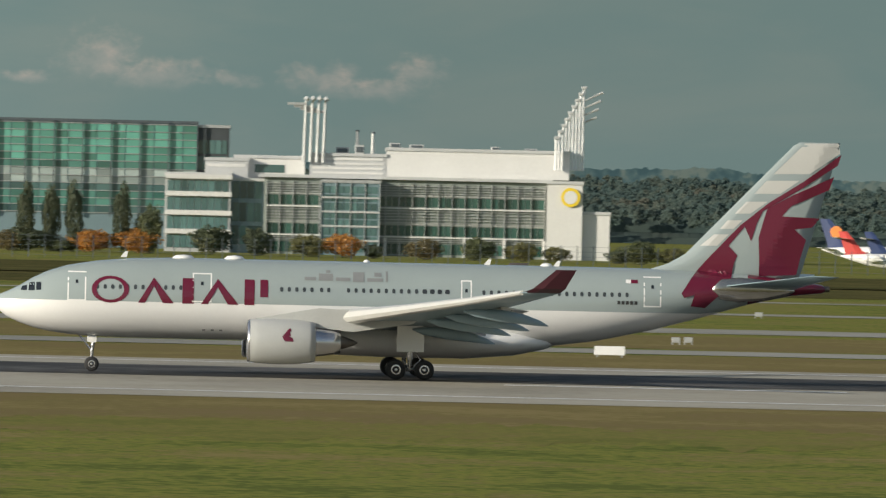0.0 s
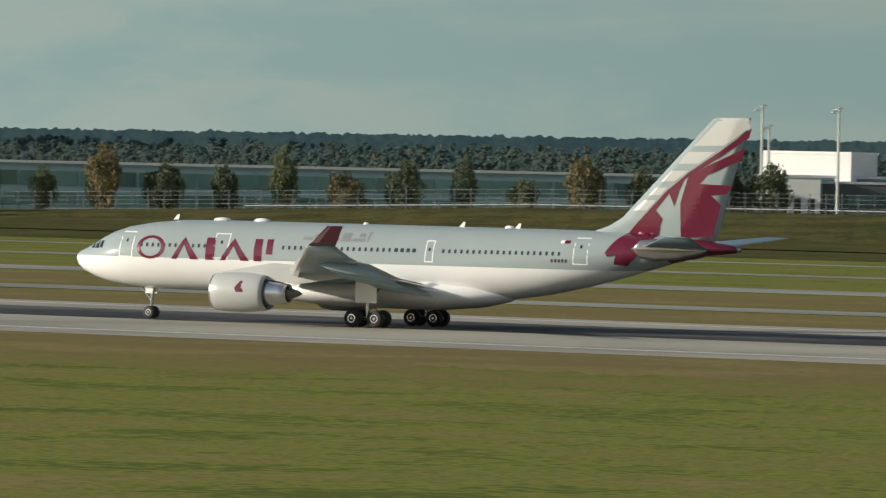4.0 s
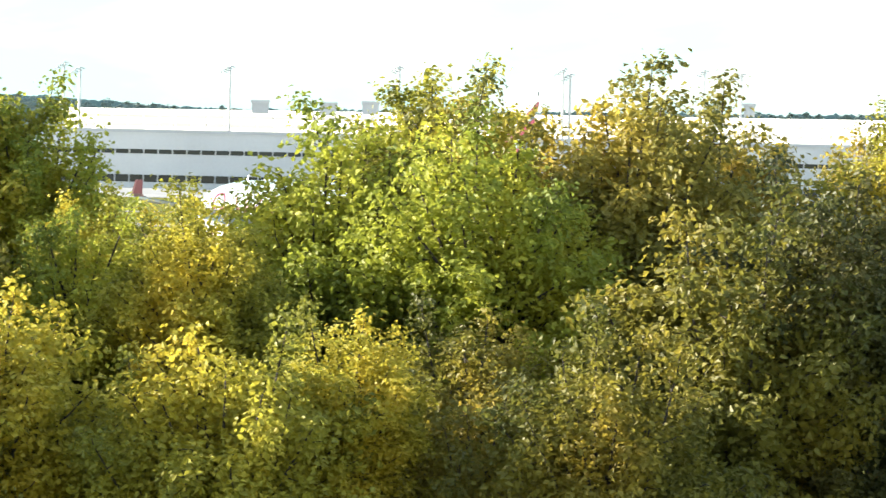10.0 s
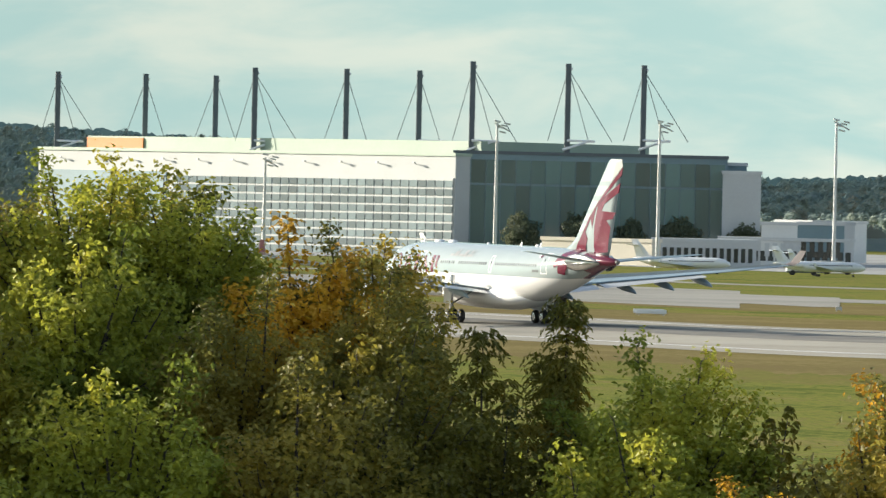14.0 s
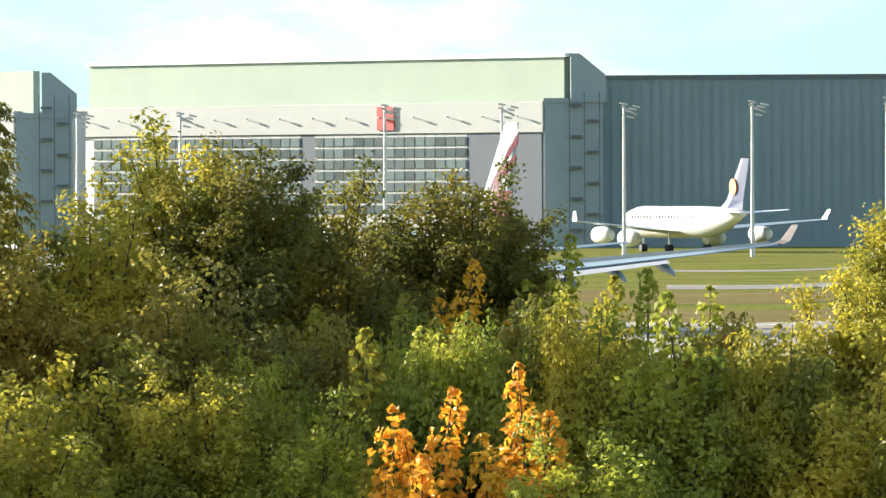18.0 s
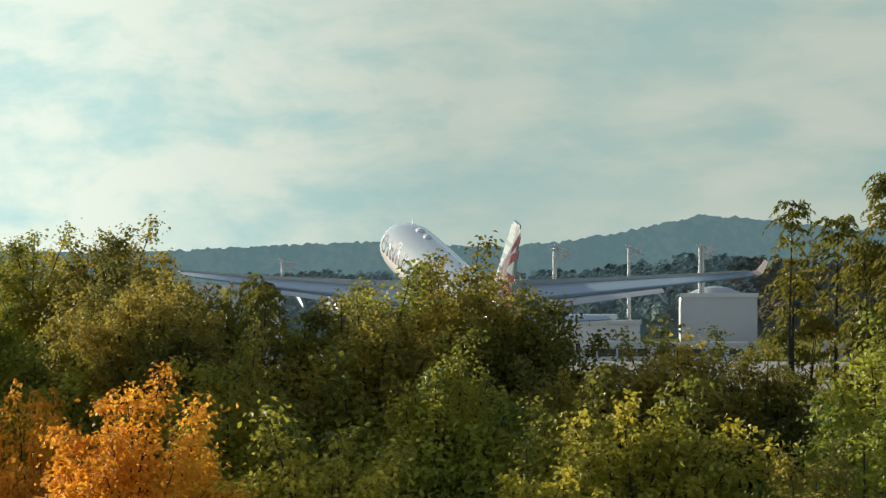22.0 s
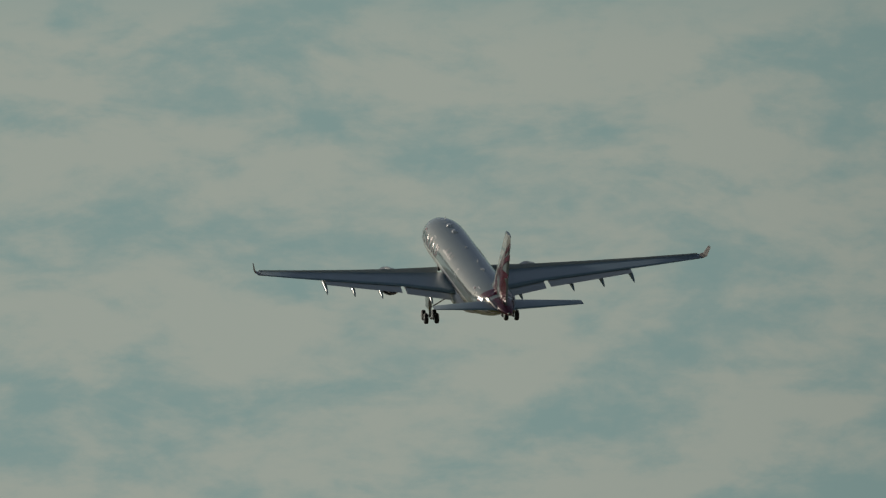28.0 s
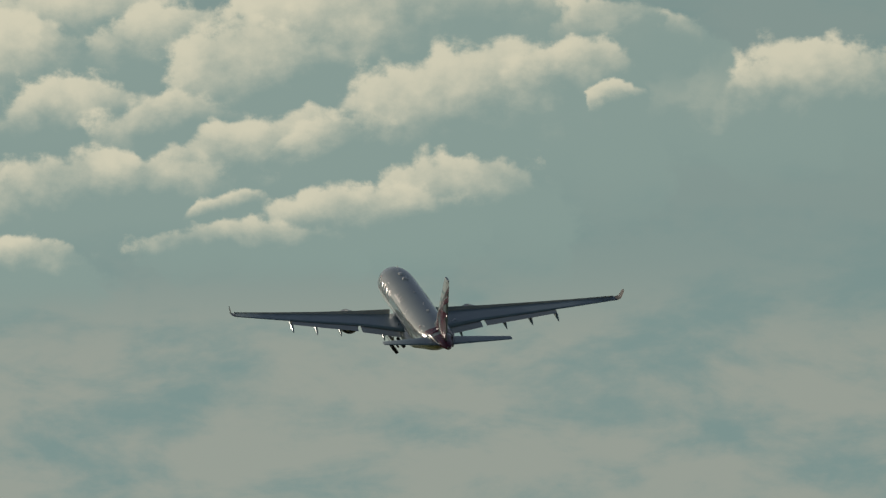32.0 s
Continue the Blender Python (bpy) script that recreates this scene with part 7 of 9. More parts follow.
gl = thing("apron_barrier", "long dark glass barrier along the apron", "wall", facing(35.152, 1560))
me = pane_mesh(5.6, 5.0, TEALGLASS)
for i in range(9):
    part("glass_pane", me, TEALGLASS, gl, m=Matrix.Translation((-82 + 5.8 * i, 0, 0)))
bar = thing("jet_bridge", "white jet bridge frame with coloured panels", "jet bridge", facing(36.893, 1600))
for x in (-8, -5, 2):
    part("column", boxmesh(x - 0.35, x + 0.35, 0, 0.7, 0, 10.07), WHITESTEEL, bar)
part("deck", boxmesh(-8.5, 12, -0.2, 3, 9.4, 10.18, bevel=0.1), WHITESTEEL, bar)
part("deck", boxmesh(-5, 10, 2, 6, 11.84, 12.5, bevel=0.1), PANEL, bar)
part("coloured_panel", boxmesh(-4.2, -3.0, -0.3, 0, 5.65, 9.4), ORANGE, bar, "orange panel")
# --- white parking decks ---
DK = 2050.0
# the open decks' shade is put in as dark panels
block("parking_garage", "long white parking garage with open decks", "building", 44.643, 37.107, DK, 20.42, 60, PLASTER,
             [(18.03, 19.03), (15.34, 16.62), (12.65, 14.07)], 56, DARKWALL, 0.93, roof=PLASTER, dl=DK + 520)
for t_ in [(38.405, 38.191, 22.31), (37.566, 37.329, 22.44), (38.555, 38.456, 21.57), (37.744, 37.677, 23.64)] + [(43.337, 43.218, 21.68), (42.862, 42.743, 21.5), (42.565, 42.447, 22.03), (39.894, 39.815, 23.62)]:
    block("roof_house", "grey plant room on the garage roof", "building", t_[0], t_[1], DK + 12, t_[2] - 24 if t_[2] > 26 else 3, 8, PANEL, base=24 if t_[2] > 26 else t_[2] - 3)
block("terminal_hall", "white terminal front with sloping dark roof", "building", 44.802, 37.744, DK - 120, 13.6, 50, PLASTER, [(1.5, 3.2), (8.2, 9.2)], 70, DARKPANE, 0.9, roof=PANEL)
ob = block("terminal_hall", "grey curved terminal roof", "building", 37.175, 37.986, DK - 200, 12.84, 40, BLUEGREY, [(1.5, 5)], 20, DARKPANE, 0.85, roof=STEEL)
apron_b = (56.176, 24.096)
strip("apron", 470, 900, 0.045, APRON, b0=apron_b[1], b1=56, label="pale concrete apron before the terminals")
# --- low freight buildings ---
for x0, x1, y0, d_, c_, lab in ((100, 165, 330, 2000, PLASTER, "white low building by the apron"), (165, 240, 334, 2000, PANEL, "grey low building by the apron"), (0, 240, 362, 1850, PANEL, "long grey low shed"), (355, 510, 368, 1900, PLASTER, "long white freight shed"), (430, 505, 360, 1880, PLASTER, "white freight shed"), (550, 600, 352, 1950, PLASTER, "white block on the freight shed"), (505, 810, 364, 1960, BLUEGREY, "long blue grey freight shed"), (485, 515, 345, 1990, PLASTER, "white stair head"), (820, 1000, 385, 1900, PANEL, "low grey freight shed")):
    q = lambda x: 48.055 - math.degrees((x - 784) / 14476.1)
    h_ = 12 + d_ * math.tan(radians(-0.4403102830488159) + (441 - y0 + 0.0227 * ((x0 + x1) / 2 - 784)) / 14476.1)
    block("freight_shed", lab + (" by the apron" if len(lab.split()) < 4 else ""), "building", q(x0), q(x1), d_, h_, 20, c_, [(1, h_ * 0.55)], max(2, int((x1 - x0) / 14)), DARKPANE if c_ is not PLASTER else PANEL, 0.7, turn=-42 if c_ is PLASTER else 0)

# --- first maintenance hangar, with pylons ---
DH = 1900.0
hz = lambda y, x: 12 + DH * math.tan(radians(-0.31674858574694686) + (441 - y + 0.0227 * (x - 784)) / 14476.1)
hb = lambda x: 53.086 - math.degrees((x - 784) / 14476.1)
DHL = 2015.0
hangar = block("maintenance_hangar", "big white hangar with glazed doors and dark roof pylons", "hangar", hb(66), hb(803), DH, hz(272, 803), 70, COATED, roof=GREENROOF, dl=DHL)
hm, hw = front(hb(66), hb(803), DHL, DH)
zt, rw, cl = hz(316, 803), 9, 33
me = pane_mesh(hw * 0.66 / cl * 0.84, zt / rw * 0.76, GREYPANE)
for r_ in range(rw):
    for c in range(cl):
        part("door_pane", me, GREYPANE, hangar, m=Matrix.Translation((hw * 0.5 - hw * 0.66 / cl * (c + 0.6), -0.3, zt / rw * (r_ + 0.08))))
part("door_frame", boxmesh(hw * -0.17, hw * 0.497, -0.25, 0.1, 0, zt + 0.3), COATED, hangar)
part("dark_door", boxmesh(hw * -0.49, hw * -0.18, -0.3, 0.1, 0, zt + 0.6), BLUEGREY, hangar, "dark closed hangar door")
part("upper_roof", boxmesh(hw * -0.44, hw * 0.5, 8, 62, hz(273, 803), hz(247, 803)), GREENROOF, hangar, "pale green roof storey")
part("sign", boxmesh(hw * -0.44, hw * -0.3, 7.6, 7.95, hz(270, 803), hz(250, 803)), ORANGE, hangar, "plain orange sign panel")
side = block("side_hall", "dark glazed side hall of the hangar", "hangar", hb(800), hb(1284), DH + 3, hz(272, 1040), 65, BLUEGREY, [(1.5, hz(330, 1040)), (hz(326, 1040), hz(285, 1040))], 18, TEALGLASS, 0.94, roof=DARKSTEEL)
block("hangar_annex", "grey metal step of the hangar", "hangar", hb(1262), hb(1318), DH + 25, hz(288, 1300), 40, BLUEGREY, roof=PANEL)
block("hangar_annex", "pale grey metal end of the hangar", "hangar", hb(1276), hb(1344), DH - 4, hz(304, 1310), 40, PANEL, roof=PANEL)
for i, (x, y0, y1) in enumerate(((97, 127, 272), (252, 131, 248), (376, 134, 247), (445, 120, 272), (607, 122, 245), (736, 125, 244), (830, 109, 270), (999, 113, 268), (1133, 116, 268))):
    deep = 0 if i in (0, 3, 6, 7, 8) else 40
    far = max(DH, DHL + (DH - DHL) * (x - 66) / (803 - 66)) + 8 + deep
    ob = thing("roof_pylon", "dark steel roof pylon with stay cables", "pylon", facing(hb(x), far), "hangar pylons")
    hz = lambda y, x: 12.25 + far * math.tan(radians(-0.31674858574694686) + (441 - y + 0.0227 * (x - 784)) / 14476.1)
    part("column", boxmesh(-0.68, 0.68, -0.6, 0.6, hz(y1 + 8, x), hz(y0, x), bevel=0.12), DARKSTEEL, ob)
    part("head", tubemesh([(0, 0, hz(y0 + 8, x)), (0.9, 0, hz(y0 + 10, x))], [0.25, 0.4], 8), WHITESTEEL, ob)
    for dx in (-5.2, 5.2) if deep else (-4.5, 5, 10.5):
        part("cable", tubemesh([(0, 0, hz(y0 + 10, x)), (dx, 0.5, hz(250, x))], [0.09, 0.09], 5), DARKSTEEL, ob)
    part("outrigger", tubemesh([(-1, -1, hz(266, x)), (5.8, -1, hz(248, x))], [0.28, 0.28], 6), WHITESTEEL, ob)
    part("outrigger", tubemesh([(0, -1, hz(249, x)), (6.5, -1, hz(250, x))], [0.28, 0.28], 6), WHITESTEEL, ob)
hz = lambda y, x: 12.25 + DH * math.tan(radians(-0.31674858574694686) + (441 - y + 0.0227 * (x - 784)) / 14476.1)
for i in range(11):
    ob = thing("floodlight", "small floodlight on the hangar front", "floodlight", Matrix.Translation((hangar.matrix_world @ Vector((hw * (-0.44 + 0.085 * i), -0.6, hz(292, 803))))) @ hangar.matrix_world.to_3x3().to_4x4(), "hangar floodlights")
    part("arm", tubemesh([(0, 0.6, 0), (0.5, -0.5, 0.3)], [0.08, 0.08], 5), STEEL, ob)
    part("lamp", boxmesh(0.2, 1.0, -0.9, -0.4, 0.1, 0.5, bevel=0.05), STEEL, ob)
block("concrete_wall", "long cream concrete blast wall in the sun", "wall", 52.397, 51.625, 1750, 5.37, 3, CREAM, roof=CREAM, turn=-38)
block("freight_shed", "long low grey shed by the hangar", "building", 51.625, 50.893, 1760, 5.62, 20, PANEL, [(1, 4)], 14, DARKPANE, 0.6)
block("freight_shed", "white roof house behind the shed", "building", 50.861, 50.608, 1850, 9.5, 12, PLASTER, [(2, 5)], 4, PANEL, 0.6)
block("freight_shed", "grey block behind the shed", "building", 50.608, 50.28, 1850, 9.7, 14, BLUEGREY, [(2, 6)], 5, DARKPANE, 0.6)

# --- second and third hangar ---
DB = 1420.0
kz = lambda y: 12 + DB * math.tan(radians(-0.4964697098128989) + (441 - y) / 14476.1)
kb = lambda x: 61.564 - math.degrees((x - 784) / 14476.1)
DBL = 1510.0
hang2 = block("large_hangar", "large hangar with pale green roof and glazed doors", "hangar", kb(130), kb(966), DB, kz(184), 16, PANEL, roof=COATED, dl=DBL)
km, kw = front(kb(130), kb(966), DBL, DB)
part("header", boxmesh(-kw / 2, kw / 2, -0.6, 0.4, kz(233), kz(178), bevel=0.1), COATED, hang2, "white door header")
part("upper_roof", boxmesh(-kw * 0.47, kw * 0.53, 1, 2.5, kz(182), kz(98)), GREENROOF, hang2, "pale green roof storey")
part("roof_edge", boxmesh(-kw * 0.475, kw * 0.535, 0.6, 2.9, kz(100), kz(93)), WHITESTEEL, hang2, "white roof edge")
zt = kz(234)
for x0, x1, mt in ((0.05, 0.5, 1), (0.5, 0.53, 0), (0.53, 0.845, 1), (0.845, 0.995, 0)):
    wq, xo = (x1 - x0) * kw, (x0 - 0.5) * kw
    if mt:
        cl = max(6, int((x1 - x0) * 50))
        me = pane_mesh(wq / cl * 0.84, zt / 10 * 0.76, GREYPANE)
        for r_ in range(3, 10):
            for c in range(cl):
                part("door_pane", me, GREYPANE, hang2, m=Matrix.Translation((xo + wq / cl * (c + 0.5), -0.35, zt / 10 * r_)))
        part("door_frame", boxmesh(xo, xo + wq, -0.3, 0.1, 0, zt), COATED, hang2)
    else:
        # flat dark panel stands in for the shade inside an open bay
        part("dark_door", boxmesh(xo, xo + wq, -0.3, 0.1, 0, zt), BAYSHADE, hang2, "dark blue panel for the shade inside an open bay")
part("sign", boxmesh(kw * 0.165, kw * 0.2, -0.9, -0.6, kz(226), kz(184)), RED, hang2, "plain red sign panel")
for i in range(14):
    ob = thing("floodlight", "small floodlight on the hangar front", "floodlight", Matrix.Translation((hang2.matrix_world @ Vector((kw * (-0.46 + 0.07 * i), -0.8, kz(206))))) @ hang2.matrix_world.to_3x3().to_4x4(), "hangar floodlights")
    part("arm", tubemesh([(0, 0.6, 0), (0.5, -0.5, 0.3)], [0.06, 0.06], 5), STEEL, ob)
    part("lamp", boxmesh(0.2, 0.8, -0.9, -0.4, 0.1, 0.4, bevel=0.05), STEEL, ob)


def stair_block(x0, x1, ytop, peak, d):
    """The grey corner tower of a hangar with its sloped cheek and outside stair."""
    ob = block("hangar_corner", "grey hangar corner tower with outside stairs", "hangar", kb(x0), kb(x1), d, kz(ytop), 20, CORNER, roof=CORNER)
    wq = (x1 - x0) / 14476.1 * d
    bm = bmesh.new()
    xa, xb = 46 / 14476.1 * d, 108 / 14476.1 * d
    loft(bm, [[(-wq / 2 + xa, y_, kz(ytop) - 0.5), (-wq / 2 + xb, y_, kz(ytop) - 0.5), (-wq / 2 + xb, y_, kz(peak + 38)), (-wq / 2 + xa + 1.5, y_, kz(peak)), (-wq / 2 + xa, y_, kz(peak))] for y_ in (0.5, 3)])
    part("sloped_cheek", bm, CORNER, ob)
    for i in range(9):
        z_ = 3 + i * 2.7
        part("stair_flight", boxmesh(0.4 if i % 2 else -2.4, 2.4 if i % 2 else -0.4, -1.3, -0.1, z_, z_ + 0.4), DARKSTEEL, ob, "dark steel stair flight", m=Matrix.Translation((wq * 0.18, 0, 0)))
    for x in (-2.6, 0, 2.6):
        part("stair_post", boxmesh(x - 0.08, x + 0.08, -1.3, -1.1, 0, 27), DARKSTEEL, ob, m=Matrix.Translation((wq * 0.18, 0, 0)))
    return ob


stair_block(966, 1068, 176, 94, DB - 3)
flank = block("hangar_flank", "long dark blue grey side wall of the hangar", "hangar", kb(1066), kb(1668), DB + 2, kz(136), 60, BLUEGREY, roof=DARKSTEEL)
mullions(flank, kb(1066), kb(1668), DB + 1.9, 34, 0, kz(138), BLUEGREY, 0.12, 0.09, "wall_rib")
stair_block(30, 130, 198, 122, DB + 4)
vb = lambda x: 66.032 - math.degrees((x - 784) / 14476.1)
vz = lambda y: 12 + 1440 * math.tan(radians(0.18322023930612888) + (441 - y) / 14476.1)
hang3 = block("large_hangar", "large hangar with pale green roof behind trees", "hangar", vb(800), vb(1160), 1440, vz(366), 16, PANEL, [(2, vz(420))], 14, PALEPANE, 0.9, roof=COATED, dl=1484)
vm, vw = front(vb(800), vb(1160), 1484, 1440)
part("header", boxmesh(-vw / 2, vw / 2, -0.6, 0.4, vz(416), vz(362), bevel=0.1), COATED, hang3, "white door header")
part("upper_roof", boxmesh(-vw * 0.47, vw * 0.56, 1, 2.5, vz(366), vz(292)), GREENROOF, hang3, "pale green roof storey")
# fuel tank and low sheds
ft = thing("fuel_tank", "large pale grey storage tank", "tank", facing(vb(372), 1500))
bm = bmesh.new()
tk = 64 / 14476.1 * 1500
loft(bm, [[(tk * f * math.cos(2 * math.pi * j / 30), tk + tk * f * math.sin(2 * math.pi * j / 30), z_) for j in range(30)] for f, z_ in ((1, 0), (1, vz(498)), (0.97, vz(492)), (0.4, vz(476)), (0.05, vz(472)))])
part("shell", bm, PANEL, ft)
for a in range(0, 180, 20):
    part("rib", boxmesh(tk * math.cos(radians(a)) - 0.08, tk * math.cos(radians(a)) + 0.08, tk - tk * math.sin(radians(a)) - 0.1, tk - tk * math.sin(radians(a)) + 0.05, 0, vz(499)), STEEL, ft)
for x0, x1, y0 in ((135, 240, 538), (160, 430, 578), (560, 800, 600), (830, 960, 560)):
    block("low_shed", "low pale shed by the fuel tank", "building", vb(x0), vb(x1), 1470, max(3.0, vz(y0)), 15, PLASTER, [(0.8, 2.2)], 8, DARKPANE, 0.7)
for x0, x1, y0, y1 in ((990, 1090, 558, 640), (1205, 1340, 520, 640), (330, 500, 505, 640)):
    ub = lambda x: 69.566 - math.degrees((x - 784) / 14476.1)
    uz = lambda y: 12 + 1480 * math.tan(radians(0.30591651923260754) + (441 - y) / 14476.1)
    block("low_shed", "pale grey shed on the far side", "building", ub(x0), ub(x1), 1490, max(4.0, uz(y0)), 20, PANEL, [(1, 3)], 8, DARKPANE, 0.6, roof=PLASTER)


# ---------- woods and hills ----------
FARWOOD = ground_paint("wooded ridge with haze glow", [(0.012, 0.03, 0.036), (0.035, 0.06, 0.062), (0.085, 0.1, 0.085)], 0.025, 0.22, rough=1.0, bump=0.0, weight=0.8)
PALERIDGE = ground_paint("ridge paled by haze glow", [(0.03, 0.06, 0.068), (0.06, 0.092, 0.095), (0.11, 0.13, 0.115)], 0.025, 0.22, rough=1.0, bump=0.0, weight=0.8)
# haze over the far ridges is put in as a faint emission
for gm, haze_colour, haze_strength in ((FARWOOD, (0.05, 0.088, 0.095, 1), 0.5), (PALERIDGE, (0.075, 0.125, 0.135, 1), 1.0)):
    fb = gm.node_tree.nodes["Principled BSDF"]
    fb.inputs["Emission Color"].default_value, fb.inputs["Emission Strength"].default_value = haze_colour, haze_strength
# haze is put into the base colours of most of these woods
DEEPWOOD = leaf_paint("mixed woods with haze tint", [(0.075, 0.118, 0.118), (0.09, 0.132, 0.125), (0.11, 0.142, 0.122), (0.14, 0.142, 0.115)], 0.02, 0.5)
MIDWOOD = leaf_paint("autumn woods with haze tint", [(0.29, 0.365, 0.35), (0.33, 0.4, 0.365), (0.36, 0.4, 0.335), (0.42, 0.375, 0.29)], 0.02, 0.5)
TEALWOOD = leaf_paint("woodland with teal haze tint", [(0.115, 0.18, 0.185), (0.13, 0.195, 0.195), (0.15, 0.2, 0.185), (0.185, 0.195, 0.17)], 0.02, 0.5)
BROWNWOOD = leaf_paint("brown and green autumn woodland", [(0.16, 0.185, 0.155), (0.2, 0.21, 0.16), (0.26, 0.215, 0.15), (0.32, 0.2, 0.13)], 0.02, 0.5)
HAZYWOOD = leaf_paint("woodland with blue haze tint", [(0.3, 0.4, 0.4), (0.33, 0.42, 0.41), (0.36, 0.42, 0.385), (0.4, 0.385, 0.345)], 0.02, 0.55)
PALEWOOD = leaf_paint("woodland paled by haze tint", [(0.4, 0.5, 0.5), (0.43, 0.52, 0.51), (0.46, 0.52, 0.48), (0.5, 0.48, 0.43)], 0.02, 0.6)
for gm in (DEEPWOOD, TEALWOOD, MIDWOOD, BROWNWOOD, HAZYWOOD, PALEWOOD):
    gm.node_tree.nodes["Principled BSDF"].inputs["Specular IOR Level"].default_value = 0.0
SKYLINE_B = [-2.437, -1.923, -1.25, 10.489, 12.072, 12.863, 14.05, 16.839, 18.422, 24.096, 27.531, 29.085, 30.301, 30.866, 31.986, 33.173, 34.281, 35.944, 38.318, 43.693, 44.861, 46.76, 47.947, 48.387, 49.943, 50.762, 56.375, 58.029, 66.127, 66.76, 67.405, 67.75, 68.343, 68.712, 69.135, 70.136, 71.482, 73.857, 74.257, 74.648, 75.44, 75.998, 76.79]
SKYLINE_E = [0.249, 0.316, 0.293, 0.288, 0.304, 0.353, 0.366, 0.317, 0.301, 0.266, 0.248, 0.218, 0.201, 0.225, 0.225, 0.241, 0.272, 0.289, 0.274, 0.212, 0.277, 0.278, 0.227, 0.257, 0.273, 0.234, 0.515, 0.422, 0.456, 0.456, 0.524, 0.555, 0.425, 0.369, 0.326, 0.365, 0.302, 0.278, 0.136, 0.199, 0.219, 0.187, 0.116]


def skyline(b):
    return float(np.interp(b, SKYLINE_B, SKYLINE_E))


def ridge(b0, b1, mat, label):
    bm = bmesh.new()
    prev = None
    n = int((b1 - b0) * 56)
    for i in range(n + 1):
        b_ = b0 + (b1 - b0) * i / n
        bump = 0.5 * noise.noise(Vector((b_ * 7, 3, 0))) + 0.5 * noise.noise(Vector((b_ * 26, 7, 0))) - 0.9 * abs(noise.noise(Vector((b_ * 60, 9, 0)))) + 0.3 * noise.noise(Vector((b_ * 170, 5, 0)))
        top = 12 + 4300 * math.tan(radians(skyline(b_))) + bump * 2.2
        row_ = [bm.verts.new(spot(b_, 4300, -2)), bm.verts.new(spot(b_, 4300, top)), bm.verts.new(spot(b_, 4420, top * 0.8))]
        if prev:
            bm.faces.new((prev[0], row_[0], row_[1], prev[1]))
            bm.faces.new((prev[1], row_[1], row_[2], prev[2]))
        prev = row_
    tagged(new("distant_ridge", mesh_of("distant_ridge", bm, mat)), label, kind="structure")


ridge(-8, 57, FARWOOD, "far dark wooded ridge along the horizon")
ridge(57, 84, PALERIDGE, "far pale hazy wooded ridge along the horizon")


def wood(name, b0, b1, d, depth, share, count, size, seed, label, mat=DEEPWOOD, floor=4.0, tall=0.95):
    """Far woodland: rows of rough crowns one behind the other, joined."""
    r = np.random.RandomState(seed)
    V, Fc, step, layers = [], [], int((b1 - b0) * 60), 3
    for k in range(layers):
        bb = np.linspace(b0, b1, step)
        rr = d + depth * (k + 0.5) / layers
        tt = np.array([max(floor, (12 + rr * math.tan(radians(skyline(q)))) * share * (0.62 + 0.4 * k / layers) + size * (0.5 * noise.noise(Vector((q * 3, k * 5, 1))) - 0.9 * abs(noise.noise(Vector((q * 14, k * 5, 2)))) - 0.5 * abs(noise.noise(Vector((q * 40, k * 5, 3)))) + 0.4)) for q in bb])
        tt = tt * (0.35, 0.75, 1.0)[k]
        ring = [np.stack([-np.sin(np.radians(bb)) * (rr + e), np.cos(np.radians(bb)) * (rr + e), tt * g], 1) for e, g in ((0, 0), (3, 0.45), (9, 0.7), (18, 0.78), (90, 0.5))]
        o = sum(len(q) for q in V)
        V += ring
        i = np.arange(step - 1)
        for c in range(4):
            a_ = o + c * step + i
            Fc += [np.stack([a_, a_ + 1, a_ + step + 1], 1), np.stack([a_, a_ + step + 1, a_ + step], 1)]
    o = sum(len(q) for q in V)
    b_, t_ = r.uniform(b0, b1, count), 0.04 + 0.96 * r.uniform(size=count) ** 0.65
    dd, sz = d + depth * t_, size * r.uniform(0.6, 1.35, count)
    high = np.array([max(floor, (12 + q * math.tan(radians(skyline(g)))) * share * (0.45 + 0.55 * k) * m_) for q, g, k, m_ in zip(dd, b_, t_, r.uniform(0.8, 1.06, count))])
    mid = np.stack([-np.sin(np.radians(b_)) * dd, np.cos(np.radians(b_)) * dd, np.maximum(high - sz * tall * 0.9, sz * 0.5)], 1)
    u = unit(r.normal(size=(count, 34, 3)) + np.array([0, 0, 0.25]))
    p = mid[:, None] + u * sz[:, None, None] * np.array([1, 1, tall]) * r.uniform(0.55, 1.0, (count, 34, 1))
    lv, lf = leaves_at(p.reshape(-1, 3), unit((u * 0.45 + np.array([-0.35, -0.45, 0.6]) + r.normal(size=u.shape) * 0.2).reshape(-1, 3)), size * 0.8, 0.85)
    V.append(lv)
    Fc.append(lf + o)
    v, f = np.concatenate(V), np.concatenate(Fc)
    me = bpy.data.meshes.new(name)
    me.from_pydata(v.tolist(), [], f.tolist())
    me.materials.append(mat)
    return tagged(new(name, me), label, "woodland", kind="stuff")


wood("far_woodland", -4, 9, 2900, 900, 0.86, 9000, 1.9, 1, "hazy mixed woods behind the airport", DEEPWOOD, tall=1.15)
wood("far_woodland", 9, 24, 2900, 900, 0.86, 5500, 2.1, 2, "hazy mixed woods behind the airport", DEEPWOOD, tall=1.1)
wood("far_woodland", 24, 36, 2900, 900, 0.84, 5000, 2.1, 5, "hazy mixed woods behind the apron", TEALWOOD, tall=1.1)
wood("far_woodland", 36, 57, 2500, 900, 0.99, 11000, 2.1, 3, "mixed autumn woods, paled as if by haze, behind the freight sheds", MIDWOOD, tall=1.1)
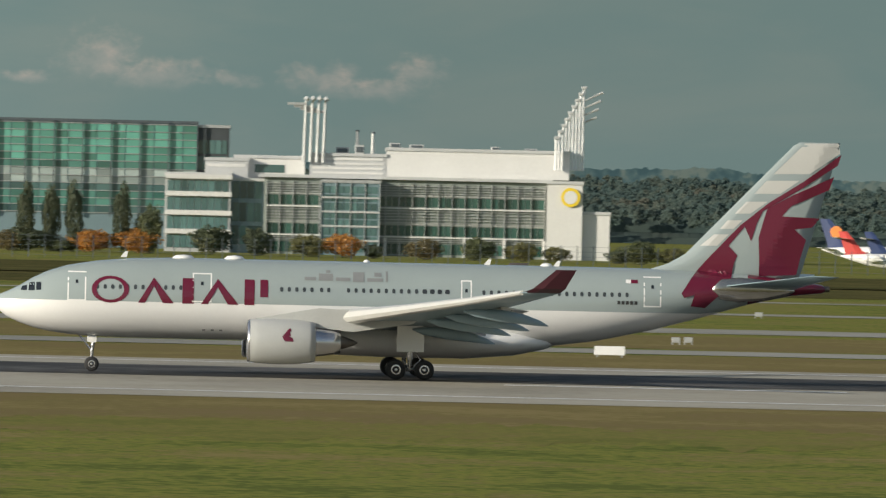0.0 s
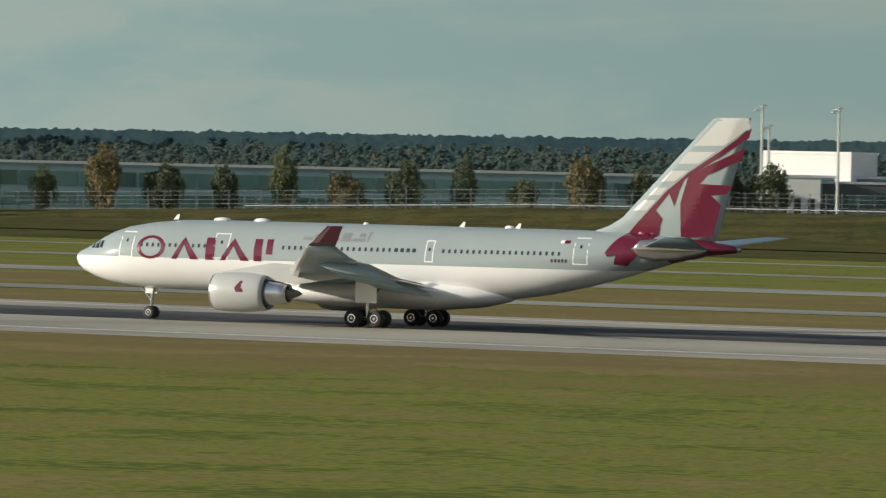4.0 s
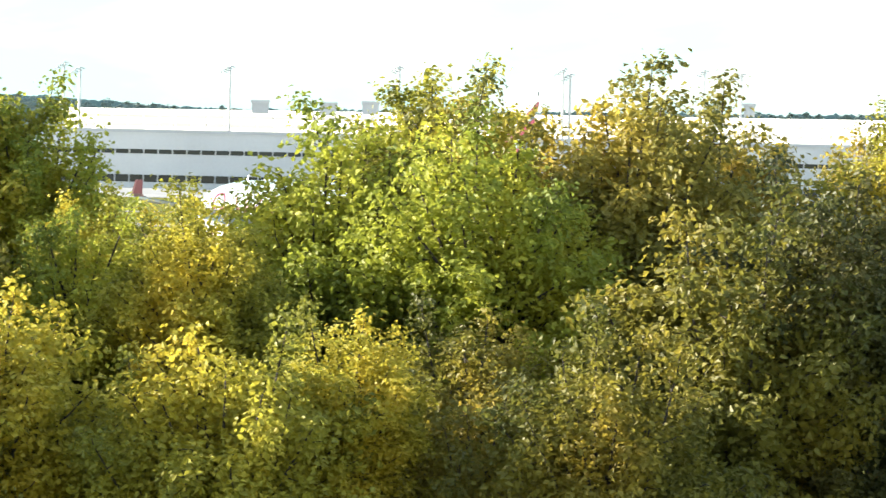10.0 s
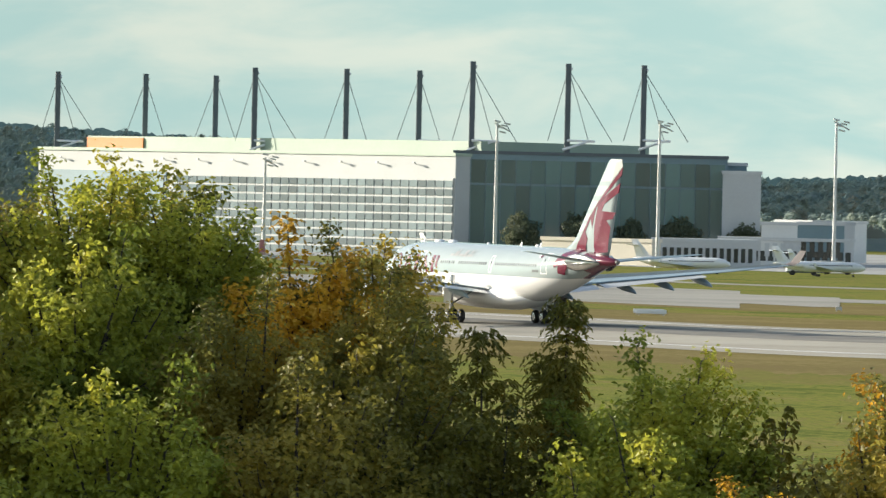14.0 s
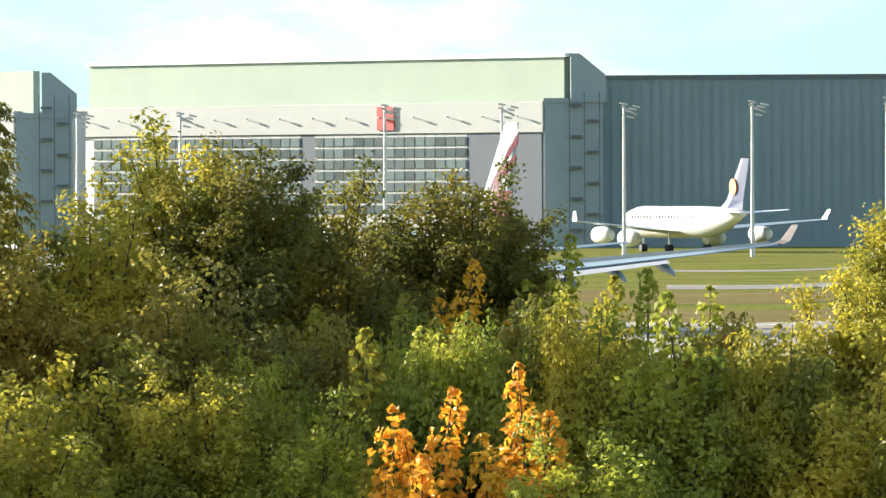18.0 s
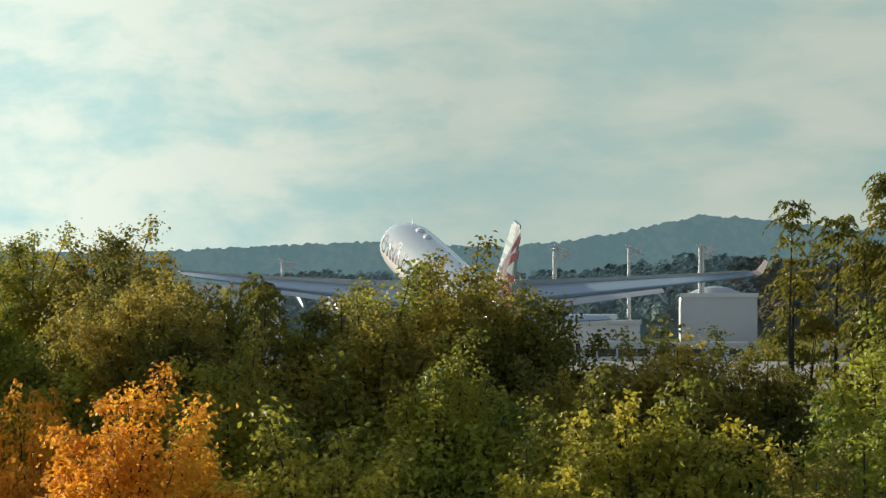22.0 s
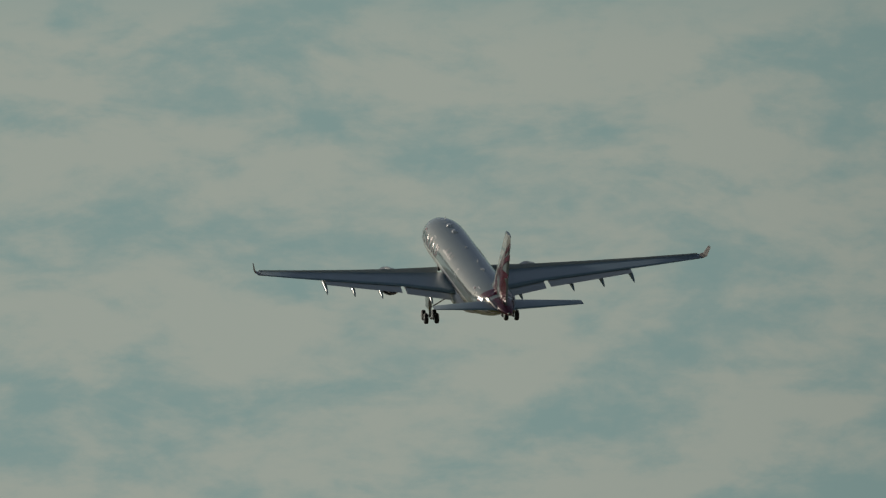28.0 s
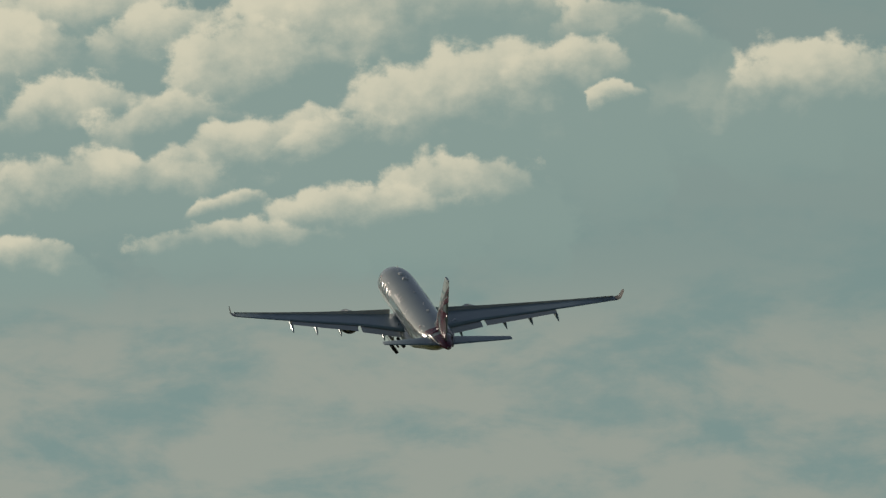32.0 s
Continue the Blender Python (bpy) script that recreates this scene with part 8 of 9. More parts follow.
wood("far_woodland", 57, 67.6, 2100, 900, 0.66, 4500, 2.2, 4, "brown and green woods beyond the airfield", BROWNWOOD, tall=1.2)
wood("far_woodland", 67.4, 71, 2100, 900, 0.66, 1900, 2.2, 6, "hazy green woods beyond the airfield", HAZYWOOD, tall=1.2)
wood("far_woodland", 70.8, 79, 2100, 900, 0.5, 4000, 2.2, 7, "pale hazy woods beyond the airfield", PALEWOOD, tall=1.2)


# ---------- planted trees before the terminals ----------
def far_crown(seed):
    r = np.random.RandomState(seed)
    n_ = 3200
    u = r.normal(size=(n_, 3))
    u /= np.linalg.norm(u, axis=1)[:, None]
    lob = np.array([1 + 0.5 * noise.noise(Vector((*(q * 1.8), seed * 5.3))[:3]) for q in u])
    p = u * (r.uniform(0.35, 1.0, n_) ** 0.4 * lob)[:, None] * np.array([0.5, 0.5, 0.42])
    p[:, 2] += 0.55 - p[:, 2].max() + 0.42
    v, f = leaves_at(p, u * 0.6 + r.normal(size=u.shape) * 0.5, 0.06, 0.8)
    me = bpy.data.meshes.new("crown")
    me.from_pydata(v.tolist(), [], f.tolist())
    me.materials.append(BARK)
    return me


# muted leaf colours: the haze of distance is mixed into them
HAZEDLEAF = {k: leaf_paint("distant " + k + " leaves", c) for k, c in (
    ("dark", [(0.058, 0.0798, 0.0493), (0.0957, 0.116, 0.0653), (0.145, 0.152, 0.0754), (0.217, 0.196, 0.087)]),
    ("green", [(0.0798, 0.104, 0.0551), (0.128, 0.148, 0.0725), (0.189, 0.196, 0.0841), (0.261, 0.239, 0.0928)]),
    ("olive", [(0.116, 0.123, 0.058), (0.189, 0.186, 0.0754), (0.275, 0.249, 0.0899), (0.377, 0.312, 0.102)]),
    ("rust", [(0.109, 0.102, 0.0551), (0.181, 0.152, 0.0725), (0.275, 0.21, 0.0841), (0.392, 0.261, 0.0899)]),
    ("orange", [(0.29, 0.152, 0.0522), (0.522, 0.261, 0.0653), (0.725, 0.362, 0.0725), (0.87, 0.478, 0.087)]),
    ("red", [(0.145, 0.0551, 0.0435), (0.29, 0.0899, 0.058), (0.45, 0.138, 0.0696), (0.551, 0.203, 0.087)]))}
FARCROWN = [far_crown(s_) for s_ in (21, 22, 23, 24)]
FARTRUNK = mesh_of("trunk", tubemesh([(0, 0, 0), (0.01, 0, 0.2), (0, 0, 0.6)], [0.03, 0.022, 0.008], 6), BARK)


def far_tree(b_, d, top, width, colour):
    ob = thing("planted_tree", {"green": "green planted tree by the terminal", "dark": "dark green planted tree by the terminal", "olive": "yellowing planted tree by the terminal", "rust": "brownish planted tree by the terminal",
                                "orange": "orange autumn tree by the terminal", "red": "red autumn tree by the terminal"}[colour], "tree", spot_m(b_, d), "planted trees")
    m = Matrix.Rotation(rs.uniform(0, 6), 4, "Z") @ Matrix.Diagonal((width * 1.05, width * 1.05, top * 1.16, 1))
    c = part("crown", FARCROWN[rs.randint(4)], None, ob, m=m)
    c.material_slots[0].link = "OBJECT"
    c.material_slots[0].material = HAZEDLEAF[colour]
    part("trunk", FARTRUNK, BARK, ob, m=Matrix.Diagonal((min(width, 5), min(width, 5), top, 1)))


def spot_m(b_, d):
    return Matrix.Translation(spot(b_, d))


for q in [(2.904, 1850, 5.39, 10.22, 'dark'), (3.043, 1850, 4.27, 7.67, 'rust'), (2.588, 1850, 14.57, 3.83, 'dark'), (2.924, 1850, 14.58, 3.83, 'dark'), (2.746, 1850, 13.81, 3.83, 'dark'), (2.449, 1850, 4.7, 9.58, 'orange'), (2.251, 1850, 14.43, 3.83, 'dark'), (2.153, 1850, 5.43, 9.58, 'orange'), (2.054, 1850, 10.1, 5.75, 'green'), (2.687, 1850, 3.0, 7.67, 'green'), (1.618, 1850, 6.08, 8.69, 'dark'), (1.302, 1850, 5.92, 6.65, 'dark'), (0.946, 1850, 4.52, 7.92, 'olive'), (0.708, 1850, 4.95, 8.43, 'orange'), (0.135, 1850, 4.35, 7.92, 'rust'), (-0.253, 1850, 4.89, 7.41, 'green'), (-0.558, 1850, 4.09, 7.41, 'olive'), (-0.795, 1850, 3.24, 6.13, 'olive'), (0.491, 1850, 3.07, 4.35, 'green'), (-1.369, 1850, 4.69, 8.43, 'green'), (-1.607, 1850, 3.58, 7.03, 'olive'), (-1.25, 1850, 3.0, 6.39, 'dark')]:
    far_tree(*q)
for q in [(8.551, 1900, 4.36, 11.16, 'dark'), (8.255, 1900, 3.53, 10.5, 'rust'), (7.206, 1900, 14.56, 8.66, 'dark'), (7.028, 1900, 14.04, 7.22, 'dark'), (6.276, 1900, 3.71, 10.24, 'red'), (5.979, 1900, 13.12, 12.47, 'olive'), (5.781, 1900, 5.39, 11.16, 'rust'), (5.315, 1900, 3.78, 7.09, 'green'), (4.871, 1900, 4.37, 9.71, 'olive'), (4.507, 1900, 3.99, 7.61, 'olive'), (4.218, 1900, 5.52, 7.61, 'green'), (3.981, 1900, 16.59, 2.63, 'dark'), (3.811, 1900, 17.64, 3.41, 'dark'), (3.653, 1900, 17.49, 3.15, 'dark'), (3.486, 1900, 16.96, 3.15, 'dark'), (4.139, 1900, 16.08, 2.89, 'dark'), (3.308, 1900, 16.18, 2.89, 'dark'), (4.298, 1900, 15.7, 2.89, 'dark'), (6.81, 1900, 3.0, 9.19, 'dark'), (6.573, 1900, 3.0, 9.19, 'rust')]:
    far_tree(*q)
for q in [(10.421, 1900, 11.96, 9.84, 'dark'), (9.966, 1900, 9.02, 12.47, 'rust'), (9.689, 1900, 9.23, 8.53, 'dark'), (9.412, 1900, 7.86, 4.46, 'green'), (9.194, 1900, 5.0, 9.84, 'red'), (8.957, 1900, 8.46, 5.78, 'green'), (8.64, 1900, 5.29, 8.4, 'rust'), (8.205, 1900, 7.45, 8.4, 'dark'), (7.888, 1900, 7.96, 8.4, 'olive'), (7.69, 1900, 8.37, 7.22, 'dark'), (10.737, 1900, 5.81, 10.5, 'dark'), (11.133, 1900, 6.17, 10.5, 'rust')]:
    far_tree(*q)
for q in [(11.449, 1960, 16.17, 6.23, 'rust'), (11.355, 1960, 14.34, 6.23, 'rust'), (11.26, 1960, 15.64, 6.23, 'orange'), (11.165, 1960, 13.81, 6.23, 'olive'), (11.07, 1960, 15.11, 6.23, 'dark'), (10.975, 1960, 16.4, 6.23, 'dark'), (10.88, 1960, 14.58, 6.23, 'green'), (10.785, 1960, 15.87, 6.23, 'rust'), (10.69, 1960, 14.05, 6.23, 'rust'), (10.595, 1960, 15.34, 6.23, 'orange'), (10.5, 1960, 16.63, 6.23, 'olive'), (10.405, 1960, 14.81, 6.23, 'dark'), (10.31, 1960, 16.1, 6.23, 'dark'), (10.215, 1960, 14.28, 6.23, 'green'), (10.12, 1960, 15.57, 6.23, 'rust')] + [(11.489, 1930, 11.8, 5.87, 'dark'), (11.355, 1930, 10.31, 5.87, 'rust'), (11.22, 1930, 11.08, 5.87, 'dark'), (11.085, 1930, 11.85, 5.87, 'olive'), (10.951, 1930, 10.35, 5.87, 'dark'), (10.816, 1930, 11.12, 5.87, 'rust'), (10.682, 1930, 11.89, 5.87, 'dark'), (10.547, 1930, 10.39, 5.87, 'olive'), (10.413, 1930, 11.16, 5.87, 'dark'), (10.278, 1930, 11.93, 5.87, 'rust'), (10.144, 1930, 12.7, 5.87, 'dark'), (10.009, 1930, 11.2, 5.87, 'olive'), (9.875, 1930, 11.97, 5.87, 'dark')]:
    far_tree(*q)
for q in [(13.793, 2000, 15.98, 7.6, 'dark'), (13.595, 2000, 12.96, 8.57, 'dark'), (13.338, 2000, 13.58, 8.57, 'dark'), (13.1, 2000, 14.6, 7.46, 'olive'), (12.863, 2000, 15.34, 6.08, 'dark'), (12.685, 2000, 12.72, 7.18, 'rust'), (12.487, 2000, 14.25, 6.91, 'dark'), (12.329, 2000, 16.04, 6.08, 'dark'), (11.992, 2000, 17.68, 3.87, 'dark'), (11.628, 2000, 16.32, 3.59, 'dark'), (11.834, 2000, 10.9, 8.84, 'olive'), (11.359, 2000, 7.82, 11.61, 'dark'), (11.122, 2000, 10.08, 9.12, 'orange'), (10.884, 2000, 8.62, 8.84, 'olive'), (10.37, 2000, 10.4, 9.12, 'dark'), (9.935, 2000, 7.3, 13.13, 'rust'), (9.658, 2000, 8.9, 10.22, 'dark'), (9.203, 2000, 4.42, 10.5, 'red'), (10.607, 2000, 8.42, 7.74, 'orange'), (11.518, 2000, 8.39, 8.84, 'rust'), (12.151, 2000, 10.38, 8.29, 'olive')]:
    far_tree(*q)
for q in [(18.739, 2100, 17.84, 10.88, 'dark'), (18.58, 2100, 13.18, 7.25, 'dark'), (18.323, 2100, 15.57, 10.88, 'dark'), (17.294, 2100, 11.78, 7.83, 'dark'), (16.919, 2100, 14.56, 12.33, 'dark'), (16.681, 2100, 14.76, 7.98, 'dark'), (16.444, 2100, 15.68, 9.28, 'dark'), (16.325, 2100, 11.43, 6.38, 'rust'), (15.652, 2100, 13.44, 12.19, 'dark'), (15.276, 2100, 16.65, 10.73, 'dark'), (14.347, 2100, 12.5, 11.61, 'dark'), (14.109, 2100, 12.98, 11.61, 'rust'), (13.278, 2100, 13.96, 9.57, 'dark'), (13.041, 2100, 14.74, 9.57, 'dark'), (12.882, 2100, 14.29, 8.7, 'rust'), (12.724, 2100, 14.43, 8.7, 'dark')]:
    far_tree(*q)
for i in range(14):
    far_tree(19.2 + 0.42 * i, 2150, 14 + 3 * math.sin(i * 2.3), 8 + 2 * math.sin(i * 1.7), ("dark", "rust", "green", "dark")[i % 4])
for q in [(32.528, 2350, 10.26, 6.49, 'dark'), (32.421, 2350, 8.57, 6.49, 'rust'), (32.314, 2350, 8.99, 6.49, 'dark'), (32.207, 2350, 9.42, 6.49, 'green'), (32.1, 2350, 9.84, 6.49, 'olive'), (31.994, 2350, 10.27, 6.49, 'dark'), (31.887, 2350, 10.69, 6.49, 'rust'), (31.78, 2350, 9.0, 6.49, 'dark'), (31.673, 2350, 9.43, 6.49, 'green'), (31.566, 2350, 9.85, 6.49, 'olive'), (31.459, 2350, 10.28, 6.49, 'dark'), (31.353, 2350, 10.7, 6.49, 'rust'), (31.246, 2350, 11.12, 6.49, 'dark')] + [(32.639, 2350, 8.43, 7.14, 'dark'), (32.524, 2350, 7.73, 7.14, 'dark'), (32.409, 2350, 7.02, 7.14, 'green'), (32.295, 2350, 8.27, 7.14, 'rust'), (32.18, 2350, 7.56, 7.14, 'dark'), (32.065, 2350, 8.81, 7.14, 'dark'), (31.95, 2350, 8.1, 7.14, 'green'), (31.836, 2350, 7.4, 7.14, 'rust'), (31.721, 2350, 8.64, 7.14, 'dark'), (31.606, 2350, 7.93, 7.14, 'dark'), (31.491, 2350, 9.18, 7.14, 'green')] + [(52.535, 1890, 9.93, 7.83, 'dark'), (52.12, 1890, 9.98, 9.14, 'dark'), (51.783, 1890, 9.18, 6.53, 'dark'), (51.439, 1890, 9.44, 8.62, 'dark'), (50.972, 1890, 8.49, 6.53, 'dark')]:
    far_tree(*q)


# ---------- parked and taxiing aircraft ----------
def jet(label, m, length, tail, high=False, engines=2, group="parked aircraft"):
    """A small airliner along +x: hull, wings, fin, tailplanes, engines, wheels. high: tailplane on the fin, engines at the tail."""
    k = length / 37.0
    ob = thing("parked_jet", label, "airplane", m, group)
    n_ = 16
    st = [(18.5, 0.1, 3.4), (17.8, 0.9, 3.5), (16, 1.7, 3.7), (13.5, 2.0, 3.8), (-6, 2.0, 3.8), (-11, 1.6, 4.1), (-15, 0.9, 4.6), (-18.3, 0.2, 5.0)]
    part("fuselage", loft(bmesh.new(), [[(x * k, r * k * math.cos(2 * math.pi * j / n_), (z + r * math.sin(2 * math.pi * j / n_)) * k) for j in range(n_)] for x, r, z in st]), WHITE, ob, "white fuselage", smooth=True)
    for s in (1, -1):
        part("wing", loft(bmesh.new(), [[(le * k, s * y * k, z * k), ((le - (le - te) * 0.35) * k, s * y * k, (z + t) * k), (te * k, s * y * k, z * k), ((le - (le - te) * 0.4) * k, s * y * k, (z - t * 0.6) * k)] for y, le, te, z, t in ((1.5, 5.5, -2, 2.6, 0.5), (6, 2.5, -1.8, 3.0, 0.3), (17, -3.2, -5, 4.0, 0.12))]), WINGGREY, ob, "grey wing")
        part("winglet", loft(bmesh.new(), [[(-3.3 * k, s * 17 * k, 4.0 * k), (-5 * k, s * 17 * k, 4.0 * k), (-4.5 * k, s * 17.05 * k, 4.0 * k)], [(-4.6 * k, s * 17.4 * k, 5.3 * k), (-5.4 * k, s * 17.4 * k, 5.3 * k), (-5 * k, s * 17.45 * k, 5.3 * k)]]), WHITE, ob)
        zt = 9.6 if high else 4.9
        xt = -1.5 if high else 0
        part("tailplane", loft(bmesh.new(), [[((-14 + xt) * k, s * 0.2 * k, zt * k), ((-15.5 + xt) * k, s * 0.2 * k, (zt + 0.2) * k), ((-17.5 + xt) * k, s * 0.2 * k, zt * k)], [((-16.5 + xt) * k, s * 6 * k, (zt + 0.4) * k), ((-17.2 + xt) * k, s * 6 * k, (zt + 0.5) * k), ((-18 + xt) * k, s * 6 * k, (zt + 0.4) * k)]]), WHITE, ob)
        for i in range(engines // 2):
            ex, ey, ez = ((-9, 2.9, 4.4) if high else (4.2 - 3.2 * i, 5.8 + 5.0 * i, 1.75 + 0.5 * i))
            e = part("engine", loft(bmesh.new(), [[((ex + x) * k, (s * ey + r * math.cos(2 * math.pi * j / 12)) * k, (ez + r * math.sin(2 * math.pi * j / 12)) * k) for j in range(12)] for x, r in ((2.1, 0.9), (1.9, 1.05), (0, 1.1), (-1.6, 0.8), (-2.3, 0.5))]), WHITE, ob, "white engine", smooth=True)
    part("fin", loft(bmesh.new(), [[(x0 * k, 0.0, z * k), ((x0 * 0.6 + x1 * 0.4) * k, t * k, z * k), (x1 * k, 0.0, z * k), ((x0 * 0.6 + x1 * 0.4) * k, -t * k, z * k)] for x0, x1, z, t in ((-9.6, -17, 5.2, 0.3), (-12.2, -17.2, 6.5, 0.28), (-16.6, -19, 11.7, 0.12))]), tail, ob, "coloured fin")
    for x, y in ((13.5, 0), (-0.5, 2.6), (-0.5, -2.6)):
        part("gear_leg", tubemesh([(x * k, y * k, 0.4 * k), (x * k, y * k, 2.6 * k)], [0.14 * k, 0.16 * k], 6), ALLOY, ob)
        part("wheel", tubemesh([(x * k, (y - 0.4) * k, 0.5 * k), (x * k, (y + 0.4) * k, 0.5 * k)], [0.5 * k, 0.5 * k], 12), RUBBER, ob, "black wheels")
    for i in range(0, 24):
        if not high or i < 18:
            for s in (1, -1):
                part("window", boxmesh((12.5 - 0.95 * i) * k - 0.14, (12.5 - 0.95 * i) * k + 0.14, s * 1.97 * k - 0.05, s * 1.97 * k + 0.05, 4.25 * k, 4.6 * k), DARKGLASS, ob)
    return ob


def parked(b_, d, head):
    """Pose: heading counted to the left from the line of sight."""
    return Matrix.Translation(spot(b_, d)) @ Matrix.Rotation(radians(b_ + 90 + head), 4, "Z")


jet("white airliner with a dark blue tail at the gate", parked(-3.213, 1750, -105), 36, NAVY)
jet("white airliner with a red tail at the gate", parked(-3.241, 1700, -100), 28, RED, high=True)
jet("white airliner with a blue tail at the gate", parked(-3.415, 1720, -100), 28, NAVY, high=True)
part("tail_disc", tubemesh([(-14.6, 0.5, 8.6), (-14.6, -0.5, 8.6)], [1.3, 1.3], 16), ORANGE, bpy.data.objects["parked_jet"], "orange disc on the fin")
for x in (215, 285, 385, 452):
    jet("white regional jet with an orange tail on the apron", parked(29.663 - math.degrees((x - 784) / 14476.1), 2050, -125), 21, ORANGE if x in (215, 385) else WHITE, high=True)
for x, t_ in ((180, 0),):
    jet("small white jet parked by the sheds", parked(50.445, 1650, -60), 15, WHITE, high=True)
jet("small white business jet by the hangar", parked(53.049, 1640, -145), 20, WHITE, high=True)
jet("small white business jet on the apron", parked(51.415, 1560, -110), 20, WHITE, high=True)
jet("small white business jet on the apron", parked(50.45, 1560, -80), 18, WHITE, high=True)
jet("large white four-engined airliner beside the hangar wall", parked(59.858, 1330, 24), 48, NAVY, engines=4)
part("tail_disc", tubemesh([(-19.3, 0.5, 10.6), (-19.3, -0.5, 10.6)], [1.35, 1.35], 16), ORANGE, bpy.data.objects["parked_jet.011"], "orange disc on the fin")
taxi_jet = jet("white airliner with a yellow tail taxiing on the apron", parked(33.6, 1950, -96), 31, YELLOW, group="taxiing aircraft")

# small things on the grass
for t_ in [(-1.183, 678.0, 4.6, 1.5), (-2.22, 953.0, 1.6, 1.0), (-1.646, 750.0, 1.4, 1.0), (-1.733, 752.0, 1.4, 1.0), (12.99, 688.0, 1.0, 1.6), (13.171, 663.0, 1.2, 1.6), (32.112, 1026.0, 1.2, 1.3), (32.021, 1029.0, 1.2, 1.3), (31.083, 833.0, 4.2, 1.0), (32.172, 919.0, 1.2, 1.2), (32.069, 922.0, 1.2, 1.2), (51.637, 940.0, 6.4, 1.0), (52.812, 1518.0, 4.0, 1.6), (51.618, 936.0, 6.4, 0.9), (50.307, 1015.0, 1.4, 0.8)]:
    wd = t_[2] * 0.55
    ob = thing("airfield_sign", "low white airfield marker board on legs" if wd > 2 else "small grey airfield marker box on legs", "sign", facing(t_[0], t_[1]), "airfield markers")
    part("board", boxmesh(-wd / 2, wd / 2, -0.12, 0.12, 0.2, 0.2 + t_[3] * 0.5, bevel=0.03), CLOTHWHITE if wd > 2 else STEEL, ob)
    for s in (-1, 1):
        part("leg", boxmesh(s * wd * 0.4 - 0.06, s * wd * 0.4 + 0.06, -0.06, 0.06, 0, 0.4), STEEL, ob)
V, Fc = [], []
for i, t_ in enumerate([(12.546, 452.0), (12.724, 439.0), (29.402, 467.0), (28.393, 498.0), (27.819, 637.0), (25.295, 435.0), (33.925, 547.0), (32.382, 494.0), (31.551, 457.0), (31.392, 483.0), (30.641, 465.0), (30.166, 441.0), (34.459, 411.0), (33.4, 462.0), (33.15, 455.0), (32.9, 459.0), (34.0, 520.0)]):
    r = np.random.RandomState(60 + i)
    p = np.abs(r.normal(size=(220, 3))) * np.array([0.31, 0.35, 0.06]) * np.sign(r.normal(size=(220, 3)) * np.array([1, 1, 0]) + np.array([0, 0, 1]))
    v, f = leaves_at(p + np.array(spot(t_[0], t_[1])), r.normal(size=p.shape), 0.15, 0.3)
    Fc.append(f + sum(len(q) for q in V))
    V.append(v)
me = bpy.data.meshes.new("weed_tufts")
me.from_pydata(np.concatenate(V).tolist(), [], np.concatenate(Fc).tolist())
me.materials.append(LEAF["dark"])
tagged(new("weed_tufts", me), "dark tufts of tall weeds in the mown grass", "plant", kind="stuff")


# service vehicles on the apron
def service_truck(label, m, colour, load, length=6.5, high=2.9):
    ob = thing("service_truck", label, "truck", m, "apron vehicles")
    part("chassis", boxmesh(-length / 2, length / 2, -1.05, 1.05, 0.5, 0.8, bevel=0.05), DARKSTEEL, ob)
    part("cab", loft(bmesh.new(), [[(length / 2 - 1.9, y, 0.8), (length / 2, y, 0.8), (length / 2, y, 1.6), (length / 2 - 0.4, y, 2.5), (length / 2 - 1.9, y, 2.5)] for y in (-1.15, 1.15)]), colour, ob, "truck cab")
    for s in (-1, 1):
        part("cab_window", boxmesh(length / 2 - 1.4, length / 2 - 0.5, s * 1.15 - 0.03, s * 1.15 + 0.03, 1.6, 2.2), DARKGLASS, ob)
        for x in (length / 2 - 1.1, -length / 2 + 1.2):
            part("wheel", tubemesh([(x, s * 1.15 - 0.18, 0.5), (x, s * 1.15 + 0.18, 0.5)], [0.5, 0.5], 12), RUBBER, ob, "black wheel")
    part("load_box", boxmesh(-length / 2, length / 2 - 2.0, -1.2, 1.2, 0.8, high, bevel=0.06), load, ob)


for b_, d_, turn_, cab_, box_, ln, hg, lab in (
        (33.074, 1800, 8, CLOTHWHITE, CLOTHWHITE, 7.5, 3.2, "white box truck on the apron"), (34.598, 1500, -5, YELLOW, YELLOW, 4.5, 1.6, "small yellow tug on the apron"),
        (31.491, 1850, 12, CLOTHWHITE, PANEL, 7, 3.0, "white box truck on the apron"), (30.997, 1850, 0, CLOTHWHITE, CLOTHWHITE, 6, 2.6, "white service van on the apron"),
        (30.779, 1540, 0, DULLRED, DARKSTEEL, 4, 1.3, "red baggage tug on the apron"), (30.008, 1540, 10, DULLORANGE, DARKSTEEL, 4.5, 1.4, "orange loader on the apron"),
        (32.706, 1900, 4, PANEL, CLOTHWHITE, 8, 3.4, "white box truck on the apron"), (33.57, 1850, -6, DULLRED, DARKSTEEL, 4, 1.3, "red baggage tug on the apron"),
        (50.564, 1580, 5, CLOTHWHITE, CLOTHWHITE, 6.5, 2.7, "white service van on the apron"), (50.326, 1620, -8, CLOTHWHITE, PANEL, 6.5, 2.7, "white service van on the apron"),
        (47.965, 1600, 6, CLOTHWHITE, CLOTHWHITE, 7, 2.9, "white box truck on the apron"), (50.529, 1650, 0, PANEL, DARKSTEEL, 6, 2.2, "grey service truck on the apron")):
    service_truck(lab, facing(b_, d_, 0, turn_), cab_, box_, ln, hg)


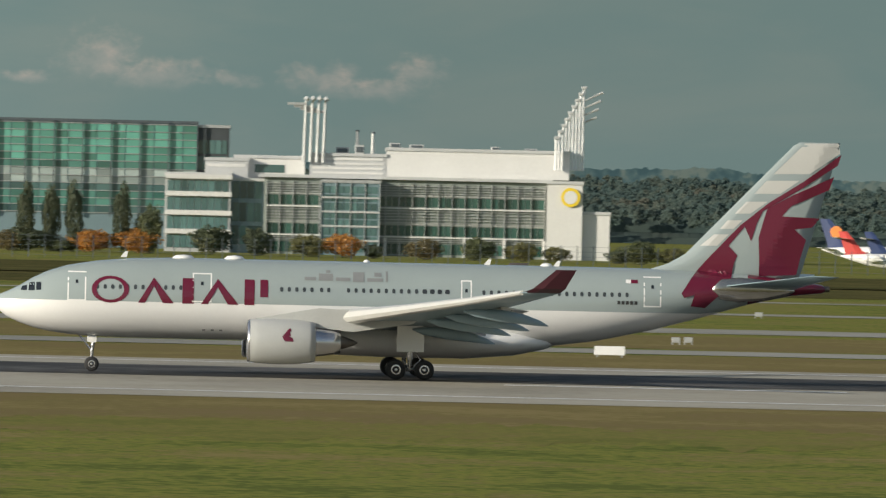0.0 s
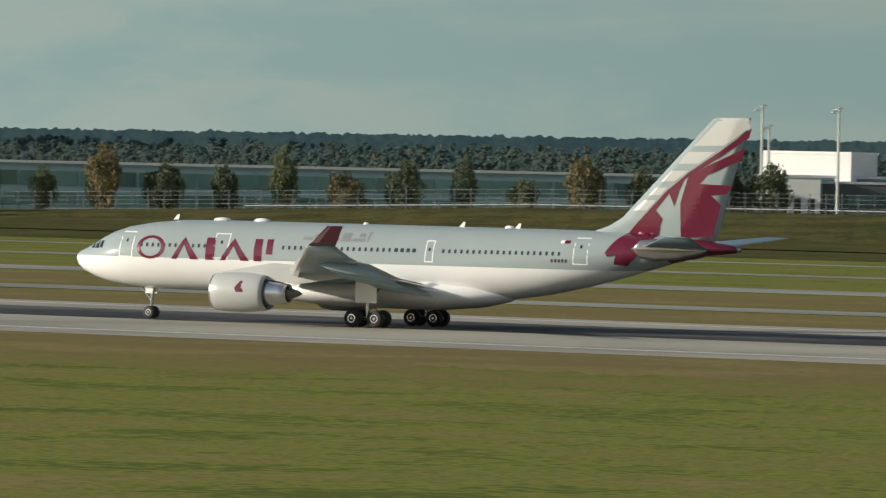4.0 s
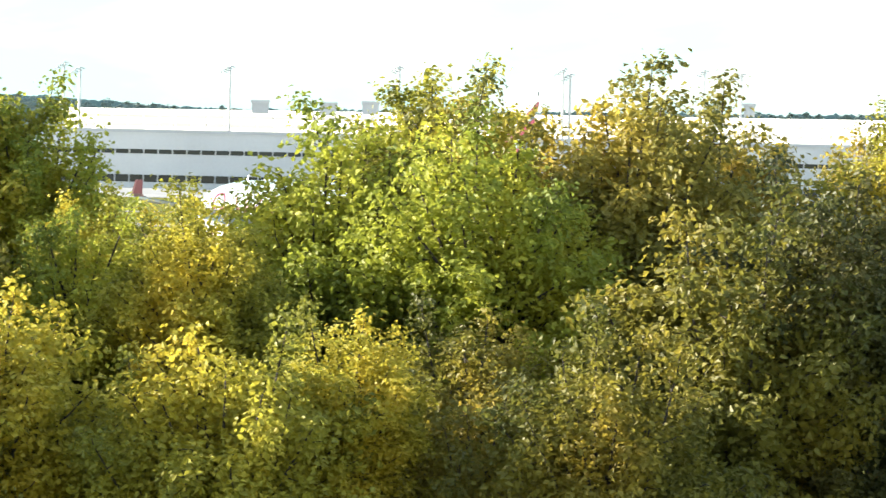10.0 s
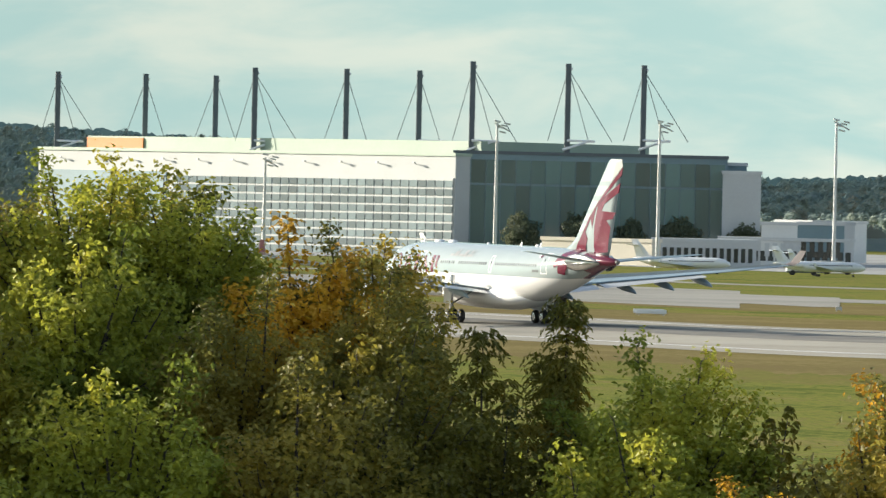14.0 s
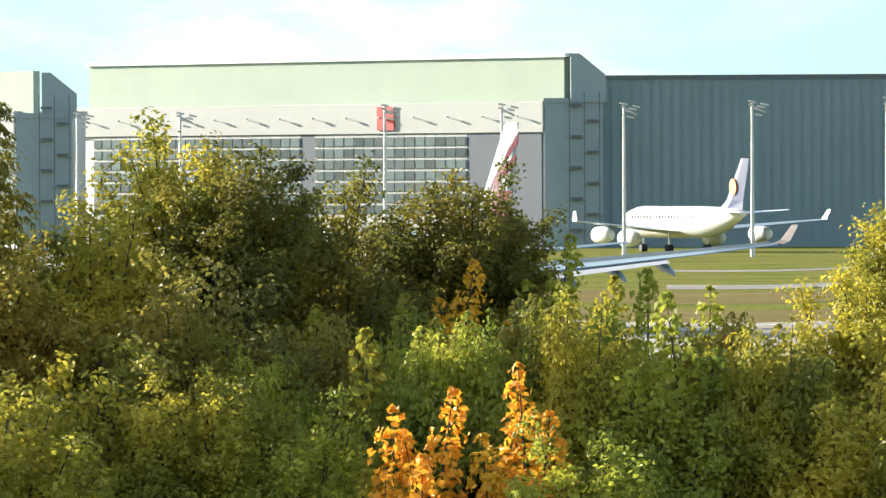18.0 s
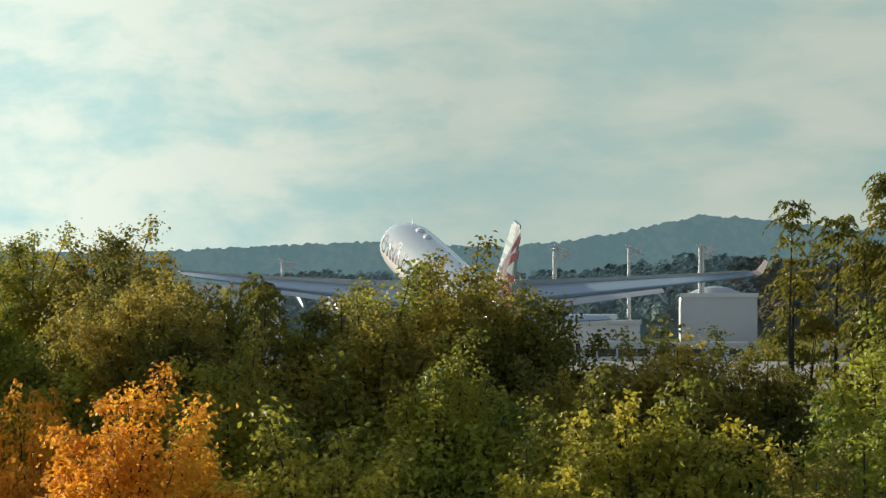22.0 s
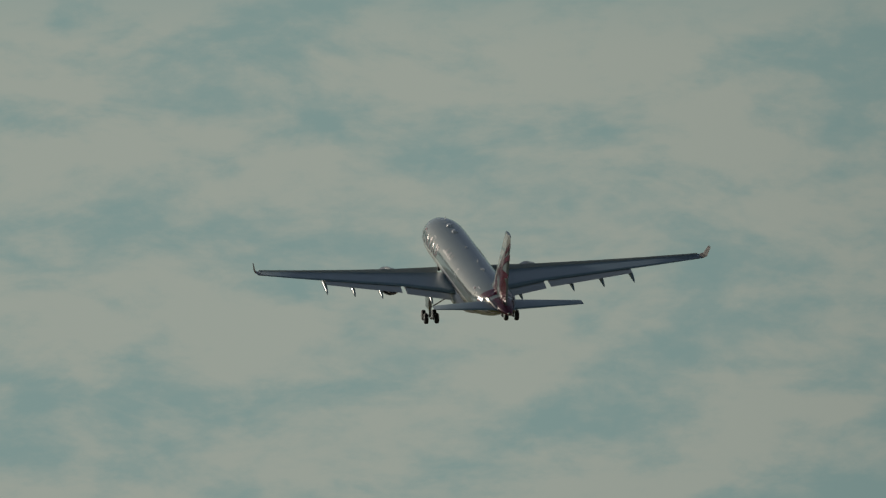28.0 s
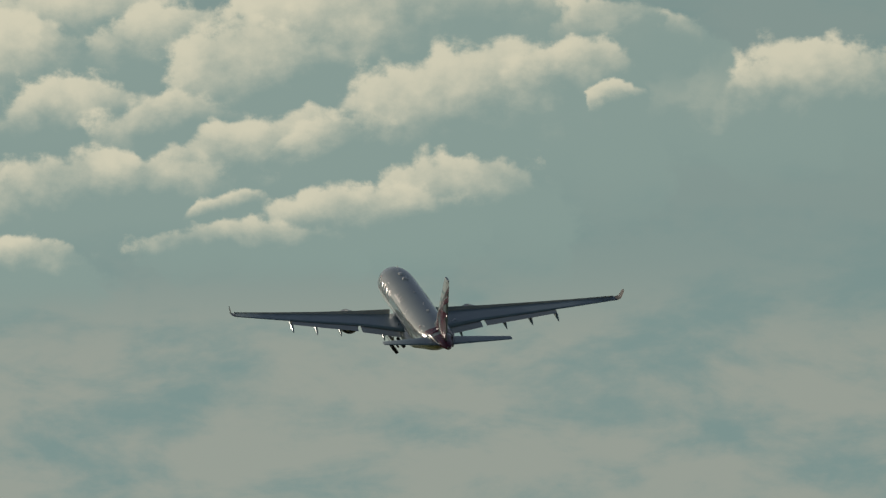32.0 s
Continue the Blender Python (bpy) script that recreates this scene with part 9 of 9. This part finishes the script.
# ---------- what moves ----------
# seconds, place of the ground point under the main wheels (fitted to the camera's view), pitch, bank, heading to the
# left of +y
FLIGHT = [(0.0, -2.37, 576.68, 0.00, 0.00, 0.00, 92.46),
              (0.5, -28.72, 577.05, -0.00, 0.01, 0.00, 91.54),
              (1.0, -55.67, 578.45, 0.00, 0.03, 0.00, 90.58),
              (1.5, -83.28, 580.91, 0.00, 0.04, 0.00, 89.61),
              (2.0, -111.59, 584.47, 0.00, 0.06, 0.00, 88.62),
              (2.5, -140.67, 589.14, 0.00, 0.07, 0.00, 87.63),
              (3.0, -170.56, 594.89, -0.00, 0.09, 0.00, 86.65),
              (3.5, -201.33, 601.69, -0.00, 0.10, 0.00, 85.69),
              (5.5, -333.50, 638.96, 0.00, 0.16, 0.00, 82.13),
              (6.0, -368.90, 650.54, -0.00, 0.18, 0.00, 81.34),
              (6.5, -399.09, 653.27, 0.00, 0.19, 0.00, 80.59),
              (7.0, -429.36, 656.56, -0.00, 0.21, 0.00, 79.89),
              (7.5, -445.60, 642.95, 0.00, 0.22, 0.00, 79.14),
              (8.0, -464.72, 628.63, 0.00, 0.24, 0.00, 77.68),
              (8.5, -481.29, 617.31, -0.01, 0.25, 0.00, 75.79),
              (9.0, -497.22, 601.54, -0.27, 0.26, 0.00, 75.63),
              (10.5, -543.25, 563.51, -0.02, 0.31, 0.00, 75.30),
              (11.0, -556.90, 550.57, 0.08, 0.32, 0.00, 75.31),
              (12.0, -578.34, 521.34, 0.14, 0.35, 0.00, 75.46),
              (12.5, -585.81, 506.13, 0.21, 0.37, 0.00, 75.53),
              (13.0, -605.08, 499.66, 0.00, 0.38, 0.00, 75.76),
              (13.5, -638.06, 506.42, -0.16, 0.40, 0.00, 75.90),
              (14.0, -672.19, 512.28, -0.07, 0.41, 0.00, 76.13),
              (14.5, -706.62, 518.34, 0.45, 0.43, 0.00, 76.32),
              (17.0, -536.42, 317.70, 0.00, 0.50, 0.00, 77.96),
              (17.5, -559.96, 315.76, -0.14, 1.00, 0.00, 78.30),
              (18.0, -583.88, 312.57, -0.36, 1.50, 0.00, 78.67),
              (18.5, -607.41, 309.59, -0.31, 2.00, 0.00, 78.93),
              (21.0, -721.69, 292.99, 3.98, 9.80, 0.00, 80.57),
              (21.5, -743.82, 289.90, 5.21, 10.40, 0.00, 81.05),
              (22.0, -766.06, 286.08, 7.30, 11.00, 0.00, 81.54),
              (22.5, -787.86, 283.02, 9.63, 11.50, 0.15, 81.93),
              (23.0, -809.94, 279.06, 12.26, 12.00, 0.30, 82.66),
              (23.5, -831.35, 275.75, 15.22, 12.45, 0.05, 83.14),
              (24.0, -854.47, 272.48, 18.81, 12.90, -0.20, 83.62),
              (24.5, -872.38, 268.88, 22.41, 13.40, 0.80, 84.00),
              (25.0, -898.87, 266.90, 26.68, 13.90, 1.80, 84.43),
              (25.5, -920.13, 263.90, 31.32, 14.35, 2.35, 84.79),
              (26.0, -944.29, 261.55, 36.17, 14.80, 2.90, 85.13),
              (26.5, -967.06, 258.57, 40.66, 14.97, 2.85, 85.50),
              (28.5, -1057.88, 256.87, 56.45, 15.63, 2.65, 86.23),
              (29.0, -1079.55, 252.95, 62.21, 15.80, 2.60, 86.54),
              (29.5, -1101.49, 249.72, 67.73, 16.05, 2.72, 86.89),
              (30.0, -1124.23, 246.12, 74.05, 16.30, 2.83, 87.25),
              (30.5, -1144.51, 242.41, 79.85, 16.55, 2.95, 87.58),
              (31.0, -1168.73, 238.66, 86.07, 16.80, 3.07, 87.93),
              (31.5, -1186.82, 234.31, 92.35, 16.90, 3.18, 88.24),
              (32.0, -1212.41, 230.90, 99.43, 17.00, 3.30, 88.56)]


def flight_pose(x, y, z, pitch, bank, head):
    h, p, k = radians(head), radians(pitch), radians(bank)
    f = Vector((-math.sin(h) * math.cos(p), math.cos(h) * math.cos(p), math.sin(p)))
    l = Vector((-math.cos(h), -math.sin(h), 0))
    u = f.cross(l)
    l = l * math.cos(k) - u * math.sin(k)
    u = f.cross(l)
    m = Matrix((f, l, u)).transposed().to_4x4()
    m.translation = (x, y, z)
    return m


def motions():
    walk(airliner, [(t, flight_pose(x, y, max(z, 0.07) if t < 19 else z + 0.25, p, k, h)) for t, x, y, z, p, k, h in FLIGHT])
    # the wings lift when the aircraft flies
    for w, s in zip(wings, (1, -1)):
        flex = lambda a: Matrix.Translation((0, s * 2.8, 3.5)) @ pose(0, 0, 0, s * a) @ Matrix.Translation((0, -s * 2.8, -3.5))
        walk(w, [(t, flex(a)) for t, a in ((0, -1.5), (13, -1.2), (18, -0.6), (20, 1.0), (22, 2.2), (24, 2.4), (32, 2.4))])
    for g, s, fold in ((gears[0], 1, ((28.6, 0, 0.95), (29.4, -5, 0.9), (30.2, -14, 0.8), (31.2, -26, 0.75), (32, -38, 0.7))),
                       (gears[1], -1, ((27.6, 0, 0.95), (28.4, -6, 0.9), (29.3, -24, 0.7), (30.3, -46, 0.4), (32, -66, 0.2)))):
        walk(g, [(t, pose(0, s * 5.2, 4.2 - e, s * a, 0, 0)) for t, a, e in ((0, 0, 0), (18.5, 0, 0), (20.5, 0, 0.95)) + fold])
    walk(ng, [(0, pose(22.0, 0, 2.9)), (27.0, pose(22.0, 0, 2.9)), (28.5, pose(22.0, 0, 2.9, 0, -45, 0)), (30, pose(22.0, 0, 2.9, 0, -80, 0)), (32, pose(22.0, 0, 2.9, 0, -80, 0))])

    walk(taxi_jet, [(t, parked(33.6 - 0.27 * (t - 7), 1950, -96)) for t in (0, 4, 8, 12, 16, 24, 32)])


motions()
